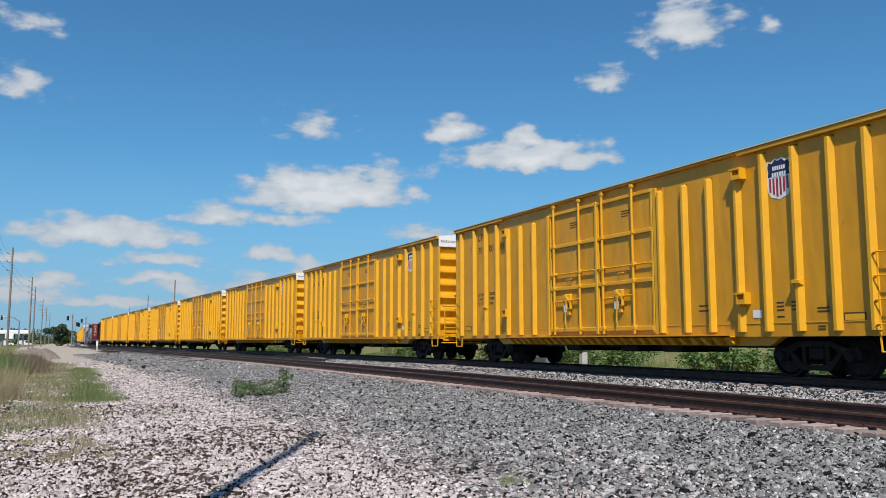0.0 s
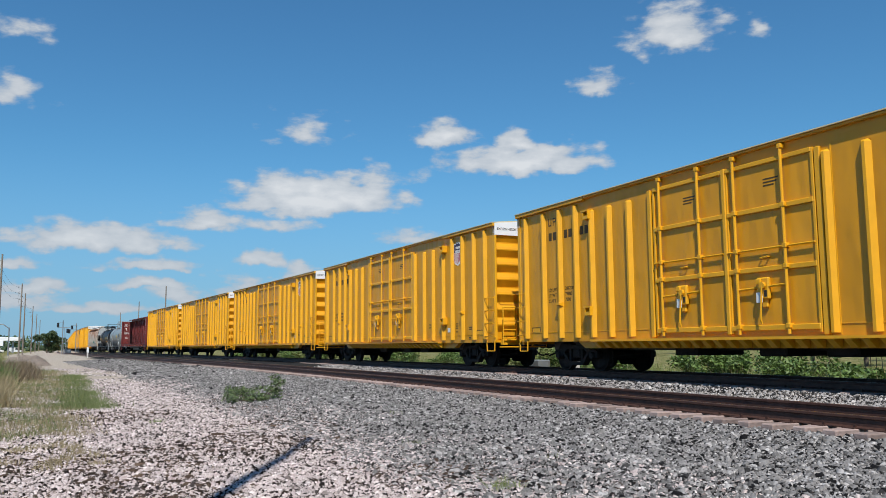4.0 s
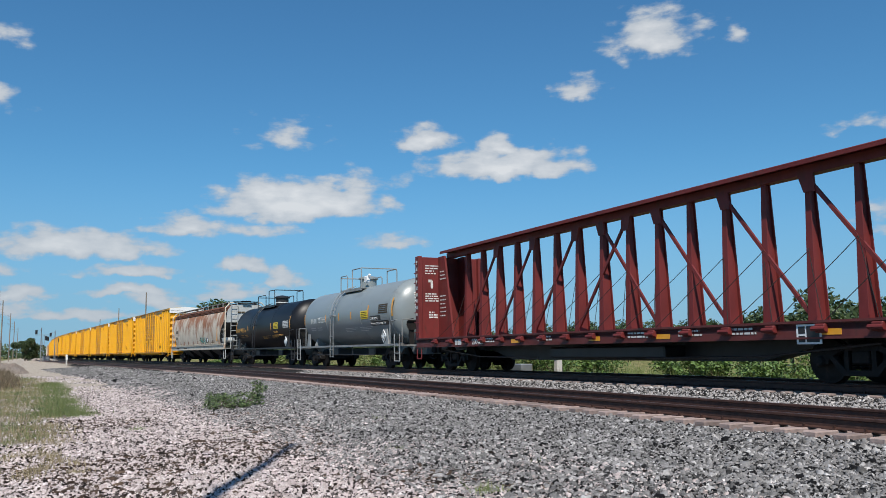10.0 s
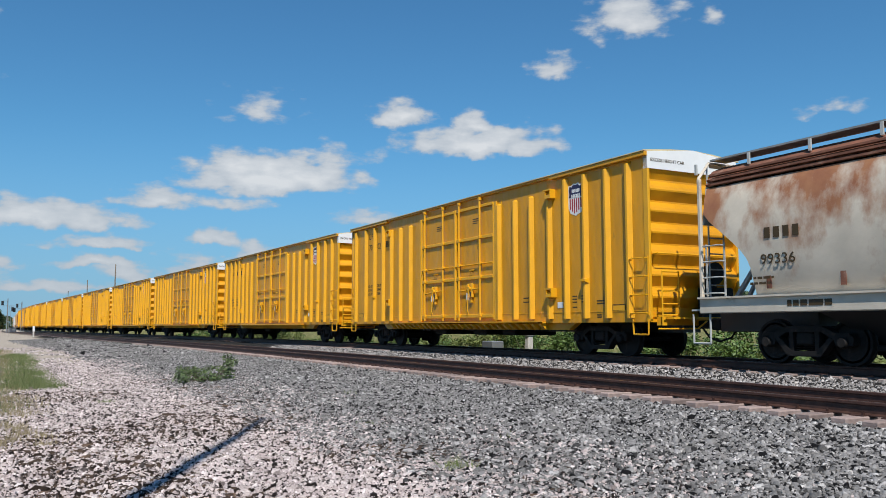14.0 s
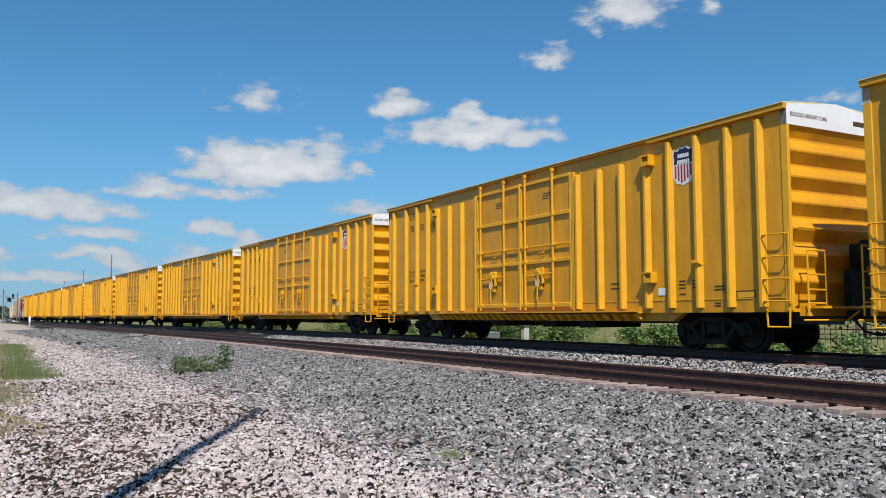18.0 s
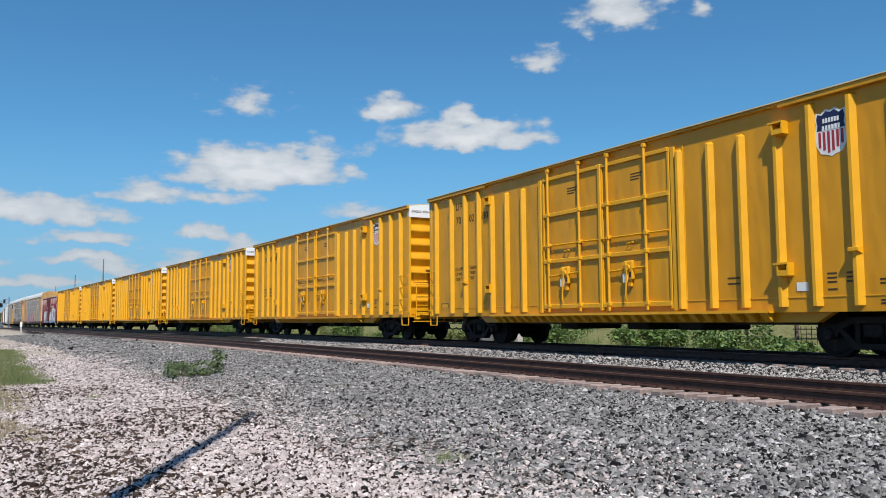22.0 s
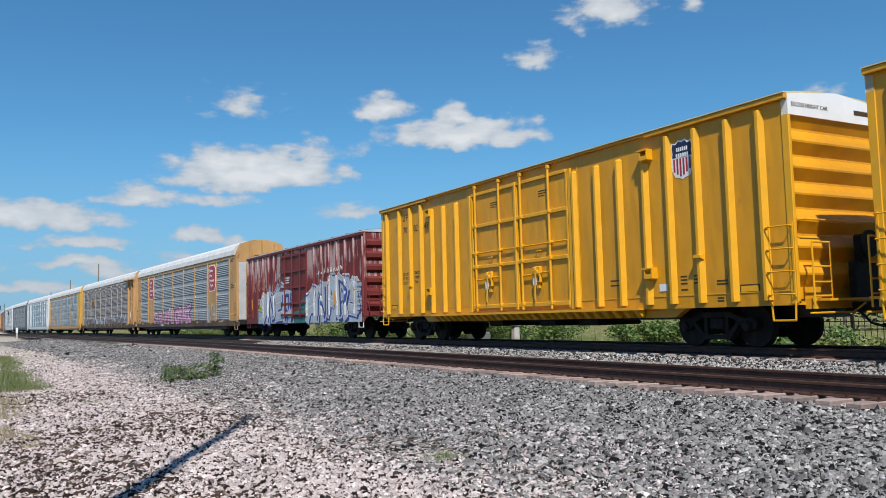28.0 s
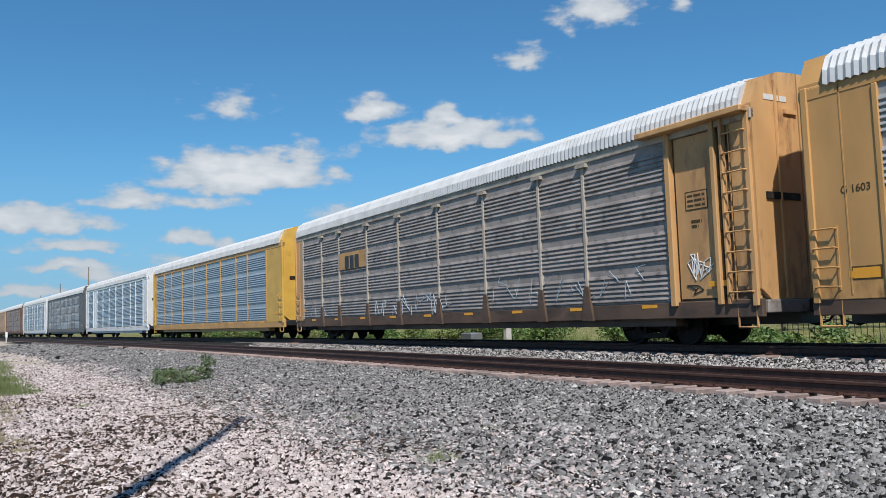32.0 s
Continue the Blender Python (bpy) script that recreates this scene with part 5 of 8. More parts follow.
        part("brake_rigging", Geo().box(-0.9, 0.9, s * 2.4 - 0.4, s * 2.4 + 0.4, 0.6, 0.95, 0.05), M_BLACK, car)
    part("brake_wheel", Geo().lathe([(-0.02, 0.22), (-0.02, 0.26), (0.02, 0.26), (0.02, 0.22)], (-0.9, -L - 0.35, 1.9), 1, 18).box(-1.0, -0.8, -L - 0.32, -L - 0.2, 1.0, 2.0), M_STEEL, car)

    # marks on the curved side: small plates bent to the shell
    def plate(name, y0, y1, a0, a1, mat, label="", lift=0.006, n=6):
        g = Geo()
        lo = [(-(R + lift) * math.cos(radians(a0 + (a1 - a0) * k / n)), y0, zc + (R + lift) * math.sin(radians(a0 + (a1 - a0) * k / n))) for k in range(n + 1)]
        g.strip(lo, [(x, y1, z) for x, _, z in lo])
        return part(name, g, mat, car, label)
    for y, a0, a1 in ((L - 0.72, -10, 16), (-L + 0.72, -12, 18), (2.95, -8, 6), (1.5, -8, 6), (-2.15, -12, 6)) if dark else ((L - 0.72, -10, 12), (-L + 0.5, -10, 22), (2.4, -8, 6), (0.5, -8, 6), (-1.15, -8, 6), (-3.3, -8, 14)):
        plate("reflector_strip", y - 0.07, y + 0.07, a0, a1, M_ORANGE)
    w0, a0 = (-3.55, -9) if dark else (-3.25, -10)
    warn = plate("warning_placard", w0, w0 + 0.85, a0, a0 + 15, M_PLACARD, "yellow warning placard", 0.007)
    for k in range(4):
        plate("placard_line", w0 + 0.08, w0 + 0.77, a0 + 2 + 3.2 * k, a0 + 3.1 + 3.2 * k, M_LETTER_K, lift=0.01, n=2)
    for k in range(5):
        plate("data_field", -5.5, -4.5, -8.5 + 3.4 * k if dark else -3 + 3.4 * k, -6.2 + 3.4 * k if dark else -0.7 + 3.4 * k, M_LETTER_W if dark else M_LETTER_K, lift=0.007, n=2)

    def on_shell(text, size, y, ang, mat=letters):
        a = radians(ang)
        turn = Matrix.Rotation(a, 3, "Y")
        me = lettering(text, size, mat, 0, 0, 0)
        me.transform(Matrix.Translation((-(R + 0.012) * math.cos(a), y, zc + (R + 0.012) * math.sin(a))) @ turn.to_4x4())
        return tagged(part("lettering", me, None, car), kind="stuff")
    on_shell(number, 0.42, 4.75 if dark else 3.65, -11 if dark else -9)
    for k in range(4):
        y1 = (5.8 if dark else 4.75) - 0.24 * k
        plate("owner_mark", y1 - 0.16, y1, -11 if dark else -9, -1.5 if dark else 0.5, letters, lift=0.007, n=2)
    if not dark:
        plate("hazard_field", -4.7, -3.5, -14.5, -6, M_BLACK, lift=0.005)
        plate("hazard_field", -5.5, -3.5, -24, -15.5, M_BLACK, lift=0.005)
    on_shell("CHLORINE", 0.18, -3.55 if not dark else -2.6, -13 if not dark else -19)
    on_shell("INHALATION HAZARD", 0.155, -3.55 if not dark else -2.65, -22.5 if not dark else -27)
    for k, ln in enumerate((1.6, 1.3, 0.9)):
        for j in range(2):
            plate("writing", -0.1 - 1.9 * j - ln, -0.1 - 1.9 * j, -26 - 3.2 * k, -25 - 3.2 * k, letters, lift=0.007, n=2)
            if k < 2:
                plate("writing", L - 1.6 - 1.0 * j - 0.7, L - 1.6 - 1.0 * j, -20 - 4.5 * k, -18.5 - 4.5 * k, letters, lift=0.007, n=2)
    dia = part("hazard_diamond", Geo().prism([(-5.1, 1.72), (-5.37, 1.44), (-5.1, 1.16), (-4.83, 1.44)], 0, -1.47, -1.44), M_WHITE, car, "white diamond placard with black border")
    part("diamond_mark", Geo().prism([(-5.1, 1.66), (-5.31, 1.44), (-5.1, 1.22), (-4.89, 1.44)], 0, -1.474, -1.47), M_BLACK if not dark else M_GREY_PAINT, dia)
    part("diamond_field", Geo().prism([(-5.1, 1.60), (-5.25, 1.44), (-5.1, 1.28), (-4.95, 1.44)], 0, -1.478, -1.474), M_WHITE, dia)
    # writing on the dished end: small plates bent to its curve
    def cap(x, z):
        q = 1 - (x * x + (z - zc) ** 2) / (R * R)
        return (x, -(L - 0.75) - 0.75 * math.sqrt(max(q, 0.0)) - 0.008, z)
    rng = random.Random(9)
    g = Geo()
    for row, (length, h) in enumerate(((0.95, 0.12), (0.5, 0.06), (0.75, 0.06), (0.8, 0.06), (0.45, 0.06))):
        a, zt = -0.55, zc + 0.78 - row * 0.14 - (0.07 if row else 0)
        while a < -0.55 + length:
            w = rng.uniform(0.07, 0.11) if row == 0 else rng.uniform(0.05, 0.2)
            if not (row == 0 and -0.2 < a < -0.1):
                g.add([cap(a, zt - h), cap(a + w, zt - h), cap(a + w, zt), cap(a, zt)], [(0, 1, 2, 3)])
            a += w + 0.03
    tagged(part("writing", g, letters, car), kind="stuff")
    trucks(car, L - 1.35)
    couplers(car, L + 0.55)
    TRAIN.append((car, middle, L - 1.35))


tank_car(206.75, None, M_GREY_TANK, M_GREY_FRAME, M_LETTER_W, "232098", "pale grey chlorine tank car with top platform and ladder", False)
tank_car(221.1, None, M_BLACK_TANK, M_BLACK, M_LETTER_O, "940316", "glossy black chlorine tank car with orange lettering", True)

# ---------------------------------------------------------------- covered hopper


def patched(name, base, low, high, zspan, lift, scale, rough, edge, size=1.5):
    """Paint broken by patches of two tones, denser towards the roof where water stands longest."""
    m = surf(name, base, rough, 0, 0.14, 1.2, 0.15, 10)
    t = m.node_tree
    p = t.nodes["Principled BSDF"]
    ground_coat = p.inputs["Base Color"].links[0].from_socket
    co = t.nodes.new("ShaderNodeTexCoord")

    def cloud(sc, detail, at):
        mp = t.nodes.new("ShaderNodeMapping")
        mp.inputs["Scale"].default_value = at
        t.links.new(co.outputs["Object"], mp.inputs[0])
        n = t.nodes.new("ShaderNodeTexNoise")
        n.inputs["Scale"].default_value, n.inputs["Detail"].default_value, n.inputs["Roughness"].default_value = sc, detail, 0.62
        t.links.new(mp.outputs[0], n.inputs["Vector"])
        return n.outputs["Fac"]

    def add(u, v, k):
        n = t.nodes.new("ShaderNodeMath")
        n.operation = "MULTIPLY_ADD"
        t.links.new(u, n.inputs[0])
        n.inputs[1].default_value = k
        t.links.new(v, n.inputs[2])
        return n.outputs[0]
    sp = t.nodes.new("ShaderNodeSeparateXYZ")
    t.links.new(co.outputs["Object"], sp.inputs[0])
    zr = t.nodes.new("ShaderNodeMapRange")
    zr.inputs["From Min"].default_value, zr.inputs["From Max"].default_value = zspan
    zr.inputs["To Min"].default_value, zr.inputs["To Max"].default_value = lift
    t.links.new(sp.outputs[2], zr.inputs["Value"])
    body = add(cloud(0.55, 3, (1, 1, 0.9)), add(cloud(size, 12, scale), zr.outputs["Result"], 0.75), 0.55)
    r = t.nodes.new("ShaderNodeMapRange")
    r.inputs["From Min"].default_value, r.inputs["From Max"].default_value = edge
    t.links.new(body, r.inputs["Value"])
    rc = t.nodes.new("ShaderNodeMix")
    rc.data_type = "RGBA"
    rc.inputs["A"].default_value, rc.inputs["B"].default_value = (*low, 1), (*high, 1)
    t.links.new(cloud(4.0, 8, scale), rc.inputs["Factor"])
    mx = t.nodes.new("ShaderNodeMix")
    mx.data_type = "RGBA"
    t.links.new(r.outputs["Result"], mx.inputs["Factor"]), t.links.new(ground_coat, mx.inputs["A"]), t.links.new(rc.outputs["Result"], mx.inputs["B"])
    t.links.new(mx.outputs["Result"], p.inputs["Base Color"])
    return m


M_HOPPER = patched("rust_patched_cream", (0.6, 0.525, 0.425), (0.45, 0.22, 0.1), (0.19, 0.05, 0.028), (1.4, 3.9), (-0.04, 0.17), (1, 0.8, 0.5), 0.65, (0.67, 0.83))
M_REDWORN = patched("chalky_red_paint", (0.16, 0.02, 0.02), (0.62, 0.49, 0.47), (0.3, 0.12, 0.11), (1.2, 3.6), (-0.12, 0.05), (2.6, 2.6, 0.34), 0.7, (0.665, 0.74), 1.4)
M_RUST = surf("brown_rust", (0.19, 0.075, 0.045), 0.8, 0, 0.3, 3, 0.3, 20, dirt=(0.35, 0.22, 0.16), dirt_amount=0.3, dirt_scale=2)
M_RUSTY_GREY = surf("grey_paint_with_rust", (0.6, 0.53, 0.43), 0.6, 0, 0.12, 2, 0.1, 20, dirt=(0.25, 0.12, 0.07), dirt_amount=0.3, dirt_scale=1.6)


def hopper_car():
    car = thing("covered_hopper", "pale grey covered hopper car streaked with brown rust", "hopper car")
    L = 9.3
    sec = [(-1.42, 1.38), (-1.52, 1.7), (-1.56, 2.0), (-1.58, 2.2), (-1.59, 2.4), (-1.6, 2.7), (-1.58, 3.1), (-1.55, 3.3), (-1.48, 3.65), (-1.38, 3.88)]
    top = [(-1.36, 3.92), (-1.40, 3.97), (-1.32, 4.02), (-1.36, 4.08), (-1.26, 4.14), (-1.28, 4.2), (-1.15, 4.3), (-0.85, 4.42), (-0.4, 4.5), (0, 4.52)]

    def loft(profile, ends):
        pts = profile + [(-x, z) for x, z in profile[::-1]]
        n = len(pts)
        g = Geo()
        vs = [(x, y0 + (y1 - y0) * (z - 1.38) / 3.1, z) for y0, y1 in ends for x, z in pts]
        fs = [(k * n + i, k * n + i + 1, (k + 1) * n + i + 1, (k + 1) * n + i) for k in range(len(ends) - 1) for i in range(n - 1)]
        fs += [tuple(range(n)), tuple(range((len(ends) - 1) * n, len(ends) * n))[::-1]]
        return g.add(vs, fs)
    # the side sheets are cut back below: slanting from the corner to a rounded foot
    def foot_at(z):
        return float(np.interp(z, (1.38, 1.7, 2.0, 2.2, 2.4, 2.7, 3.1, 3.3, 4.5), (1.5, 1.5, 1.46, 1.38, 1.22, 0.88, 0.36, 0.18, 0.12)))
    ring = sec + [(-x, z) for x, z in sec[::-1]]
    n = len(ring)
    vs = [(x, sg * (L - foot_at(z) - inset), z) for sg, inset in ((-1, 0), (-1, 2.5), (1, 2.5), (1, 0)) for x, z in ring]
    fs = [(k * n + i, k * n + i + 1, (k + 1) * n + i + 1, (k + 1) * n + i) for k in range(3) for i in range(n - 1)]
    part("body", Geo().add(vs, fs), M_HOPPER, car, smooth=True)
    for sg in (-1, 1):
        cap = [(x, sg * (L - foot_at(z) - 0.012), z) for x, z in sec]
        part("slope_sheet", Geo().strip(cap, [(-x, y, z) for x, y, z in cap]), M_BLACK, car, "dark sloping end sheet")
    part("roof", loft(top, [(-L + 0.12, -L + 0.12), (0, 0), (L - 0.12, L - 0.12)]), M_RUST, car, "rust-brown ribbed roof edge")
    for s in (-1, 1):
        ye = s * (L - 0.1)
        part("end_sheet", Geo().prism([(-1.5, 3.05), (-1.36, 3.95), (-1.1, 4.3), (0, 4.5), (1.1, 4.3), (1.36, 3.95), (1.5, 3.05)], 1, ye - s * 0.04, ye), M_GREY_PAINT, car, "pale grey upper end sheet")
        part("end_frame", Geo().box(-1.58, -1.5, ye - s * 0.02, ye + s * 0.07, 1.1, 4.1, 0.015).pipe([(-1.54, ye + s * 0.05, 4.1), (-1.2, ye + s * 0.05, 4.5), (1.2, ye + s * 0.05, 4.5), (1.54, ye + s * 0.05, 4.1)], 0.035)
             .box(1.48, 1.6, ye - s * 0.02, ye + s * 0.1, 1.1, 4.1, 0.015), M_RUSTY_GREY, car)
        part("slope_brace", Geo().tube((1.0, ye, 3.0), (0.2, ye + s * 0.3, 1.4), 0.06, 6).tube((0.1, ye - s * 0.4, 2.6), (-0.3, ye + s * 0.2, 1.4), 0.07, 6), M_GREY_PAINT, car)
        part("end_platform", Geo().box(-1.5, 1.5, ye, ye + s * 0.4, 1.12, 1.16), M_GREY_PAINT, car)
        part("draft_sill", Geo().box(-0.3, 0.3, ye - s * 2, ye + s * 0.7, 0.65, 1.1, 0.02), M_BLACK, car)
        g = Geo()
        for x in (-1.15, -0.68):
            g.pipe([(x, ye + s * 0.16, 1.15), (x, ye + s * 0.16, 4.45)], 0.024)
        part("end_ladder_frame", g, M_GREY_PAINT, car)
        rung = Geo().tube((-1.15, 0, 0), (-0.68, 0, 0), 0.016, 6).mesh("rung", M_GREY_PAINT)
        for k in range(9):
            part("rung", rung, None, car, at=(0, ye + s * 0.16, 1.35 + 0.36 * k))
        part("ladder", ladder_geo(-1.5, ye - s * 0.62, ye - s * 0.1, (1.5, 1.85, 2.2, 2.55), 0.016, True, 0.12), M_GREY_PAINT, car)
        part("stirrup_step", Geo().pipe([(-1.55, ye - s * 0.2, 1.05), (-1.55, ye - s * 0.2, 0.4), (-1.55, ye + s * 0.3, 0.4), (-1.55, ye + s * 0.3, 1.05)], 0.024), M_GREY_PAINT, car)
    part("air_reservoir", Geo().lathe([(-0.45, 0.05), (-0.4, 0.2), (0.4, 0.2), (0.45, 0.05)], (-1.1, -L + 0.75, 1.75), 0, 14), M_GREY_PAINT, car, smooth=True)
    part("hand_brake", Geo().box(-0.42, -0.02, -L - 0.3, -L + 0.0, 1.5, 2.3, 0.05).lathe([(-0.02, 0.22), (-0.02, 0.26), (0.02, 0.26), (0.02, 0.22)], (-0.2, -L - 0.4, 2.2), 1, 18).pipe([(0.3, -L - 0.2, 1.1), (0.3, -L - 0.2, 2.3), (0.0, -L - 0.2, 2.5)], 0.05), M_STEEL, car)
    for s in (-1, 1):
        part("side_sill", Geo().box(s * 1.62, s * 1.5, -L + 0.1, L - 0.05, 1.06, 1.4, 0.02).box(s * 1.68, s * 1.5, -L + 0.1, L - 0.05, 1.38, 1.42), M_RUSTY_GREY, car, "pale side sill with rust spots")
    rb = Geo()
    for z in (3.95, 4.05, 4.16):
        rb.box(-1.42, -1.3, -L + 0.3, L - 0.3, z - 0.022, z + 0.022)
    part("roof_ribs", rb, M_RUST, car)
    for x in (-0.95, 0.95):
        part("running_board", Geo().box(x - 0.26, x + 0.24, -L + 0.1, L - 0.1, 4.53, 4.57), M_GREY_FRAME, car, "dark grating running board")
        for k in range(13):
            part("board_bracket", Geo().box(x - 0.3, x - 0.26, -L + 0.4 + k * 1.54, -L + 0.46 + k * 1.54, 4.28, 4.53), M_GREY_PAINT, car)
    part("running_board", Geo().box(-0.95, 0.95, -L - 0.06, -L + 0.3, 4.57, 4.6).box(-0.35, 0.3, -L - 0.2, -L + 0.2, 4.6, 4.64), M_STEEL, car)
    for k in range(4):
        y = -5.2 + k * 3.45
        part("discharge_hopper", Geo().add([(-1.3, y - 1.4, 1.1), (1.3, y - 1.4, 1.1), (1.3, y + 1.4, 1.1), (-1.3, y + 1.4, 1.1), (-0.45, y - 0.45, 0.4), (0.45, y - 0.45, 0.4), (0.45, y + 0.45, 0.4), (-0.45, y + 0.45, 0.4)],
                                           [(0, 1, 5, 4), (1, 2, 6, 5), (2, 3, 7, 6), (3, 0, 4, 7), (4, 5, 6, 7), (0, 3, 2, 1)]), M_BLACK, car)
        part("outlet_gate", Geo().box(-0.75, 0.75, y - 0.5, y + 0.5, 0.3, 0.42, 0.03), M_STEEL, car)
    for d in (1.9, 3.6, 5.0, 6.6, 8.35, 10.0, 11.9, 14.9):
        part("reflector_strip", Geo().box(-1.535, -1.52, L - d - 0.06, L - d + 0.06, 1.55, 1.9), M_RUST, car)
    part("reflector_strip", Geo().box(-1.605, -1.59, L - 16.45, L - 16.3, 1.7, 2.7), M_ORANGE, car)
    part("fleet_number", lettering("99336", 0.3, M_LETTER_K, -1.594, L - 1.75, 2.05, wide=1.15), None, car)
    for k in range(4):
        part("owner_mark", Geo().box(-1.61, -1.6, L - 1.88 - 0.23 * k - 0.14, L - 1.88 - 0.23 * k, 2.58, 2.8), M_LETTER_K, car)
    bars(car, -1.565, L - 1.45, 1.8, (0.6, 0.5), M_LETTER_K, 0.05, 0.06, 31)
    bars(car, -1.625, L - 2.4, 1.3, (1.0,), M_LETTER_K, 0.12, 0, 32)
    bars(car, -1.625, L - 5.2, 1.25, (1.4,), M_LETTER_K, 0.05, 0, 33)
    part("data_panel", Geo().box(-1.56, -1.54, L - 13.6, L - 13.0, 1.62, 2.0), M_BLACK, car)
    part("data_panel_field", Geo().box(-1.564, -1.56, L - 13.55, L - 13.25, 1.68, 1.94), M_WHITE, car)
    bars(car, -1.55, L - 14.6, 1.75, (0.9, 0.8), M_LETTER_K, 0.05, 0.06, 34)
    bars(car, -0.6, -L + 0.06, 3.85, (0.5,), M_LETTER_K, 0.12, 0, 35, plane="end")
    # thin spray scribble
    rng = random.Random(5)
    pts, y, z = [], -1.6, 1.75
    g = Geo()
    for letter in range(5):
        pts = [(-1.6, y - rng.uniform(0, 0.45), 1.55 + rng.uniform(0, 0.55)) for _ in range(6)]
        g.pipe(pts, 0.012, 5)
        y -= 0.42
    tagged(part("spray_scribble", g, M_TEAL_SPRAY, car), kind="stuff")
    trucks(car, 7.0)
    couplers(car, L + 0.6)
    TRAIN.append((car, 238.9, 7.0))


hopper_car()

# ---------------------------------------------------------------- red box car with spray paint


M_LETTER_FADED = surf("faded_orange_lettering", (0.42, 0.19, 0.13), 0.7, 0, 0.3, 3, 0, dirt=(0.2, 0.04, 0.03), dirt_amount=0.4, dirt_scale=4)


def stroke(pts, w, ext=0.35):
    """Quads along a line of points, w wide."""
    out = []
    for (a, b), (c, d) in zip(pts, pts[1:]):
        n = math.hypot(c - a, d - b) or 1.0
        u, v = (c - a) / n * w * ext, (d - b) / n * w * ext
        p, q = -(d - b) / n * w / 2, (c - a) / n * w / 2
        out.append([(a - u + p, b - v + q), (c + u + p, d + v + q), (c + u - p, d + v - q), (a - u - p, b - v - q)])
    return out


def cut(poly, axis, lim, sign):
    """The part of a convex outline on one side of a limit."""
    out = []
    for p, q in zip(poly, poly[1:] + poly[:1]):
        dp, dq = (p[axis] - lim) * sign, (q[axis] - lim) * sign
        if dp >= 0:
            out.append(p)
        if dp * dq < 0:
            f = dp / (dp - dq)
            out.append((p[0] + (q[0] - p[0]) * f, p[1] + (q[1] - p[1]) * f))
    return out


def paint_on(side, polys, layer):
    """Flat paint that follows a stepped side: side = (x, breaks [(y, depth)...], sill top, sill depth)."""
    x0, breaks, zs, ds = side
    g = Geo()
    for k, poly in enumerate(polys):
        off = 0.003 * layer + 0.00018 * min(k, 15)
        low = cut(poly, 1, zs, -1)
        if len(low) > 2:
            g.add([(x0 - ds - off, y, z) for y, z in low], [tuple(range(len(low)))])
        high = cut(poly, 1, zs, 1)
        if len(high) < 3:
            continue
        for (ya, da), (yb, db) in zip(breaks, breaks[1:]):
            if yb - ya < 1e-4:
                continue
            c = cut(cut(high, 0, ya, 1), 0, yb, -1)
            if len(c) > 2:
                g.add([(x0 - (da + (db - da) * (y - ya) / (yb - ya)) - off, y, z) for y, z in c], [tuple(range(len(c)))])
    return g


# letter strokes in a unit box, x to the reader's right
STROKES = {
    "b": [[(0.12, 0.02), (0.1, 0.98), (0.62, 0.95), (0.74, 0.76), (0.6, 0.56), (0.2, 0.52)], [(0.6, 0.54), (0.88, 0.34), (0.78, 0.08), (0.12, 0.02)]],
    "o": [[(0.5, 0.0), (0.12, 0.2), (0.06, 0.6), (0.32, 0.96), (0.66, 0.98), (0.94, 0.66), (0.9, 0.24), (0.5, 0.0)]],
    "r": [[(0.12, 0.0), (0.14, 0.94), (0.66, 0.98), (0.84, 0.76), (0.7, 0.52), (0.2, 0.44)], [(0.5, 0.46), (0.92, 0.02)]],
    "a": [[(0.04, 0.0), (0.24, 0.8), (0.46, 1.0), (0.72, 0.92), (0.96, 0.0)], [(0.2, 0.36), (0.84, 0.38)]],
    "t": [[(0.0, 0.82), (0.5, 0.86), (1.06, 1.06)], [(0.52, 0.86), (0.5, 0.1), (0.96, 0.06)], [(0.5, 0.1), (0.3, 0.02)]],
    "s": [[(0.94, 0.9), (0.4, 1.0), (0.08, 0.72), (0.5, 0.54), (0.9, 0.36), (0.62, 0.04), (0.04, 0.1)]],
    "i": [[(0.36, 0.62), (0.5, 0.02), (0.76, 0.0)], [(0.4, 0.9), (0.5, 0.96)]],
    "d": [[(0.78, 1.0), (0.86, 0.04)], [(0.8, 0.62), (0.3, 0.6), (0.08, 0.3), (0.34, 0.04), (0.84, 0.1)]],
    "m": [[(0.0, 0.0), (0.16, 0.94), (0.48, 0.34), (0.82, 1.0), (1.02, -0.04)]],
    "n": [[(0.06, 0.0), (0.12, 0.98), (0.84, 0.08), (0.9, 1.04)]],
    "e": [[(0.94, 0.96), (0.12, 0.92), (0.08, 0.06), (0.96, 0.0)], [(0.1, 0.5), (0.76, 0.54)]]}


def fat(pts, w):
    """Round-ended stroke: quads with a disc at every joint."""
    out = stroke(pts, w, 0.0)
    for x, y in pts:
        out.append([(x + w * 0.5 * math.cos(k * math.pi / 6), y + w * 0.5 * math.sin(k * math.pi / 6)) for k in range(12)])
    return out


def fat_letter(key, y, z, w, h, rng, loose=0.03):
    """Lines of one letter round the middle (y, z), in the plane of a car's side."""
    return [[(y - (a - 0.5 + rng.uniform(-loose, loose)) * w, z + (b - 0.5 + rng.uniform(-loose, loose)) * h) for a, b in line] for line in STROKES[key]]


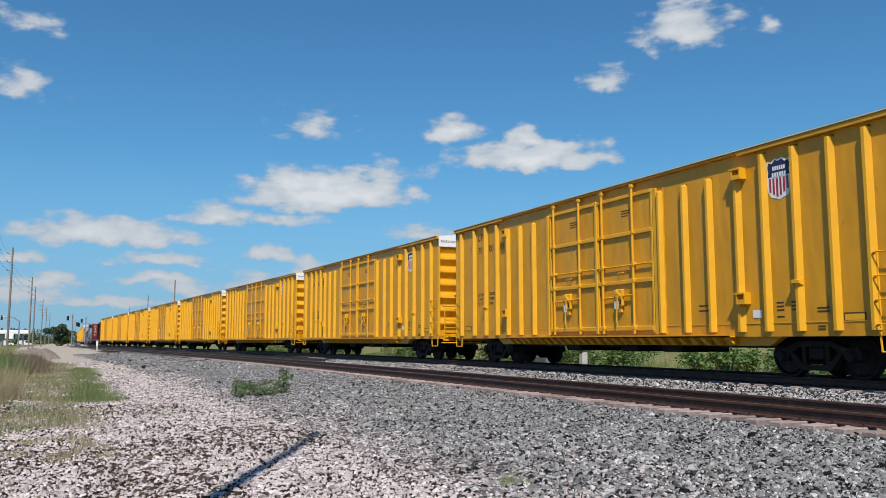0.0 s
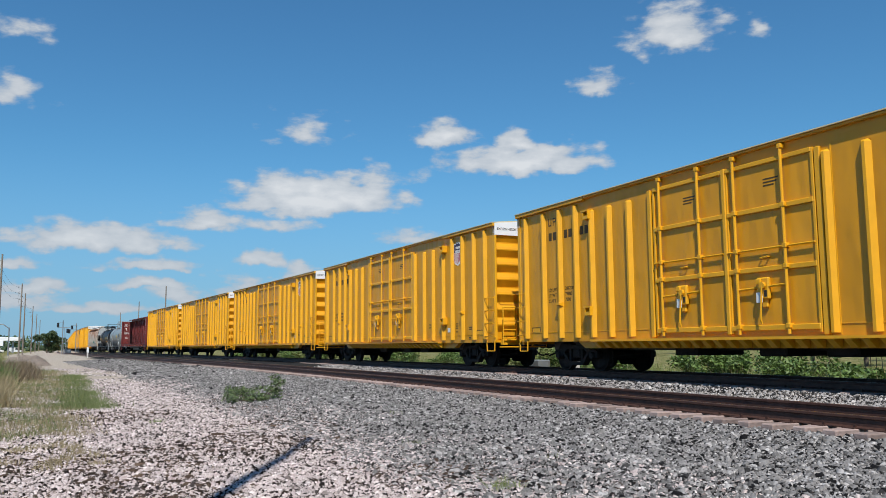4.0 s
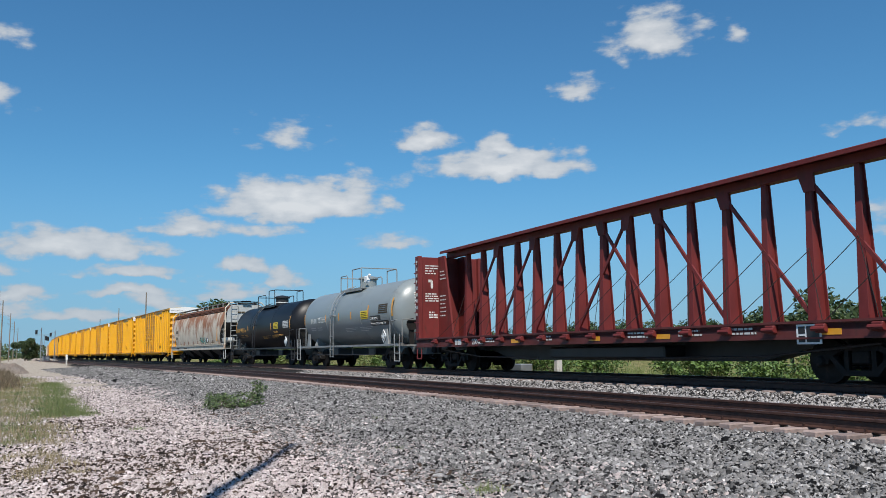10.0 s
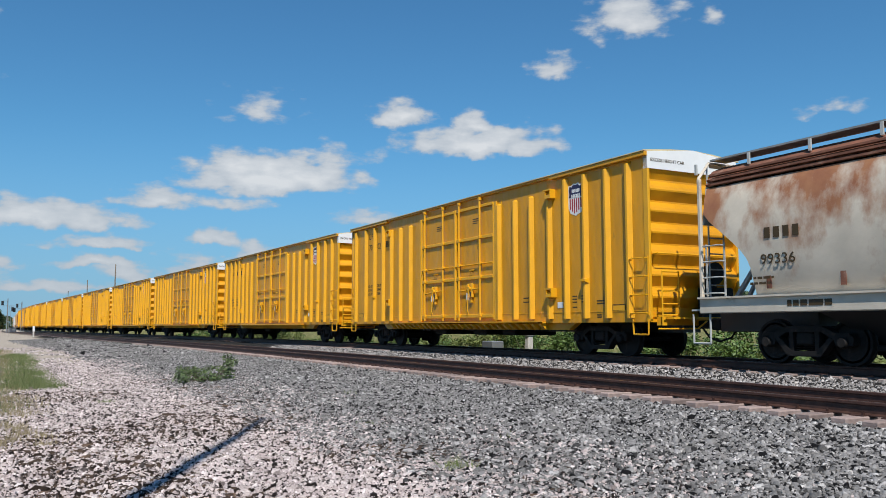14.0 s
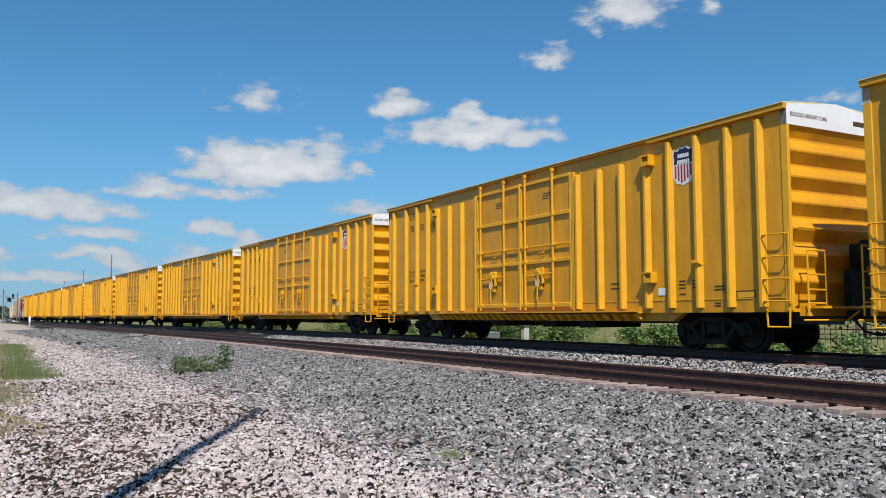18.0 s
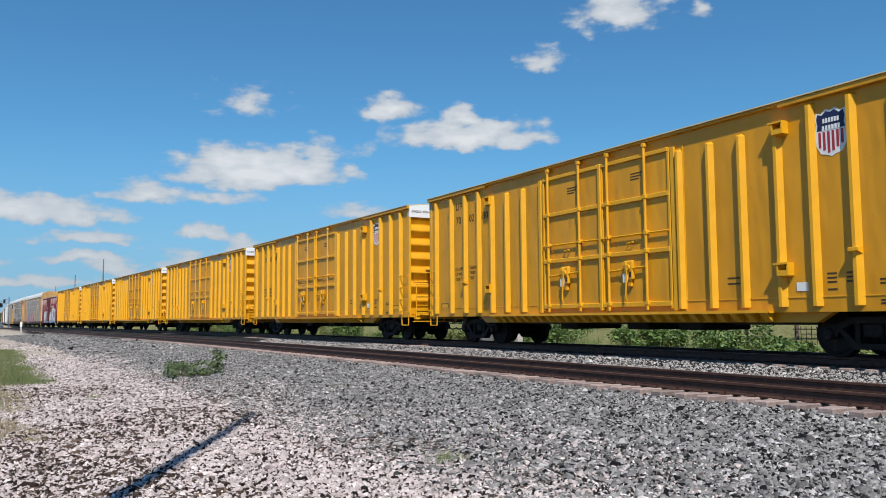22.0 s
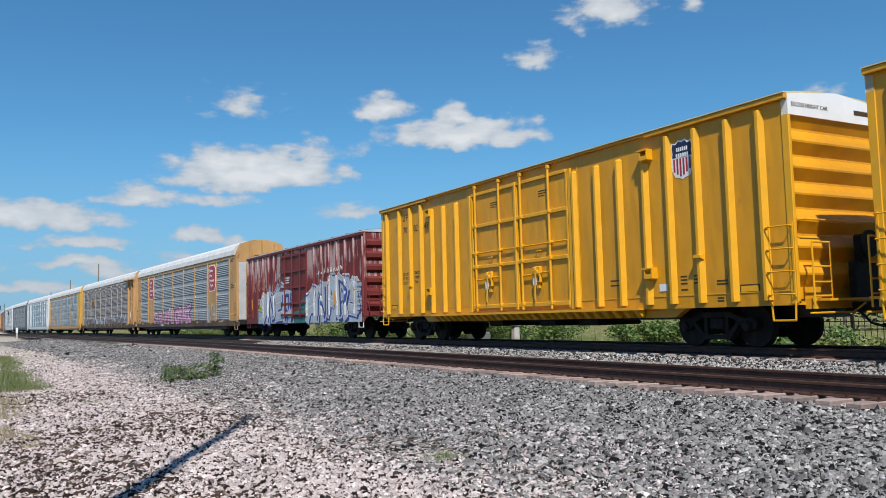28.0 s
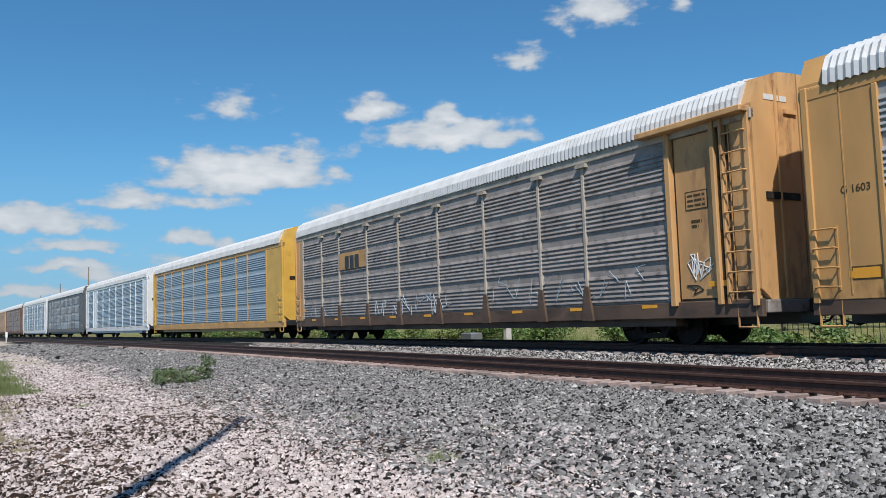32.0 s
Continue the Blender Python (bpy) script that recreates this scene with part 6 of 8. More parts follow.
def red_box_car():
    car = thing("red_box_car", "faded oxide-red box car covered with silver and blue spray paint", "box car")
    L, x0, e = 7.9, -1.5, 4.5
    part("body", Geo().box(x0, -x0, -L, L, 0.95, e), M_REDWORN, car)
    part("side_sill", Geo().box(x0 - 0.04, x0, -L, L, 0.72, 1.05), M_RED, car)
    part("roof", Geo().prism([(x0 - 0.06, e - 0.02), (x0 - 0.06, e + 0.03), (0, e + 0.2), (-x0 + 0.06, e + 0.03), (-x0 + 0.06, e - 0.02)], 1, -L - 0.03, L + 0.03), M_GALV, car, "pale weathered metal roof")
    for k in range(11):
        part("roof_rib", Geo().tube((x0, -L + 0.4 + 1.5 * k, e + 0.05), (0, -L + 0.4 + 1.5 * k, e + 0.22), 0.025, 6), M_RED, car)
    part("eave", Geo().box(x0 - 0.06, x0, -L, L, e - 0.14, e - 0.02, 0.01), M_RED, car)
    rib = hat_rib(1.05, e - 0.16, 0.13, 0.06).mesh("rib", M_REDWORN)
    door0, door1 = L - 5.6, L - 9.4
    ys = [L - 0.12 - 0.9 * k for k in range(7)] + [-L + 0.12 + 0.9 * k for k in range(8)]
    for y in ys:
        if y > door0 + 0.1 or y < door1 - 0.1:
            part("rib", rib, None, car, at=(x0, y, 0))
    door = part("door", Geo().box(x0 - 0.07, x0, door1, door0 - 0.25, 1.05, e - 0.3, 0.01), M_RED, car, "darker red plug door with bars")
    for z in (4.1, 3.3, 2.5, 1.7, 1.15):
        part("door_rail", Geo().box(x0 - 0.12, x0 - 0.07, door1 + 0.05, door0 - 0.3, z - 0.05, z + 0.05, 0.01), M_RED, door)
    for f in (0.2, 0.5, 0.8):
        y = door1 + (door0 - 0.25 - door1) * f
        part("lock_bar", Geo().tube((x0 - 0.13, y, 1.0), (x0 - 0.13, y, e - 0.2), 0.03, 8), M_RED, door)
    br = [(-L, 0.0)]
    for y in sorted(ys):
        if y > door0 + 0.1 or y < door1 - 0.1:
            br += [(y - 0.065, 0.0), (y - 0.02, 0.06), (y + 0.02, 0.06), (y + 0.065, 0.0)]
    br += [(door1 - 0.0005, 0.0), (door1, 0.07), (door0 - 0.25, 0.07), (door0 - 0.2495, 0.0), (L, 0.0)]
    side = (x0, sorted(br), 1.05, 0.04)
    part("door_gap", Geo().box(x0 - 0.01, x0, door0 - 0.24, door0, 1.05, e - 0.3), M_REDDARK, car)
    bars(door, x0 - 0.075, door0 - 0.95, 3.05, (0.6, 0.5, 0.55), M_LETTER_W, 0.07, 0.05, 12)
    # ends
    for s in (-1, 1):
        for k in range(6):
            z = 4.0 - k * 0.52
            part("corrugation", Geo().prism([(s * L, z - 0.18), (s * (L + 0.1), z - 0.08), (s * (L + 0.1), z + 0.08), (s * L, z + 0.18)], 0, x0 + 0.1, -x0 - 0.1), M_RED, car)
        part("end_platform", Geo().box(-1.2, 1.2, s * L, s * (L + 0.45), 0.95, 1.0), M_RED, car)
        part("end_ladder", Geo().pipe([(x0 + 0.12, s * (L + 0.18), 1.1), (x0 + 0.12, s * (L + 0.18), 2.2), (x0 + 0.62, s * (L + 0.18), 2.2), (x0 + 0.62, s * (L + 0.18), 1.1)], 0.02)
             .pipe([(x0 + 0.12, s * (L + 0.18), 1.45), (x0 + 0.62, s * (L + 0.18), 1.45)], 0.02).pipe([(x0 + 0.12, s * (L + 0.18), 1.82), (x0 + 0.62, s * (L + 0.18), 1.82)], 0.02), M_RED, car)
        part("ladder", ladder_geo(x0, s * (L - 0.1), s * (L - 0.55), (1.2, 1.6, 2.0, 2.4), 0.015, False, 0.09), M_RED, car)
        part("stirrup_step", Geo().pipe([(x0 - 0.02, s * (L - 0.1), 0.95), (x0 - 0.02, s * (L - 0.1), 0.5), (x0 - 0.02, s * (L - 0.55), 0.5), (x0 - 0.02, s * (L - 0.55), 0.95)], 0.022), M_LETTER_W if s < 0 else M_RED, car)
    bars(car, x0 + 1.9, -L - 0.105, 2.95, (0.4, 0.6, 0.5), M_LETTER_W, 0.05, 0.04, 13, plane="end")
    part("brake_gear", Geo().box(0.1, 1.1, -L - 0.25, -L - 0.02, 1.2, 2.4, 0.03), M_STEEL, car)
    # faded owner letters: upright and slanting strokes
    for y, strokes in ((L - 1.1, (((0, 2.55), (0, 3.25)), ((0, 2.85), (0.4, 3.25)), ((0.05, 2.9), (0.4, 2.55)))),
                       (L - 1.95, (((0.4, 3.1), (0.2, 3.25)), ((0.2, 3.25), (0, 3.05)), ((0, 3.05), (0, 2.75)), ((0, 2.75), (0.2, 2.55)), ((0.2, 2.55), (0.4, 2.7)))),
                       (L - 2.8, (((0.4, 3.15), (0.2, 3.25)), ((0.2, 3.25), (0, 3.08)), ((0, 3.08), (0.38, 2.75)), ((0.38, 2.75), (0.2, 2.55)), ((0.2, 2.55), (0, 2.65))))):
        part("faded_letter", paint_on(side, [q for (a0, z0), (a1, z1) in strokes for q in stroke([(y - a0, z0), (y - a1, z1)], 0.12)], 1), M_LETTER_FADED, car)
    part("fleet_number", lettering("22", 0.4, M_LETTER_W, x0 - 0.004, L - 1.9, 1.8), None, car)
    part("small_notice", Geo().box(x0 - 0.05, x0, L - 2.75, L - 2.3, 1.4, 1.72), M_NOTICE, car, "bright yellow-green notice")
    bars(car, x0 - 0.051, L - 2.36, 1.67, (0.33, 0.3, 0.33), M_LETTER_K, 0.035, 0.045, 18)
    for y in (L - 1.05, L - 6.2 + 0.2, -L + 3.0, -L + 1.0):
        part("reflector_strip", Geo().box(x0 - 0.07, x0 - 0.062, y - 0.06, y + 0.06, 1.5, 2.1), M_ORANGE, car)
    # spray painted letters on panels, ribs, doors and sill
    rng = random.Random(11)
    words = (([(5.92, 1.45), (5.4, 1.5), (5.25, 2.15), (5.0, 2.4), (4.6, 2.2), (4.3, 2.35), (3.95, 2.8), (3.75, 2.35), (3.4, 2.2), (3.05, 2.5), (2.7, 2.8), (2.4, 2.45), (2.1, 2.85), (1.6, 2.7),
               (1.2, 2.35), (0.9, 2.5), (0.35, 2.4), (0.25, 1.3)], ((5.0, "s"), (3.75, "n"), (2.45, "e"), (1.15, "r")), "sprayed word in silver with blue shade and white rim"),
             ([(-1.35, 1.75), (-1.5, 2.1), (-2.0, 2.3), (-2.2, 2.55), (-2.9, 2.35), (-3.1, 2.7), (-3.6, 2.5), (-4.2, 2.4), (-4.3, 2.9), (-5.0, 2.85), (-5.3, 2.55), (-5.7, 2.8), (-6.4, 2.75),
               (-6.5, 2.5), (-7.2, 2.6), (-7.6, 2.2), (-7.7, 1.5)], ((-2.1, "a"), (-3.3, "n"), (-4.5, "a"), (-5.7, "r"), (-6.9, "s")), "sprayed word in silver and deep blue with white rim"))
    for top, middles, lab in words:
        def column(dz):
            return [[(y0, 0.73), (y0, z0 + dz), (y1, z1 + dz), (y1, 0.73)] for (y0, z0), (y1, z1) in zip(top, top[1:])]
        word = part("sprayed_word", paint_on(side, column(0.07), 1), M_LETTER_W, car, lab)
        part("word_ground", paint_on(side, column(0.02), 2), M_PALEBLUE, word)
        part("letter_line", paint_on(side, [q for (a0, b0), (a1, b1) in zip(top, top[1:]) for q in stroke([(a0, b0 - 0.05), (a1, b1 - 0.05)], 0.055)], 3), M_BLUE_SPRAY, word)
        for k, (y, key) in enumerate(middles):
            h = float(np.interp(-y, [-p[0] for p in top], [p[1] for p in top])) - 0.84
            lines = fat_letter(key, y, 0.8 + h / 2, 0.92, h - 0.4, rng, 0.13)
            shade = [[(a - 0.15, b - 0.12) for a, b in ln] for ln in lines]
            inner = [[(a - 0.09, b - 0.07) for a, b in ln] for ln in lines]
            lay = 3 + 5 * (k % 2)
            sh = part("letter_shade", paint_on(side, [q for ln in shade for q in stroke(ln, 0.46)], lay), M_BLUE_SPRAY, word)
            part("letter_rim", paint_on(side, [q for ln in lines for q in stroke(ln, 0.5)], lay + 1), M_LETTER_W, sh)
            part("letter_fill", paint_on(side, [q for ln in lines for q in stroke(ln, 0.42)], lay + 2), M_SILVER_SPRAY, sh)
            part("letter_fade", paint_on(side, [q for ln in inner[:1] for q in stroke(ln, 0.16, 0.1)], lay + 3), M_BLUE_SPRAY if k % 2 else M_PALEBLUE, sh)
            part("letter_gleam", paint_on(side, [q for ln in lines for q in stroke([(a + 0.1, b + 0.08) for a, b in ln[:3]], 0.05)], lay + 4), M_LETTER_W, sh)
    teal = [[(0.2, 0.74), (0.2, 1.0), (-1.5, 1.0), (-1.5, 0.74)], [(0.1, 1.1), (0.15, 1.3), (-1.35, 1.38), (-1.4, 1.1)], [(-0.75, 1.4), (-0.7, 1.75), (-1.3, 1.95), (-1.38, 1.42)], [(5.97, 0.75), (5.97, 1.4), (5.8, 1.3), (5.75, 0.75)]]
    for bar in teal:
        part("teal_spray", paint_on(side, [bar], 2), M_TEAL_SPRAY, car, "flat teal sprayed bar")
    drips = [[(3.1, 2.9), (3.08, 3.3), (3.0, 3.55), (2.93, 3.3), (2.93, 2.95)], [(2.45, 2.9), (2.45, 3.0), (2.1, 3.05), (2.1, 2.95)], [(2.45, 3.15), (2.45, 3.3), (2.2, 3.35), (2.2, 3.2)]]
    part("spray_tag", paint_on(side, drips, 1), M_PALEBLUE, car)
    g = Geo()
    yy = -L + 5.0
    for _ in range(8):
        zb = 2.95 + 0.02 * (-yy - 3)
        g.pipe([(x0 - 0.066, yy - q * 0.05 + rng.uniform(-0.05, 0.05), zb + (0.2 if q % 2 else 0.0) * rng.uniform(0.2, 1.2)) for q in range(6)], 0.007, 4)
        yy -= 0.38
    tagged(part("spray_scribble", g, M_LETTER_W, car), kind="stuff")
    trucks(car, 5.9)
    couplers(car, L + 0.5)
    TRAIN.append((car, 506.25, 5.9))


red_box_car()

# ---------------------------------------------------------------- enclosed automobile racks


def louvre_profile(z0, z1):
    """(depth, z) upwards: groups of six lapped ridges, a flat band over each group."""
    prof = [(0.0, z0)]
    z, k = z0 + 0.05, 0
    while z < z1 - 0.13:
        if k % 8 in (6, 7):
            prof.append((0.0, z + 0.1))
        else:
            prof += [(0.0, z), (0.038, z + 0.016), (0.038, z + 0.03), (0.003, z + 0.11)]
        z += 0.115
        k += 1
    return prof + [(0.0, z1)]


def louvre_panel(w, z0, z1, material, name="louvre_panel"):
    """Sheet with groups of horizontal ridges, drawn along y; its face is at x = 0 and ridges stand out to -x."""
    g = Geo()
    prof = louvre_profile(z0, z1)
    g.strip([(-d, -w / 2, zz) for d, zz in prof], [(-d, w / 2, zz) for d, zz in prof])
    g.box(0.005, 0.03, -w / 2, w / 2, z0, z1)
    return g.mesh(name, material)


def auto_rack(middle, paint, panel, edges, solid, label, post_paint=None, roof=None, foot=False):
    """edges: distances of the posts from the far end; solid: bays that are plain plates."""
    car = thing("auto_rack_car", label, "auto rack", "enclosed automobile carriers in the train")
    L, x0, zb, zt = 13.57, -1.5, 1.0, 4.72
    post_paint, roof = post_paint or paint, roof or M_GALV
    part("body", Geo().box(x0 + 0.06, -x0, -L + 0.1, L - 0.1, 0.95, 4.9), M_DARKCAR, car)
    part("side_sill", Geo().box(x0 - 0.02, x0 + 0.1, -L, L, 0.62, 1.0, 0.02).box(x0 + 0.1, x0 + 0.5, -L + 2.5, L - 2.5, 0.45, 0.75), M_SILL if paint in (M_TAN, M_TAN_RUST) else post_paint, car)
    part("centre_sill", Geo().box(-0.35, 0.35, -L, L, 0.45, 0.95), M_BLACK, car)
    part("top_rail", Geo().box(x0 - 0.04, x0 + 0.08, -L, L, zt, 4.95, 0.015), post_paint, car)
    widths = {}
    for a, b in zip(edges, edges[1:]):
        w = round(b - a - 0.02, 3)
        yc = L - (a + b) / 2
        if (a, b) in solid:
            part("solid_panel", Geo().box(x0 - 0.012, x0 + 0.05, yc - w / 2, yc + w / 2, zb, zt), paint, car)
            part("panel_seam", Geo().box(x0 - 0.02, x0 - 0.012, yc - 0.015, yc + 0.015, zb, zt), paint, car)
        else:
            if w not in widths:
                widths[w] = louvre_panel(w, zb, zt, panel)
            part("louvre_panel", widths[w], None, car, at=(x0, yc, 0))
    pm = Geo().box(-0.06, 0.03, -0.055, 0.055, zb - 0.02, zt, 0.012).mesh("post", post_paint)
    fm = Geo().prism([(-0.22, 0.62), (0.22, 0.62), (0.08, 1.5), (-0.08, 1.5)], 0, -0.09, 0.0).mesh("post_foot", M_SILL)
    for d in edges:
        p = part("post", pm, None, car, at=(x0, L - d, 0))
        if foot and 2 < d < 24:
            part("post_foot", fm, None, p)
            part("post_cap", Geo().box(-0.12, 0.02, -0.2, 0.2, zt - 0.12, zt - 0.02), post_paint, p)
    # curved, corrugated roof
    half_arc = [(1.57, 4.92), (1.55, 5.2), (1.43, 5.46), (1.16, 5.64), (0.6, 5.77)]
    arc = [(-x, z) for x, z in half_arc] + [(0, 5.8)] + half_arc[::-1]
    g = Geo()
    ystep = 0.08
    r0 = 0.3 if foot else 0.55
    cnt = int(2 * (L - r0) / ystep)
    vs, fs = [], []
    for k in range(cnt + 1):
        off = 0.03 if k % 2 else 0.0
        y = -L + r0 + k * ystep
        for x, z in arc:
            vs.append((x * (1 + off / 1.6), y, z + off))
    m = len(arc)
    fs = [(k * m + i, k * m + i + 1, (k + 1) * m + i + 1, (k + 1) * m + i) for k in range(cnt) for i in range(m - 1)]
    part("roof", g.add(vs, fs), roof, car, "arched corrugated metal roof")
    part("roof_frame", Geo().prism(arc, 1, -L + r0 - 0.05, -L + r0), roof, car)
    for s in (-1, 1):
        ye = s * L
        # folding end doors with bevelled corners
        for h in (-1, 1):
            poly = [(h * 0.02, 0.98), (h * 1.22, 0.98), (h * 1.5, 1.2), (h * 1.5, 5.05), (h * 1.25, 5.6), (h * 0.6, 5.8), (h * 0.02, 5.83)]
            d = part("end_door", Geo().prism(poly, 1, ye - s * 0.6, ye), paint, car, "folding steel end door")
            part("door_hinge", Geo().tube((h * 0.75, ye + s * 0.02, 1.0), (h * 0.75, ye + s * 0.02, 5.6), 0.04, 6), paint, d)
            part("door_bar", Geo().box(h * 0.15, h * 1.2, ye, ye + s * 0.04, 3.05, 3.2), M_STEEL, d)
            part("door_handle", Geo().box(h * 0.1, h * 0.5, ye, ye + s * 0.05, 4.9, 5.0), paint, d)
        pw = edges[0] if s > 0 else 2 * L - edges[-1]
        back = 0.06 if foot and s < 0 else -0.03
        part("side_panel", Geo().box(x0 + back, x0 + 0.1, ye - s * 0.08, ye - s * pw, 0.9, 4.98, 0.02), paint, car)
        if foot and s < 0:
            for a, w in ((pw - 0.05, 0.16), (1.02, 0.12), (0.78, 0.08)):
                part("bay_post", Geo().box(x0 - 0.1, x0 + 0.06, ye + a - w / 2, ye + a + w / 2, 0.9, 4.9, 0.015), paint, car)
            part("eave_beam", Geo().box(x0 - 0.3, x0 + 0.05, ye + 0.05, ye + pw + 0.75, 4.86, 5.0, 0.02), paint, car, "tan eave beam over the ladder bay")
            door = part("bay_door", Geo().box(x0 + 0.03, x0 + 0.06, ye + 1.12, ye + pw - 0.18, 1.05, 4.7, 0.01), paint, car)
            part("notice_frame", Geo().box(x0 + 0.024, x0 + 0.03, ye + 1.3, ye + 1.95, 3.02, 3.45), M_LETTER_K, door)
            part("notice_field", Geo().box(x0 + 0.02, x0 + 0.024, ye + 1.33, ye + 1.92, 3.05, 3.42), paint, door)
            # Dark sheet paints the shade behind the ladder rungs.
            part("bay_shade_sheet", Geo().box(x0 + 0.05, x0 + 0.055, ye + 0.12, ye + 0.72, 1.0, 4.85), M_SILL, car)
        part("corner_post", Geo().box(x0 - 0.07, x0 + 0.03, ye - s * 0.06, ye - s * 0.2, 0.85, 4.98, 0.015), paint, car)
        part("ladder", ladder_geo(x0 - 0.03, ye - s * 0.15, ye - s * (0.74 if foot and s < 0 else 0.62), tuple(1.15 + (0.42 if foot and s < 0 else 0.36) * k for k in range(9 if foot and s < 0 else 4)), 0.018, True, 0.09), paint, car)
        part("stirrup_step", Geo().pipe([(x0, ye - s * 0.15, 0.9), (x0, ye - s * 0.15, 0.42), (x0, ye - s * 0.62, 0.42), (x0, ye - s * 0.62, 0.9)], 0.024), paint, car)
        part("reflector_strip", Geo().box(x0 - 0.036, x0 - 0.03, ye - s * 1.35, ye - s * 0.8, 1.3, 1.42), M_ORANGE, car)
        part("end_sill", Geo().box(-1.4, 1.4, ye - s * 0.7, ye + s * 0.05, 0.7, 0.97, 0.02), M_BLACK if not foot else M_PANEL_OLD, car)
    for k in range(9):
        part("reflector_strip", Geo().box(x0 - 0.026, x0 - 0.02, L - 2.6 - 2.7 * k, L - 2.1 - 2.7 * k, 0.88, 0.96), M_ORANGE, car)
    trucks(car, 10.0)
    couplers(car, L + 0.75)
    TRAIN.append((car, middle, 10.0))
    return car


M_POST_OLD = surf("worn_grey_post_paint", (0.4, 0.35, 0.29), 0.6, 0, 0.25, 2, 0.1, 12, dirt=(0.2, 0.1, 0.06), dirt_amount=0.35, dirt_scale=3)
EDGES_A = (1.55, 4.23, 6.19, 9.14, 12.1, 15.05, 18.0, 20.96, 22.92, 25.56)
EDGES_B = (1.1, 3.46, 5.46, 8.3, 11.08, 14.04, 16.94, 19.8, 21.76, 24.74)
rack_a = auto_rack(529.55, M_TAN, M_PANEL, EDGES_A, ((4.23, 6.19), (20.96, 22.92)), "tan automobile rack car with slate louvre panels and pink graffiti")
rack_b = auto_rack(557.85, M_TAN_RUST, M_PANEL_OLD, EDGES_B, (), "weathered dark grey automobile rack car with tan ends", M_POST_OLD, foot=True)
rack_c = auto_rack(586.7, M_LEMON, M_PANEL_BLUE, EDGES_B, (), "yellow automobile rack car with pale blue-grey panels", M_TAN)
rack_d = auto_rack(615.6, M_WHITECAR, M_PANEL_BLUE, EDGES_A, ((4.23, 6.19),), "white automobile rack car with pale grey panels", M_WHITECAR)
rack_e = auto_rack(644.4, M_DARKCAR, M_PANEL, EDGES_B, (), "dark grey automobile rack car")
rack_f = auto_rack(673.1, M_WHITECAR, M_PANEL_BLUE, EDGES_A, (), "white automobile rack car with pale panels", M_WHITECAR)
rack_g = auto_rack(701.7, M_BROWNCAR, M_PANEL_OLD, EDGES_B, (), "brown weathered automobile rack car")
rack_h = auto_rack(730.3, M_TAN_RUST, M_PANEL_OLD, EDGES_B, (), "tan weathered automobile rack car")

RL, RX = 13.57, -1.5
for d in EDGES_A[1:-1]:
    g = Geo()
    for k in range(10):
        for q in (-0.085, 0.085):
            g.box(RX - 0.03, RX, RL - d + q - 0.018, RL - d + q + 0.018, 1.15 + 0.38 * k, 1.19 + 0.38 * k)
    tagged(part("bolt_row", g, M_WHITE, rack_a), kind="stuff")


def octagon_sign(car, d, z, w, h):
    y = RL - d
    c = 0.3

    def poly(k):
        a, b = w / 2 * k, h / 2 * k
        return [(y - a, z - b + c * b), (y - a + c * b, z - b), (y + a - c * b, z - b), (y + a, z - b + c * b), (y + a, z + b - c * b), (y + a - c * b, z + b), (y - a + c * b, z + b), (y - a, z + b - c * b)]
    s = part("octagon_sign", Geo().prism(poly(1.0), 0, RX - 0.024, RX - 0.012), M_WHITE, car, "red octagonal sign with white border and plain marks")
    part("sign_field", Geo().prism(poly(0.93), 0, RX - 0.028, RX - 0.024), M_SIGN_RED, s)
    rows = (5, 3, 7, 4)
    for k, n in enumerate(rows):
        top, lead = z + 0.62 - k * 0.32, y + 0.52 - (0.1 if k == 3 else 0.0)
        m_ = part("sign_mark", Geo().prism([(lead, top - 0.24), (lead - 0.05, top - 0.24), (lead - 0.17, top), (lead - 0.05, top)], 0, RX - 0.031, RX - 0.028), M_WHITE, s)
        g = Geo()
        for q in range(n):
            ya = lead - 0.22 - 0.115 * q
            g.box(RX - 0.031, RX - 0.028, ya - 0.075, ya, top - 0.2, top - 0.07)
        tagged(part("sign_line", g, M_WHITE, m_), kind="stuff")


octagon_sign(rack_a, 5.2, 3.75, 1.5, 1.72)
octagon_sign(rack_a, 21.95, 3.75, 1.5, 1.72)


